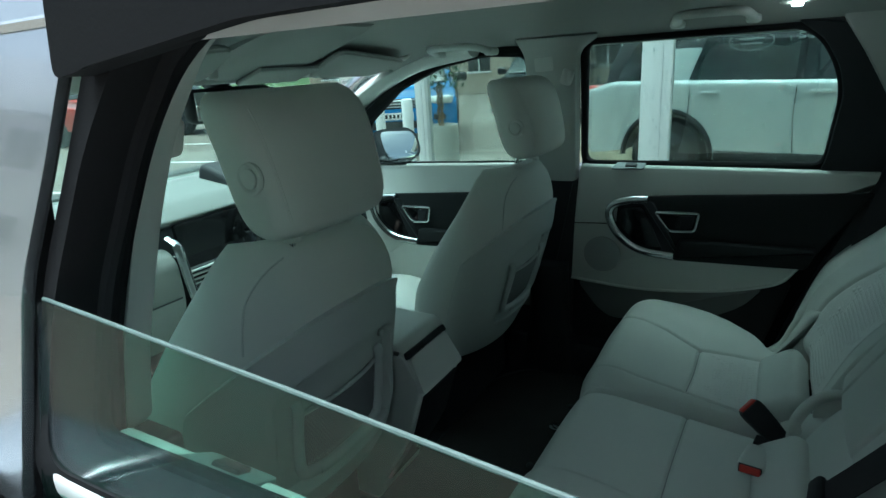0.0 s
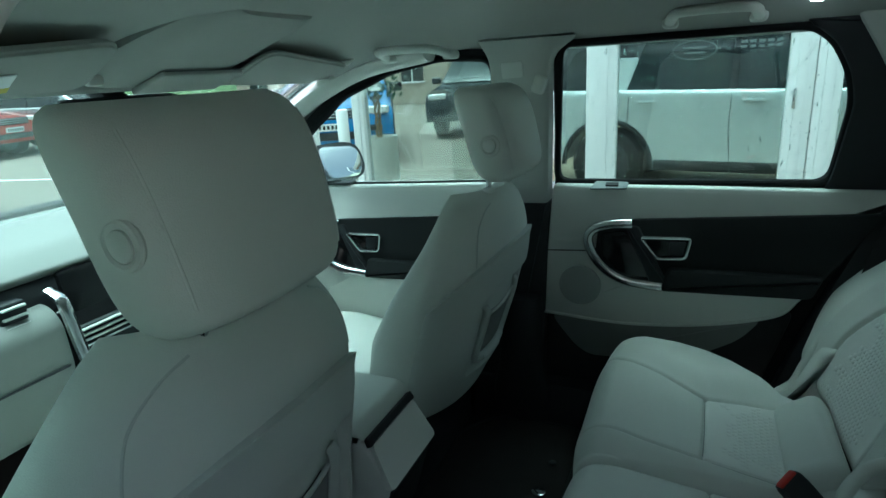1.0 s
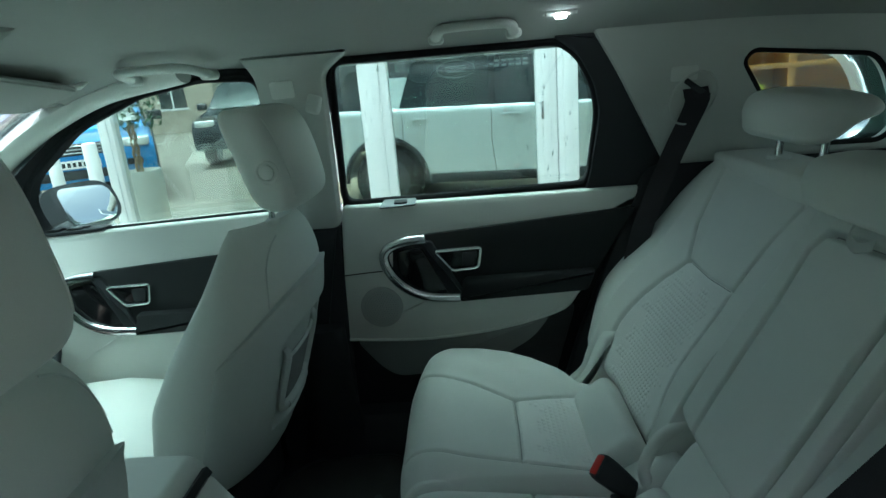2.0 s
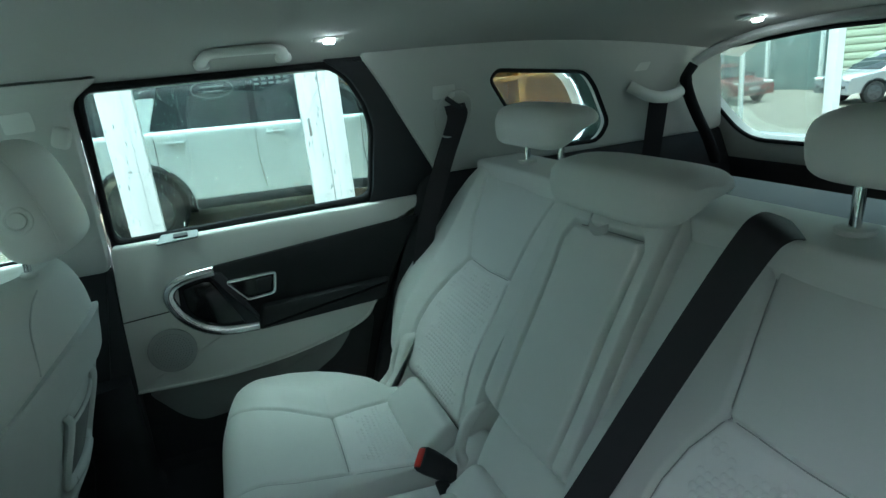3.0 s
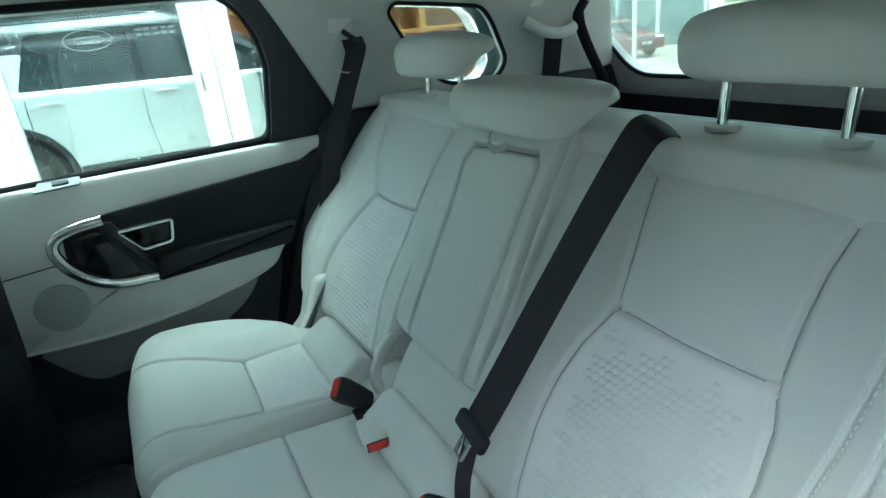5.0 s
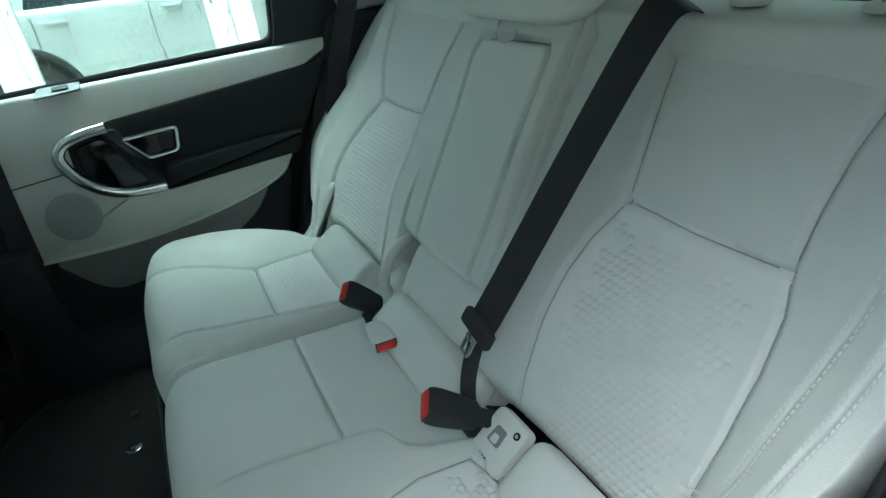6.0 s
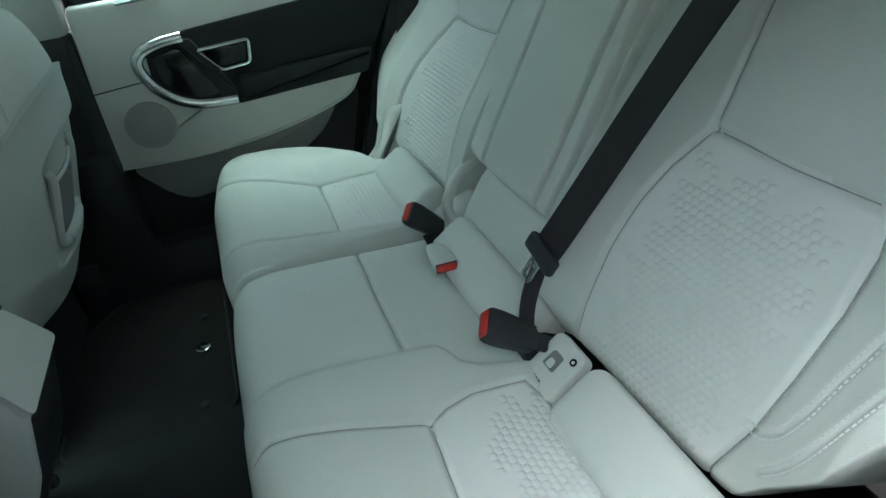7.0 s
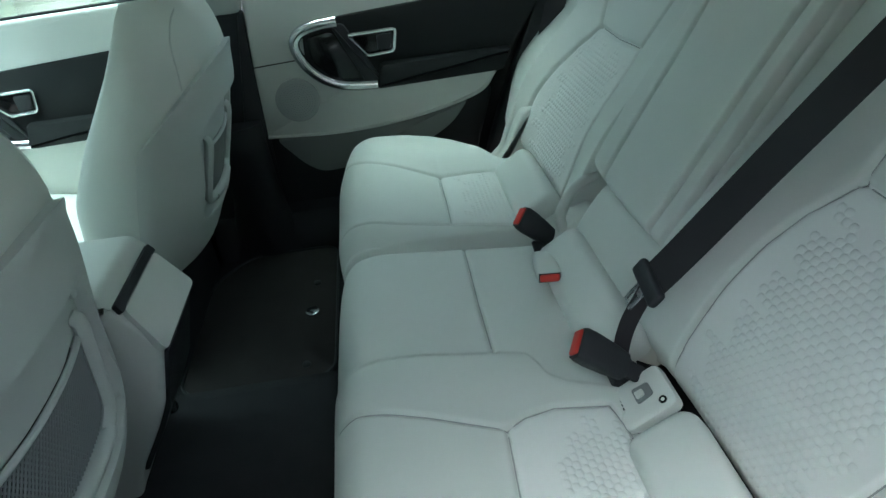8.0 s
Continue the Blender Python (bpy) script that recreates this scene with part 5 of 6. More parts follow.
side_belt = thing("seat_belt", "black seat belt hanging from the pillar beside the seat", "seat belt", "seat belts")
ln = curve([(0.592, 0.604, 1.300), (0.592, 0.596, 1.285), (0.590, 0.597, 1.262), (0.548, 0.618, 1.15), (0.50, 0.640, 1.0), (0.46, 0.66, 0.80), (0.40, 0.66, 0.66)], 6)
part("webbing", ribbon(ln, [Vector((1, -0.35, 0.1))] * len(ln), 0.048), WEB, side_belt, "black woven webbing")
part("belt_slot", tube([(0.583 + 0.046 * math.cos(a) + 0.010 * math.sin(a), 0.668 - 0.03 - LEANING * (1.280 + 0.052 * math.sin(a) - BELT) + 0.003, 1.280 + 0.052 * math.sin(a)) for a in np.linspace(0, 2 * math.pi, 28)[:-1]], 0.0022, 6, True, up=(0, 1, 0)), PILLAR, side_belt, "oval recess of the belt outlet")
# black band laid in as the shadow inside the outlet
part("slot_shadow", ribbon(curve([(0.566, 0.590, 1.318), (0.590, 0.592, 1.300), (0.618, 0.596, 1.282)], 4), [Vector((0.2, -0.4, 0.9))] * 9, 0.012, 0.004), BLACK, side_belt, "black band standing in for shade at the belt outlet")
back_belt = thing("seat_belt", "black seat belt hanging from the rear pillar outlet", "seat belt", "seat belts")
ln = [(1.168, 0.600, 1.262), (1.168, 0.604, 1.235), (1.166, 0.625, 1.12), (1.16, 0.64, 1.03)]
part("webbing", ribbon(curve(ln, 5), [Vector((0.8, -0.6, 0.0))] * 16, 0.048), WEB, back_belt, "black woven webbing")
part("belt_outlet", tube(curve([(1.09, 0.622, 1.290), (1.13, 0.598, 1.262), (1.18, 0.592, 1.252), (1.23, 0.598, 1.260), (1.255, 0.615, 1.275)], 5), 0.013, 10, flat=1.2), IVORY, back_belt, "ivory hooded belt outlet")


def anchor_cover(y, turn):
    a = thing("anchor_cover", "ivory child seat anchor cover with a dark slot", "anchor cover", "anchor covers")
    o = on_seat(y, -0.052, 0.008)
    up, out = Vector((0.80, 0, 0.60)), Vector((-0.60, 0, 0.80))
    m = Matrix(((0, up.x, out.x, o.x), (-1, up.y, out.y, o.y), (0, up.z, out.z, o.z), (0, 0, 0, 1))) @ Matrix.Rotation(radians(turn), 4, "Z") @ Matrix.Scale(1.0, 4)
    part("cover", prism([(-0.034, -0.040), (0.034, -0.040), (0.034, 0.036), (-0.034, 0.036)], 0.016, 0.006, m @ Matrix.Translation((0, 0, -0.010)), 0.012), IVORY, a)
    part("slot", prism([(-0.012, -0.010), (0.012, -0.010), (0.010, 0.014), (-0.010, 0.014)], 0.0015, 0, m @ Matrix.Translation((-0.004, 0, 0.0055)), 0.004), NETGREY, a, "recessed grey slot")
    part("tongue", prism([(-0.006, -0.008), (0.006, -0.008), (0.005, 0.004), (-0.005, 0.004)], 0.0015, 0, m @ Matrix.Translation((-0.004, 0, 0.0068)), 0.003), IVORY, a, "ivory tongue in the slot")
    part("mark", disc(0.0052, 0.0015, m @ Matrix.Translation((0.020, 0.020, 0.0062)), 20, 0), BLACKGLOSS, a, "round dark mark")
    part("mark_centre", disc(0.0024, 0.0022, m @ Matrix.Translation((0.020, 0.020, 0.0062)), 16, 0), IVORY, a)
    for k in range(5):
        part("lettering", span(0, 0.0035, 0, 0.006, 0, 0.001, 0), BLACK, a).matrix_basis = m @ Matrix.Translation((-0.024 + 0.006 * k, -0.034, 0.0062))
    return a


anchor_cover(-0.245, 0)
anchor_cover(0.415, 0)
# moulded side cheek between the far backrest, cushion and door
cheek = thing("seat_side_trim", "ivory moulded side trim between seat and door", "seat trim")
part("moulding", prism([(0.300, 0.640), (0.316, 0.664), (0.350, 0.694), (0.368, 0.738), (0.394, 0.792), (0.420, 0.800), (0.440, 0.70), (0.430, 0.620)], 0.060, 0.014, xz(0.585), 0.02, 4), IVORY, cheek)
part("door_side_lip", tube(curve([(0.304, 0.560, 0.652), (0.348, 0.566, 0.690), (0.368, 0.572, 0.738), (0.392, 0.580, 0.788), (0.415, 0.59, 0.83)], 5), 0.010, 10), IVORY, cheek, "rounded outer lip")

near_cheek = thing("seat_side_trim", "ivory moulded side trim between seat and door", "seat trim")
part("moulding", loft([[Vector((x - 0.02, -0.560 + 0.045 * math.cos(t) * w, z + 0.022 * math.sin(t))) for t in [2 * math.pi * j / 20 for j in range(20)]] for x, z, w in ((0.300, 0.700, 0.75), (0.335, 0.712, 1.0), (0.375, 0.728, 1.0), (0.405, 0.745, 0.85), (0.425, 0.765, 0.6))]), IVORY, near_cheek)

# parcel shelf behind the seats, with its two dark slots
shelf = thing("load_cover", "pale grey load cover behind the rear seats", "load cover")
part("cassette", span(0.785, 0.90, -0.64, 0.64, 1.03, 1.085, 0.012, 3), PILLAR, shelf, "pale cassette")
# blind coloured darker to offset the rear window's light
part("blind", span(0.90, 1.30, -0.62, 0.62, 1.030, 1.040, 0.003), PALE_DIMMED, shelf, "pale grey blind")
for yy in (0.20, -0.20):
    part("slot", span(0.80, 0.835, yy - 0.05, yy + 0.05, 1.083, 1.0865, 0.001), BLACK, shelf, "dark slot")
    part("slot", span(1.05, 1.09, yy - 0.03, yy + 0.09, 1.038, 1.0425, 0.001), BLACK, shelf, "dark slot")
for xx, zz in ((0.905, 1.086), (0.79, 1.0865)):
    part("edge_line", tube([(xx, -0.62, zz - 0.002), (xx, 0.62, zz - 0.002)], 0.002, 6), GREYPLASTIC, shelf)


# ---- floor mats, sills ----
def mat(x0, x1, y0, y1, badge):
    m = thing("floor_mat", "black carpet floor mat" + (" with a round metal badge" if badge else ""), "floor mat", "floor mats")
    part("mat", prism([(x0, y0), (x1, y0), (x1, y1), (x0 + 0.08, y1), (x0, y1 - 0.10)], 0.010, 0.004, Matrix.Translation((0, 0, 0.441)), 0.05), MATPILE, m)
    part("edge", tube([Vector((p.x, p.y, 0.452)) for p in outline([(x0, y0), (x1, y0), (x1, y1), (x0 + 0.08, y1), (x0, y1 - 0.10)], 0.05)], 0.0035, 6, True), BLACK, m, "stitched black edge")
    if badge:
        b = part("badge", disc(0.016, 0.006, Matrix.Translation((-0.146, 0.349, 0.454)), 28), CHROME, m, "round polished badge")
        part("mark", rbox(0.010, 0.005, 0.002, 0.001, 1, Matrix.Translation((-0.146, 0.349, 0.4572))), SLATEGREY, b)
        for bx, by in ((-0.14, 0.46), (-0.15, 0.18)):
            part("clip", disc(0.009, 0.006, Matrix.Translation((bx, by, 0.453)), 16), BLACK, m)


mat(-0.40, -0.09, 0.14, 0.62, True)
mat(-0.40, -0.09, -0.62, -0.14, False)
for sg in (1, -1):
    k = thing("kick_trim", "black moulded sill trim under the rear door", "sill trim", "sill trims", "structure")
    part("moulding", loft([[Vector((x, sg * y, z)) for y, z in ((0.70, 0.44), (0.63, 0.44), (0.635, 0.50), (0.66, 0.545), (0.70, 0.56))] for x in np.linspace(-0.40, 0.30, 8)]), BLACK, k)
    part("pillar_foot", loft([[Vector((-0.27 + w * math.cos(t), sg * (0.66 + 0.045 * math.sin(t)), z)) for t in [2 * math.pi * j / 16 for j in range(16)]] for z, w in ((0.44, 0.12), (0.50, 0.085), (0.60, 0.062), (0.80, 0.058))]), BLACK, k)
part("seat_riser", span(0.02, 0.45, -0.64, 0.64, 0.44, 0.56, 0.02), CARPET, tagged(thing("seat_box", "black carpeted box under the rear seats", "seat base", kind="structure")))

# ---- centre console ----
console = thing("centre_console", "ivory centre console with an armrest lid and rear stowage flap", "centre console")


def across_console(half, centre=-0.026):
    return Matrix(((1, 0, 0, 0), (0, 0, -1, centre + half), (0, 1, 0, 0), (0, 0, 0, 1)))


rear_face = [(-0.256, 0.778), (-0.288, 0.675), (-0.312, 0.630), (-0.362, 0.550), (-0.395, 0.46)]
prof = [(-0.97, 0.46), (-0.97, 0.80), (-0.67, 0.82), (-0.65, 0.846), (-0.305, 0.856), (-0.290, 0.846), (-0.262, 0.800)] + rear_face
part("body", prism(prof, 0.150, 0.008, across_console(0.075), 0.010, 3), IVORY, console, "ivory console body")
part("lid", prism([(-0.65, 0.846), (-0.65, 0.874), (-0.308, 0.872), (-0.288, 0.850)], 0.156, 0.010, across_console(0.078), 0.01, 3), LEATHER, console, "ivory padded armrest lid")
fm = screen(((-0.284, -0.026, 0.852), (0, -1, 0), (-0.034, 0, 0.068)))
flap = part("flap", prism([(-0.078, -0.082), (0.078, -0.082), (0.068, -0.006), (-0.068, -0.006)], 0.014, 0.005, fm, 0.010), IVORY, console, "ivory stowage flap")
part("flap_panel", prism([(-0.074, -0.056), (0.050, -0.056), (0.046, -0.012), (-0.064, -0.012)], 0.005, 0.002, fm @ Matrix.Translation((0, 0, 0.012)), 0.008), IVORY, flap, "raised pad of the flap")
part("flap_gap", prism([(-0.074, -0.008), (0.074, -0.008), (0.072, 0.006), (-0.072, 0.006)], 0.008, 0.001, fm, 0.003), BLACK, console, "dark gap above the flap")
part("rear_recess", prism([(x + 0.0025, z - 0.012) for x, z in rear_face[:4]] + [(x - 0.01, z - 0.012) for x, z in reversed(rear_face[:4])], 0.126, 0.001, across_console(0.061), 0.0), BLACK, console, "dark recess in the rear face")
part("socket", disc(0.012, 0.008, Matrix.Translation((-0.322, -0.026, 0.60)) @ Matrix.Rotation(radians(60), 4, "Y"), 20), BLACKGLOSS, console)

# ---- dashboard ----
dash = thing("dashboard", "ivory and black dashboard with a centre screen and vents", "dashboard")
# top pad, glovebox and knee panel are ivory with shade put into their colour
dp = [(-1.45, 1.085), (-1.20, 1.105), (-1.06, 1.085), (-1.005, 1.045), (-1.02, 1.03), (-1.10, 1.02), (-1.30, 1.0), (-1.45, 1.0)]
part("top_pad", prism(dp, 1.40, 0.012, xz(0.70), 0.02, 3), PALE_DIMMED, dash, "ivory dash top")
part("screen_vent", span(-1.42, -1.36, -0.6, 0.6, 1.092, 1.102, 0.003), BLACK, dash, "black demister grille")
part("black_band", span(-1.16, -1.015, -0.69, 0.69, 0.925, 1.032, 0.012), BLACK, dash, "black fascia band")
part("glovebox", prism([(-1.10, 0.70), (-0.985, 0.74), (-0.955, 0.86), (-0.960, 0.955), (-0.990, 0.985), (-1.10, 0.985)], 0.60, 0.014, xz(-0.075), 0.03, 3), PALE_DIMMED, dash, "ivory glovebox lid")
part("glovebox_gap", tube([(-0.9535, -0.67, 0.868), (-0.9535, -0.085, 0.868)], 0.0022, 6), BLACK, dash)
part("knee_panel", prism([(-1.10, 0.70), (-0.985, 0.74), (-0.955, 0.86), (-0.960, 0.925), (-1.10, 0.925)], 0.46, 0.014, xz(0.68), 0.03, 3), PALE_DIMMED, dash, "ivory knee panel")
stack = part("centre_panel", prism([(-1.12, 0.72), (-0.93, 0.76), (-0.965, 0.90), (-1.0, 0.96), (-1.12, 1.0)], 0.26, 0.01, xz(0.20), 0.01), BLACKGLOSS, dash, "gloss black centre panel")
for yy in (-0.062, 0.205):
    part("side_rail", tube(curve([(-1.00, yy, 1.008), (-0.965, yy, 0.985), (-0.945, yy, 0.90), (-0.915, yy, 0.79), (-0.89, yy, 0.70)], 6), 0.013, 10, flat=0.7), CHROME, stack, "satin silver rail")
sm = screen(((-1.008, 0.07, 0.93), (0, 1, 0), (-0.12, 0, 0.99)))
part("screen", prism([(-0.105, 0.0), (0.105, 0.0), (0.105, 0.105), (-0.105, 0.105)], 0.012, 0.003, sm @ Matrix.Translation((0, 0, 0.004)), 0.008), BLACKGLOSS, dash, "dark glossy touch screen")
for c0, c1, z0, z1, n in ((-0.165, -0.115, 0.945, 1.015, 4), (-0.045, 0.185, 0.88, 0.925, 4)):
    vent = part("vent", span(-1.03, -0.985 if c0 < -0.1 else -0.968, c0, c1, z0, z1, 0.004), BLACK, dash, "black air vent")
    for k in range(n):
        z = z0 + (k + 0.5) * (z1 - z0) / n
        xx = -0.985 if c0 < -0.1 else -0.968
        part("vane", span(xx - 0.004, xx + 0.008, c0 + 0.004, c1 - 0.004, z - 0.002, z + 0.002, 0.001), GREYPLASTIC, vent)
part("binnacle", prism([(-1.22, 1.04), (-1.05, 1.04), (-1.03, 1.10), (-1.19, 1.15)], 0.36, 0.02, xz(0.565), 0.03, 3), BLACK, dash, "black instrument hood")
part("start_button", disc(0.012, 0.006, Matrix.Translation((-0.948, -0.02, 0.86)) @ Matrix.Rotation(radians(80), 4, "Y"), 24), CHROME, stack)

wheel = thing("steering_wheel", "black leather steering wheel with silver spokes", "steering wheel")
wm = Matrix.Translation((-0.90, 0.385, 0.955)) @ Matrix.Rotation(radians(66), 4, "Y")
part("rim", put(tube([(0.185 * math.cos(2 * math.pi * k / 48), 0.185 * math.sin(2 * math.pi * k / 48), 0) for k in range(48)], 0.016, 10, True), wm), BLACK, wheel)
part("hub", disc(0.075, 0.05, wm @ Matrix.Translation((0, 0, -0.02)), 32, 0.015), BLACK, wheel, "black airbag hub")
for a in (90, 270, 0):
    part("spoke", rbox(0.11, 0.035, 0.018, 0.006, 2, wm @ Matrix.Rotation(radians(a), 4, "Z") @ Matrix.Translation((0.12, 0, -0.008))), CHROME, wheel, "silver spoke")
part("column", tube([wm @ Vector((0, 0, -0.03)), wm @ Vector((0, 0, -0.28))], 0.045, 16, up=(0, 1, 0)), BLACK, wheel)

# ---- overhead: grab handles, lamps, visors, mirror ----
def grab(x0, x1, y, z):
    g = thing("grab_handle", "pale grey grab handle folded against the headliner", "grab handle", "grab handles")
    s = 1 if y > 0 else -1
    ln = curve([(x0, y + s * 0.058, z - 0.034), (x0 + 0.002, y + s * 0.028, z - 0.028), (x0 + 0.014, y - s * 0.020, z - 0.020), (x0 + 0.045, y - s * 0.032, z - 0.018), (x1 - 0.045, y - s * 0.032, z - 0.018), (x1 - 0.014, y - s * 0.020, z - 0.020), (x1 - 0.002, y + s * 0.028, z - 0.028), (x1, y + s * 0.058, z - 0.034)], 6)
    part("grip", tube(ln, 0.011, 12, flat=0.8), IVORY, g)
    for x in (x0, x1):
        part("mount", rbox(0.030, 0.042, 0.020, 0.008, 3, Matrix.Translation((x, y + s * 0.056, z - 0.032))), IVORY, g)
    return g


grab(0.070, 0.222, 0.505, 1.466)
grab(-0.545, -0.390, 0.50, 1.437)
grab(0.070, 0.222, -0.505, 1.466)


def roof_lamp(x, y, w, lit):
    l = thing("roof_lamp", "small rectangular roof lamp" + (", lit" if lit else ", clear lens"), "roof lamp", "roof lamps")
    z = float(roof_z(np.array(x), np.array(y)))
    m = Matrix.Translation((x, y, z - 0.006)) @ Euler((radians(-12 if y > 0.2 else 0), 0, 0)).to_matrix().to_4x4()
    part("bezel", rbox(w * 1.25, 0.042, 0.012, 0.004, 2, m), IVORY, l)
    part("lens", rbox(w, 0.030, 0.012, 0.004, 2, m @ Matrix.Translation((0, 0, -0.004))), LENS, l, "clear ribbed lens")
    if lit:
        part("bulb", rbox(0.020, 0.014, 0.006, 0.002, 1, m @ Matrix.Translation((0, 0, -0.013))), LAMPGLOW, l, "lit bulb")


LENS = material("frosted lamp lens", (0.75, 0.74, 0.70), 0.2, vary=0.03, bump=0.0)
roof_lamp(0.300, 0.470, 0.055, True)
roof_lamp(1.24, 0.37, 0.07, True)


def visor(sg):
    v = thing("sun_visor", "pale grey cloth sun visor folded up", "sun visor", "sun visors")
    # rear inner, rear outer, front outer and front inner corner
    if sg > 0:
        C = [(-0.600, 0.195, 1.424), (-0.612, 0.480, 1.396), (-0.765, 0.530, 1.366), (-0.730, 0.205, 1.373)]
    else:
        C = [(-0.560, -0.150, 1.432), (-0.575, -0.440, 1.404), (-0.730, -0.490, 1.374), (-0.700, -0.118, 1.380)]
    C = [Vector(c) for c in C]
    loop = smooth_loop(C, 0.035, 5)
    up = (C[1] - C[0]).cross(C[3] - C[0]).normalized()
    up = up if up.z > 0 else -up
    mid = sum(loop, Vector()) / len(loop)
    rings = [[mid + (q - mid) * k + up * h for q in loop] for k, h in ((0.955, -0.0075), (0.985, -0.006), (1.0, 0.0), (0.985, 0.006), (0.955, 0.0075))]
    p = part("panel", loft(rings), HEADCLOTH, v)
    part("edge_piping", tube([q for q in loop], 0.0030, 6, True), HEADCLOTH, v, "rounded edge")
    part("pivot_arm", tube([C[1] + Vector((-0.02, -sg * 0.02, 0.002)), C[1] + Vector((-0.02, sg * 0.03, 0.006)), C[1] + Vector((-0.01, sg * 0.045, 0.02))], 0.006, 8), IVORY, v, "ivory pivot arm")
    part("clip", rbox(0.016, 0.026, 0.016, 0.005, 2, Matrix.Translation(C[3] + Vector((0.012, -sg * 0.012, 0.006)))), IVORY, v, "small clip")
    if sg < 0:
        e, n = (C[1] - C[0]).normalized(), (C[3] - C[0]).normalized()
        w = e.cross(n).normalized()
        o = C[0] + e * 0.17 + n * 0.075 + w * (0.0095 if w.z < 0 else -0.0095)
        m = Matrix(((n.x, e.x, w.x, o.x), (n.y, e.y, w.y, o.y), (n.z, e.z, w.z, o.z), (0, 0, 0, 1)))
        l = part("warning_label", rbox(0.055, 0.09, 0.002, 0.0005, 1, m), WHITEPOST, p, "white warning label")
        part("label_band", rbox(0.016, 0.091, 0.003, 0.0005, 1, m @ Matrix.Translation((0.018, 0, 0))), YELLOW, l, "yellow band")


YELLOW = material("yellow print", (0.65, 0.55, 0.05), 0.5, vary=0.1, bump=0.0)
visor(1)
visor(-1)
oc = thing("overhead_console", "pale overhead console between the sun visors", "roof console")
part("panel", loft([[Vector((x, 0.040 + w * c, z - 0.018 * (1 - abs(c) ** 6))) for c in np.linspace(-1, 1, 17)] + [Vector((x, 0.040 + w * c, z + 0.02)) for c in np.linspace(1, -1, 5)] for x, w, z in ((-0.45, 0.10, 1.478), (-0.50, 0.125, 1.462), (-0.58, 0.142, 1.440), (-0.66, 0.152, 1.415), (-0.73, 0.156, 1.392))]), HEADCLOTH, oc, "moulded cloth covered panel")
part("console_lid", rbox(0.085, 0.185, 0.010, 0.004, 3, Matrix.Translation((-0.695, 0.085, 1.379)) @ Euler((0, radians(-18), 0)).to_matrix().to_4x4()), HEADCLOTH, oc, "pale console lid")
part("lid_gap", tube([(-0.652, -0.005, 1.395), (-0.652, 0.178, 1.395)], 0.0009, 6), SLATEGREY, oc, "dark gap of the lid")
part("header", span(-0.83, -0.735, -0.60, 0.60, 1.368, 1.425, 0.012, 3), HEADCLOTH, oc, "windscreen header trim")
mir = thing("rear_view_mirror", "black framed rear view mirror on the windscreen", "mirror")
part("housing", rbox(0.045, 0.24, 0.072, 0.02, 4, Matrix.Translation((-0.79, 0.02, 1.325))), BLACK, mir)
part("glass", rbox(0.004, 0.225, 0.058, 0.0015, 2, Matrix.Translation((-0.766, 0.02, 1.325))), MIRROR, mir, "mirror glass")
part("stalk", tube([(-0.80, 0.02, 1.345), (-0.86, 0.02, 1.385)], 0.022, 12, up=(0, 1, 0)), BLACK, mir)

wing = thing("wing_mirror", "black wing mirror with a bright mirror glass", "wing mirror")
wmm = Matrix.Translation((-0.985, 0.905, 1.088)) @ Matrix.Rotation(radians(-24), 4, "Z") @ Matrix.Rotation(radians(-22), 4, "Y")
part("housing", put(loft([[Vector((x, 0.108 * k * math.copysign(abs(math.cos(t)) ** 0.6, math.cos(t)), 0.068 * k * math.copysign(abs(math.sin(t)) ** 0.7, math.sin(t)))) for t in [2 * math.pi * j / 32 for j in range(32)]] for x, k in ((-0.12, 0.35), (-0.11, 0.62), (-0.08, 0.86), (-0.03, 0.99), (0.02, 1.0), (0.045, 0.98))]), wmm), BLACK, wing)
part("glass", put(prism([(-0.052, -0.050), (0.080, -0.056), (0.100, 0.0), (0.085, 0.046), (-0.055, 0.058)], 0.004, 0.001, Matrix(((0, 0, 1, 0.043), (1, 0, 0, 0), (0, 1, 0, 0), (0, 0, 0, 1))), 0.03), wmm), MIRROR, wing, "mirror glass")
part("arm", tube([(-0.98, 0.735, 1.045), (-0.97, 0.83, 1.055)], 0.03, 12, flat=0.8), BLACKGLOSS, wing)


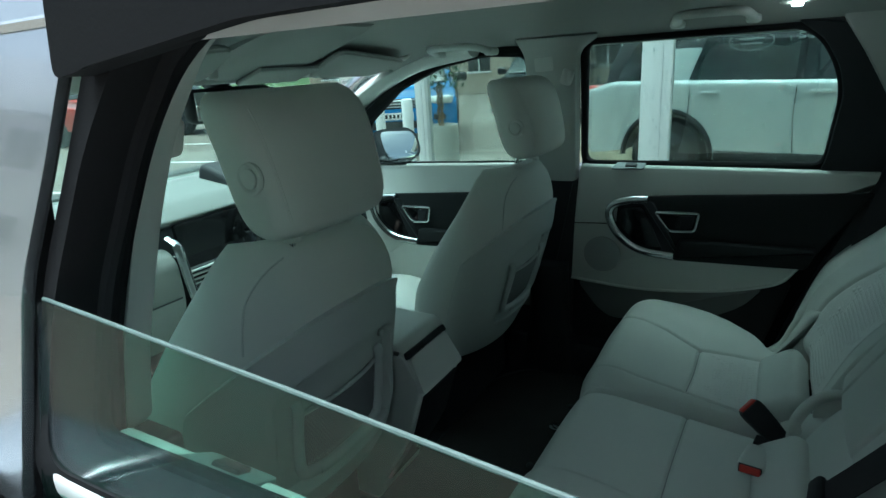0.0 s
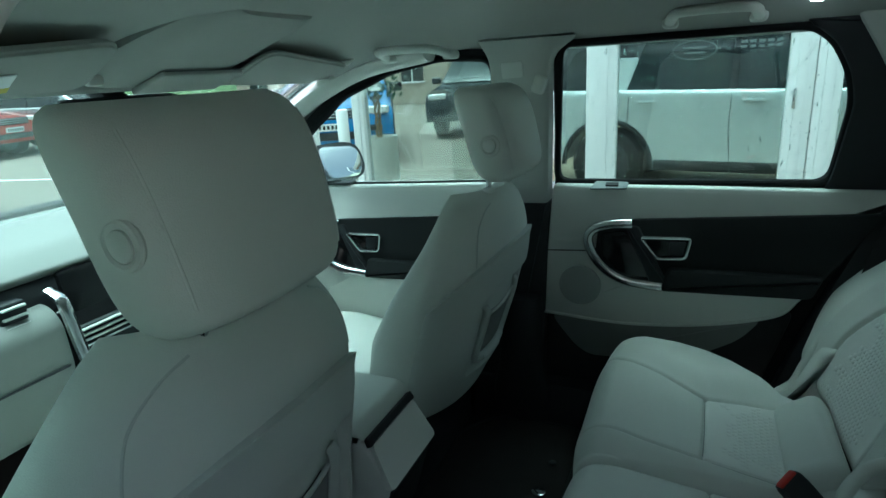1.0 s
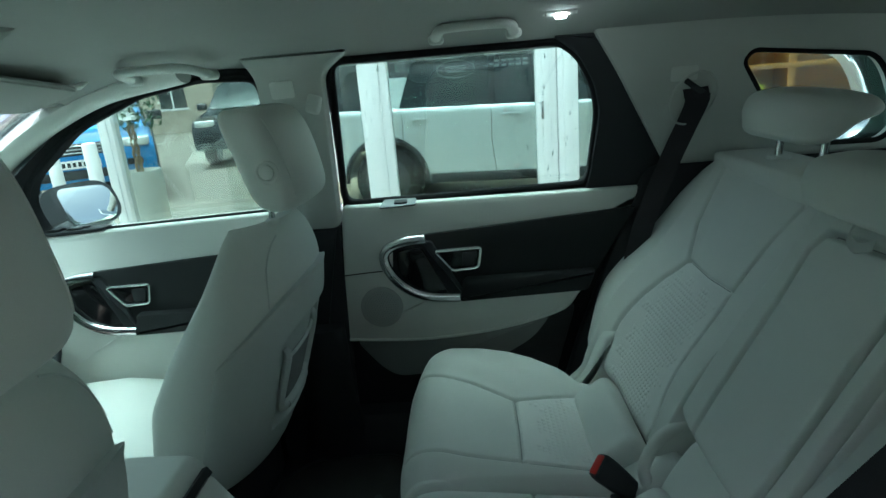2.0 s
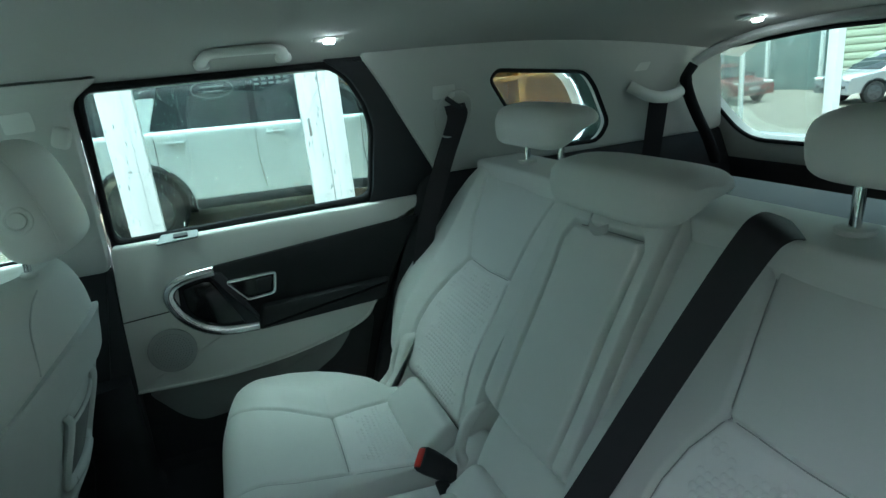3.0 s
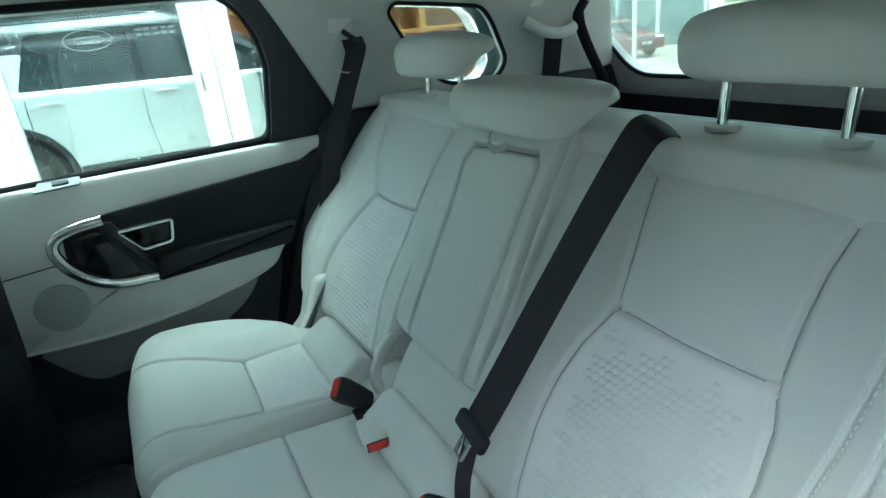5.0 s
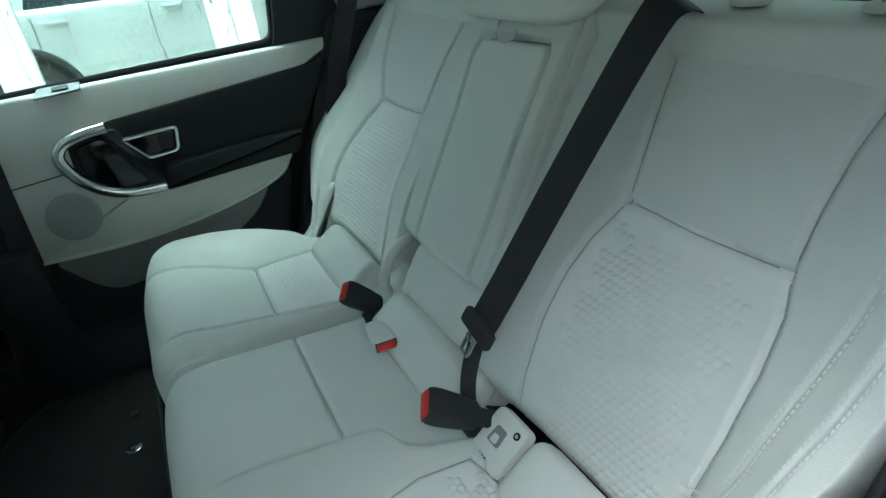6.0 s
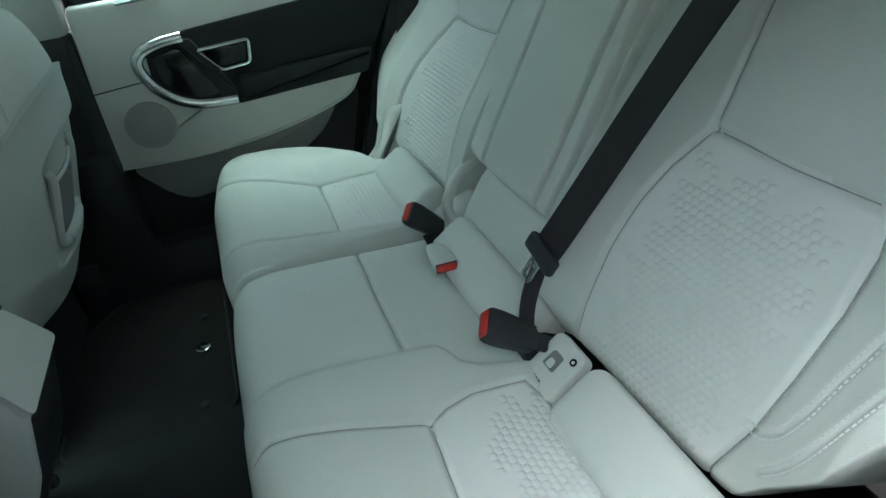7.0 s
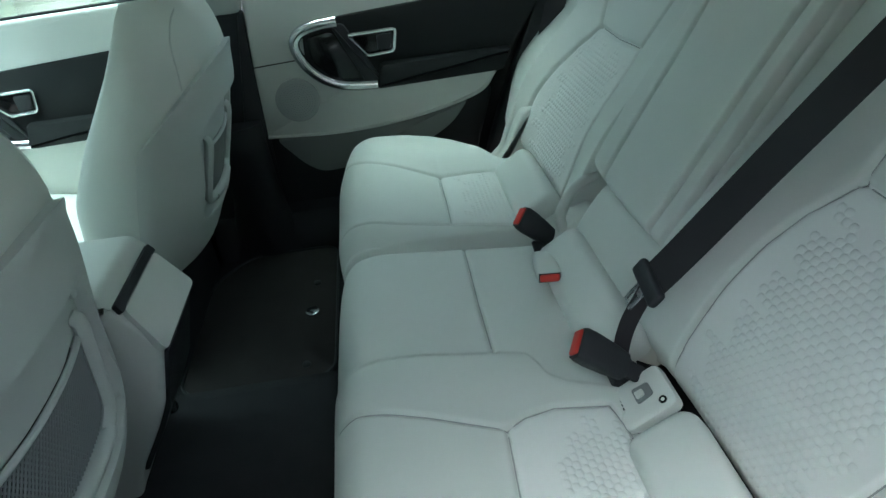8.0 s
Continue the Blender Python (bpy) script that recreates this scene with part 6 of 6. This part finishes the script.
# ---- outside: vehicles ----
def vehicle(name, label, paint, at, heading, s=1.0, upper=None):
    """A family off-roader, nose towards its own -x before it is turned by heading degrees."""
    car = thing(name, label, "car", "parked cars", at=at)
    car.rotation_euler = (0, 0, radians(heading))
    car.scale = (s, s, s)
    W = 0.93

    def arch(cx, r=0.43, n=12):
        return [(cx + r * math.cos(a), 0.36 + r * math.sin(a)) for a in np.linspace(0.10, math.pi - 0.10, n)]
    low = [(-2.25, 0.36), (-2.27, 0.72), (-2.16, 0.92), (-1.20, 1.06), (1.95, 1.12), (2.26, 1.05), (2.28, 0.50), (2.20, 0.36)]
    bottom = [(x, z) for x, z in arch(1.38)] + [(0.90, 0.33), (-0.92, 0.33)] + [(x, z) for x, z in arch(-1.37)]
    prof = low + bottom
    M = Matrix(((1, 0, 0, 0), (0, 0, -1, W), (0, 1, 0, 0), (0, 0, 0, 1)))
    bm = prism(prof, 2 * W, 0.0, M)
    rim = [e for e in bm.edges if abs(e.calc_face_angle(0)) > 1.2 and (e.verts[0].co.z + e.verts[1].co.z) / 2 > 0.85 and abs(abs(e.verts[0].co.y) - W) < 1e-4 and abs(abs(e.verts[1].co.y) - W) < 1e-4]
    bmesh.ops.bevel(bm, geom=rim, offset=0.07, segments=4, profile=0.6, affect="EDGES")
    part("body", bm, paint, car)
    # cabin: tapered
    rings = []
    for z, x0, x1, w in ((1.04, -1.25, 2.12, 0.88), (1.30, -0.78, 2.06, 0.82), (1.55, -0.36, 1.94, 0.75), (1.64, -0.10, 1.80, 0.70), (1.675, 0.10, 1.62, 0.60)):
        pts = smooth_loop([Vector((x0, -w, z)), Vector((x1, -w, z)), Vector((x1, w, z)), Vector((x0, w, z))], 0.12, 4)
        rings.append(pts)
    part("cabin", loft(rings), upper or paint, car, "gloss black upper cabin" if upper else "")
    gl = lambda z: float(np.interp(z, (1.04, 1.30, 1.55), (0.88, 0.82, 0.75)))
    for sg in (1, -1):
        for q in ([(-0.82, 1.07), (-0.36, 1.52), (0.205, 1.56), (0.205, 1.075)], [(0.265, 1.075), (0.265, 1.56), (1.06, 1.55), (1.20, 1.085)], [(1.47, 1.11), (1.30, 1.54), (1.76, 1.50), (1.95, 1.13)]):
            V = []
            for p in smooth_loop([Vector((*p, 0)) for p in q], 0.05, 3):
                V.append((p.x, sg * (gl(p.y) + 0.006), p.y))
            n = len(V)
            V += [(x, y - sg * 0.03, z) for x, y, z in V]
            F = [list(range(n)), list(range(2 * n - 1, n - 1, -1))] + [[i, (i + 1) % n, n + (i + 1) % n, n + i] for i in range(n)]
            arrays("side_window", V, F, CARGLASS, car, smooth=False)
        if upper:
            q = [(1.215, 1.05), (1.10, 1.41), (1.40, 1.41), (1.50, 1.05)]
            V = [(p.x, sg * (gl(p.y) + 0.014), p.y) for p in smooth_loop([Vector((*p, 0)) for p in q], 0.03, 3)]
            n = len(V)
            V += [(x, y - sg * 0.05, z) for x, y, z in V]
            arrays("rear_pillar", V, [list(range(n)), list(range(2 * n - 1, n - 1, -1))] + [[i, (i + 1) % n, n + (i + 1) % n, n + i] for i in range(n)], paint, car, "white slanted rear pillar", smooth=False)
        part("pillar_cover", rbox(0.058, 0.012, 0.48, 0.004, 1, Matrix.Translation((0.235, sg * (gl(1.315) + 0.004), 1.315)) @ Euler((sg * math.atan2(0.13, 0.51), 0, 0)).to_matrix().to_4x4()), BLACKGLOSS, car, "black pillar cover between the side windows")
        for x in (0.05, 0.98):
            part("door_handle", rbox(0.17, 0.03, 0.03, 0.01, 2, Matrix.Translation((x, sg * (W + 0.008), 0.985))), paint, car)
        for x in (-0.78, 0.235, 1.16):
            part("door_gap", tube([(x, sg * (W + 0.001), 1.04), (x + 0.01, sg * (W + 0.001), 0.75), (x - 0.02, sg * (W + 0.001), 0.42)], 0.004, 6, up=(0, 1, 0)), BLACK, car)
        part("sill_trim", rbox(1.80, 0.03, 0.10, 0.015, 2, Matrix.Translation((0, sg * W, 0.38))), BLACK, car, "black lower cladding")
        for cx in (1.38, -1.37):
            part("arch_trim", tube([Vector((cx + 0.45 * math.cos(a), sg * (W - 0.002), 0.36 + 0.45 * math.sin(a))) for a in np.linspace(0.0, math.pi, 18)], 0.028, 8, up=(0, 1, 0)), BLACK, car, "black wheel arch trim")
            wm = Matrix.Translation((cx, sg * (W - 0.12), 0.365)) @ Matrix.Rotation(radians(90), 4, "X")
            w = part("wheel", disc(0.365, 0.23, wm, 36, 0.04), TYRE, car, "black tyre")
            part("rim", disc(0.25, 0.235, wm, 28, 0.01), DARKALLOY, w, "dark alloy rim")
            for k in range(5):
                part("spoke_gap", rbox(0.12, 0.05, 0.245, 0.01, 1, wm @ Matrix.Rotation(2 * math.pi * k / 5, 4, "Z") @ Matrix.Translation((0.14, 0, 0))), BLACK, w)
        part("headlight", rbox(0.20, 0.36, 0.12, 0.03, 3, Matrix.Translation((-2.17, sg * 0.70, 0.86)) @ Euler((0, 0, radians(sg * 18))).to_matrix().to_4x4()), LENS, car, "clear headlight")
        part("tail_light", rbox(0.14, 0.22, 0.20, 0.03, 3, Matrix.Translation((2.22, sg * 0.80, 0.98))), RED, car, "red tail light")
        part("mirror", rbox(0.10, 0.22, 0.15, 0.04, 3, Matrix.Translation((-0.78, sg * 1.02, 1.16))), BLACKGLOSS, car, "door mirror")
        part("fog_light", rbox(0.05, 0.20, 0.09, 0.02, 2, Matrix.Translation((-2.26, sg * 0.66, 0.60))), BLACK, car)
    wsm = screen(((-1.16, 0, 1.10), (0, -1, 0), (0.80, 0, 0.46)))
    part("windscreen", prism([(-0.80, 0.0), (0.80, 0.0), (0.66, 0.85), (-0.66, 0.85)], 0.02, 0.004, wsm @ Matrix.Translation((0, 0, -0.004)), 0.06), CARGLASS, car, "dark windscreen")
    rwm = screen(((2.115, 0, 1.14), (0, 1, 0), (-0.30, 0, 0.95)))
    part("rear_window", prism([(-0.72, 0.0), (0.72, 0.0), (0.62, 0.38), (-0.62, 0.38)], 0.02, 0.004, rwm @ Matrix.Translation((0, 0, 0.0)), 0.06), CARGLASS, car, "dark rear window")
    gr = part("grille", rbox(0.05, 0.92, 0.16, 0.03, 3, Matrix.Translation((-2.245, 0, 0.83))), BLACK, car, "black grille")
    for k in range(3):
        part("bar", rbox(0.02, 0.88, 0.02, 0.006, 1, Matrix.Translation((-2.27, 0, 0.785 + 0.045 * k))), GREYCAR, gr)
    part("lower_grille", rbox(0.04, 1.1, 0.12, 0.02, 2, Matrix.Translation((-2.262, 0, 0.50))), BLACK, car)
    for x, name2 in ((-2.285, "front_plate"), (2.29, "rear_plate")):
        p = part(name2, rbox(0.012, 0.50, 0.11, 0.004, 1, Matrix.Translation((x, 0, 0.64 if x < 0 else 0.86))), WHITEPOST, car, "white plate with dark bars")
        for k in range(7):
            part("bar", rbox(0.004, 0.038, 0.06, 0.001, 1, Matrix.Translation((x + math.copysign(0.006, x), -0.19 + 0.063 * k, 0.64 if x < 0 else 0.86))), BLACK, p)
    part("rear_bumper", rbox(0.10, 1.72, 0.26, 0.04, 3, Matrix.Translation((2.28, 0, 0.52))), BLACK, car, "black rear bumper")
    for sg in (1, -1):
        part("roof_rail", tube(curve([(-0.05, sg * 0.62, 1.67), (0.1, sg * 0.64, 1.71), (1.5, sg * 0.64, 1.71), (1.68, sg * 0.62, 1.66)], 5), 0.018, 8), BLACK, car)
    return car


vehicle("showroom_car", "white off-roader standing inside the glazed showroom", WHITECAR, (0.74, 5.85, 0.05), 170, 0.95, BLACKGLOSS)
vehicle("blue_car", "blue car parked with its tail towards the yard", BLUECAR, (-6.1, 9.0, 0), 118)
vehicle("grey_car", "pale grey off-roader parked behind the car", GREYCAR, (12.0, 7.0, 0), -20, 0.54)
vehicle("red_car", "red off-roader parked at the far side of the yard", REDCAR, (-16.5, 7.4, 0), 195)
vehicle("grey_car", "pale grey off-roader parked at the far side of the yard", GREYCAR, (-15.2, 9.8, 0), 200)
vehicle("dark_car", "dark car parked among others near the showroom", CARGLASS, (-4.6, 13.0, 0), 100)
vehicle("red_car", "red car behind the showroom glass, dimness put into its paint", REDCAR_DIM, (11.0, 10.2, 0), 80, 0.5)

# ---- the showroom ----
show = thing("showroom", "white framed glazed showroom beside the car", "building", kind="structure")
FY = 3.4
CLEARPANE = clear("showroom glass", (0.84, 0.87, 0.86), 0.8)


def post(x, y, w, d, h=2.6):
    return part("post", merge(span(x - w / 2, x + w / 2, y - d / 2, y + d / 2, 0, h, 0.006), span(x - w * 0.2, x + w * 0.2, y - d / 2 - 0.012, y - d / 2 + 0.01, 0, h, 0.003)), WHITEPOST, show, "white aluminium post")


for x, w in ((-2.35, 0.10), (-0.477, 0.198), (0.66, 0.135), (0.80, 0.135), (1.75, 0.10)):
    post(x, FY, w, 0.10)
p = part("pull_handle", rbox(0.018, 0.03, 0.12, 0.006, 2, Matrix.Translation((0.63, FY - 0.06, 1.10))), CHROME, show, "steel door pull")
xs = [-2.30, -0.576, -0.378, 0.592, 0.868, 1.70, 1.80, 4.40]
for a, b in zip(xs[::2], xs[1::2]):
    part("window_pane", span(a, b, FY - 0.006, FY + 0.006, 0.16, 2.55, 0), CLEARPANE, show, "clear showroom pane")
    part("bottom_rail", span(a, b, FY - 0.04, FY + 0.04, 0.0, 0.16, 0.006), WHITEPOST, show)
part("fascia", span(-2.4, 4.5, FY - 0.1, FY + 0.2, 2.55, 2.95, 0.01), PALEWALL, show, "pale fascia over the glazing")
# clear roof is made up so that sky light reaches the white car
part("roof", span(-2.4, 4.5, FY, 11, 2.95, 2.97, 0.0), CLEARPANE, show, "unseen clear roof panel that lets sky light into the showroom")
part("show_floor", span(-2.3, 4.5, FY + 0.05, 10.9, 0.005, 0.05, 0.0), SHOWFLOOR, show, "brown tiled showroom floor")
part("back_wall", span(-2.4, 4.5, 10.9, 11.1, 0, 2.95, 0.0), DARKWALL, show, "dark back wall")
part("end_wall", span(-2.45, -2.36, 5.5, 11.0, 0, 2.95, 0.0), CLEARPANE, show)
part("far_wall", span(4.4, 4.5, 7.2, 11.0, 0, 2.95, 0.0), PALEWALL, show)
# hanging lamps
for k in range(8):
    l = thing("pendant_lamp", "small bright showroom ceiling lamp", "ceiling lamp", "showroom lamps")
    x, y = -1.6 + 0.78 * k, 6.2 + 1.5 * (k % 3)
    part("rod", tube([(x, y, 2.95), (x, y, 2.40)], 0.008, 6, up=(0, 1, 0)), BLACK, l)
    part("lamp", disc(0.07, 0.05, Matrix.Translation((x, y, 2.38)), 16, 0.01), SHOWLAMP, l, "lit lamp")


# lettered marks on the glass become plain shapes
mark = thing("window_sign", "pale oval sign and bars on the showroom glass", "sign")
part("oval", tube([(0.075 + 0.125 * math.cos(2 * math.pi * k / 36), FY - 0.012, 1.405 + 0.055 * math.sin(2 * math.pi * k / 36)) for k in range(36)], 0.0028, 6, True, up=(0, 1, 0)), SIGNPAINT, mark, "pale oval ring")
for k, (w, z) in enumerate(((0.14, 1.42), (0.12, 1.39))):
    part("bar", span(0.075 - w / 2, 0.075 + w / 2, FY - 0.014, FY - 0.009, z - 0.005, z + 0.005, 0.001), SIGNPAINT, mark)
for r in range(2):
    for k in range(5):
        part("bar", span(0.33 + 0.047 * k, 0.362 + 0.047 * k, FY - 0.014, FY - 0.009, 1.430 - 0.03 * r, 1.444 - 0.03 * r, 0.001), SIGNPAINT, mark)

# pine shelving inside
def shelving(x, y, w, h, turn):
    s = thing("pine_shelving", "orange varnished pine shelving in the showroom", "shelf", "pine shelves", at=(x, y, 0.05))
    s.rotation_euler = (0, 0, radians(turn))
    for k in range(4):
        part("upright", span(-w / 2 + k * w / 3 - 0.03, -w / 2 + k * w / 3 + 0.03, -0.15, 0.15, 0, h, 0.005), PINE, s)
    for k in range(6):
        part("board", span(-w / 2, w / 2, -0.16, 0.16, 0.1 + k * h / 6.2, 0.14 + k * h / 6.2, 0.004), PINE, s)
    part("back_board", span(-w / 2, w / 2, 0.14, 0.16, 0, h, 0.0), PINE, s)
    random.seed(5)
    for k in range(9):
        px, sh = random.uniform(-w / 2 + 0.15, w / 2 - 0.15), random.randrange(5)
        c = random.choice((PALEWALL, YELLOW, PINE, PALEWALL, BEIGE, PINE))
        part("box", span(px, px + random.uniform(0.08, 0.2), -0.14, 0.05, 0.145 + sh * h / 6.2, 0.145 + sh * h / 6.2 + random.uniform(0.1, 0.24), 0.004), c, s)


shelving(3.15, 4.35, 2.6, 2.2, -6)
shelving(2.4, 8.2, 1.6, 2.3, 0)

# glazed corner behind the car
corner = thing("glass_screen", "white framed glass corner of the building behind the car", "building", kind="structure")
part("post", span(4.46, 4.54, 2.58, 2.66, 0, 3.2, 0.006), WHITEPOST, corner)
part("post", span(5.68, 5.73, 5.16, 5.21, 0, 3.2, 0.006), WHITEPOST, corner)
part("post", span(5.20, 5.24, 4.14, 4.18, 0, 3.2, 0.006), WHITEPOST, corner)
cm = screen(((4.5, 2.62, 0.1), (0.73, 1.56, 0), (0, 0, 1)))
part("window_pane", prism([(0, 0), (2.6, 0), (2.6, 3.0), (0, 3.0)], 0.01, 0, cm), CLEARPANE, corner)

wing_wall = thing("showroom_wing", "grey green wall seen through the glass corner", "building", kind="structure")
part("wall", span(13.6, 13.9, 9.6, 20.0, 0, 3.4, 0.01), WINGWALL, wing_wall)
for k in range(6):
    part("post", span(13.52, 13.60, 9.7 + 1.5 * k, 9.78 + 1.5 * k, 0, 3.4, 0.004), WHITEPOST, wing_wall)

# planter column with a twisted trunk, bollards
pl = thing("planter", "tall pale round planter with a plaited trunk plant", "planter", at=(-2.62, 4.15, 0))
part("pot", put(loft([[Vector((r * math.cos(t), r * math.sin(t), z)) for t in [2 * math.pi * j / 32 for j in range(32)]] for z, r in ((0, 0.15), (0.02, 0.16), (0.80, 0.165), (0.82, 0.165), (0.82, 0.14), (0.78, 0.13))]), Matrix.Identity(4)), PALEWALL, pl, "pale round pot")
for k in range(3):
    part("trunk", tube([(0.022 * math.cos(2.1 * k + 9 * u), 0.022 * math.sin(2.1 * k + 9 * u), 0.78 + 0.42 * u) for u in np.linspace(0, 1, 24)], 0.012, 6), BARK, pl, "plaited trunk")
random.seed(3)
V, F = [], []
for k in range(420):
    a, b, r = random.uniform(0, 6.28), random.uniform(-1, 1), random.uniform(0.05, 0.24)
    c = Vector((r * math.cos(a) * 1.1, r * math.sin(a) * 1.1, 1.32 + 0.16 * b))
    d = Vector((random.uniform(-1, 1), random.uniform(-1, 1), random.uniform(-0.6, 0.6))).normalized()
    e = d.cross(Vector((0.3, 0.2, 1))).normalized()
    i = len(V)
    V += [c - d * 0.04, c + e * 0.013, c + d * 0.04, c - e * 0.013]
    F.append((i, i + 1, i + 2, i + 3))
arrays("leaves", V, F, LEAF, pl, "dark green leaves", False)
for x, y in ((-3.3, 4.6), (-4.1, 5.2)):
    b = thing("bollard", "white painted round bollard in the yard", "bollard", "bollards", at=(x, y, 0))
    part("shaft", disc(0.06, 1.05, Matrix.Translation((0, 0, 0.525)), 20, 0.02), WHITEPOST, b)


# ---- buildings and land around ----
def house(name, label, at, turn, L, D, H, wall, roofmat, cols, rows, siding=False):
    h = thing(name, label, "building", "buildings", at=at)
    h.rotation_euler = (0, 0, radians(turn))
    part("wall", span(-L / 2, L / 2, 0, D, 0, H, 0.0), wall, h, "plastered wall")
    part("roof", loft([[Vector((x, y, z)) for y, z in ((-0.4, H), (D / 2, H + D * 0.42), (D + 0.4, H), (D / 2, H + D * 0.42 - 0.2))] for x in (-L / 2 - 0.3, L / 2 + 0.3)]), roofmat, h, "pitched roof")
    for c in range(cols):
        for r in range(rows):
            x, z = -L / 2 + (c + 0.5) * L / cols, 1.0 + r * 2.7
            w = part("window", span(x - 0.55, x + 0.55, -0.03, 0.06, z, z + 1.25, 0.0), CARGLASS, h, "dark window")
            part("frame", merge(span(x - 0.62, x + 0.62, -0.06, 0.0, z - 0.08, z, 0.0), span(x - 0.62, x + 0.62, -0.06, 0, z + 1.25, z + 1.32, 0), span(x - 0.03, x + 0.03, -0.05, 0, z, z + 1.25, 0)), WHITEPOST, w, "white frame")
    if siding:
        for k in range(int(H / 0.25)):
            part("board", span(-L / 2, L / 2, -0.05, 0.0, 0.02 + k * 0.25, 0.23 + k * 0.25, 0.01), wall, h)
    # gable ends
    for x in (-L / 2 + 0.02, L / 2 - 0.02):
        part("gable", prism([(0, H), (D, H), (D / 2, H + D * 0.40)], 0.2, 0, Matrix(((0, 0, 1, x - 0.1), (1, 0, 0, 0), (0, 1, 0, 0), (0, 0, 0, 1)))), wall, h)
    return h


house("house", "pale rendered house with slate roof and small windows", (-21, -9.0, 0), 160, 10, 8, 5.4, PALEWALL, SLATE, 4, 2)
house("terrace", "row of beige houses behind the parked cars", (-9, 24, 0), 0, 26, 9, 5.6, BEIGE, SLATE, 9, 2)
house("office", "pale boarded low building behind the parked car", (22, 12.5, 0), -62, 18, 8, 3.2, SIDING, SIDING, 5, 1, True)
# added building out of view; it holds back sky light at the near side
house("shade_building", "unseen pale building added to hold back near side light", (3, -7.5, 0), 180, 30, 9, 5.2, PALEWALL, SLATE, 7, 2)
bank = thing("grass_bank", "rough green grass bank beyond the yard", "grass bank", kind="structure")
random.seed(9)
grid("slope", lambda u, v: Vector((-30 - 14 * u, -20 + 60 * v, 2.6 * u + 0.25 * math.sin(9 * v) * u)), 10, 30, GRASS, 0, bank)
rail = thing("fence", "white rail fence along the grass bank", "fence")
for k in range(16):
    part("post", span(-29.6, -29.5, -10 + 2.4 * k, -9.9 + 2.4 * k, 0, 1.1, 0), WHITEPOST, rail)
for z in (0.55, 1.0):
    part("rail", span(-29.62, -29.48, -10, 26, z, z + 0.09, 0), WHITEPOST, rail)
lines = thing("road_marking", "white painted bay lines on the asphalt", "road marking", kind="structure")
for k in range(7):
    part("line", put(rbox(3.6, 0.10, 0.006, 0, 1), Matrix.Translation((-9.2 - 0.4 * k, 3.2 + 2.5 * k, 0.004)) @ Matrix.Rotation(radians(12), 4, "Z")), WHITEPOST, lines)
part("line", put(rbox(0.10, 16, 0.006, 0, 1), Matrix.Translation((-8.0, 8.0, 0.004)) @ Matrix.Rotation(radians(8), 4, "Z")), WHITEPOST, lines)
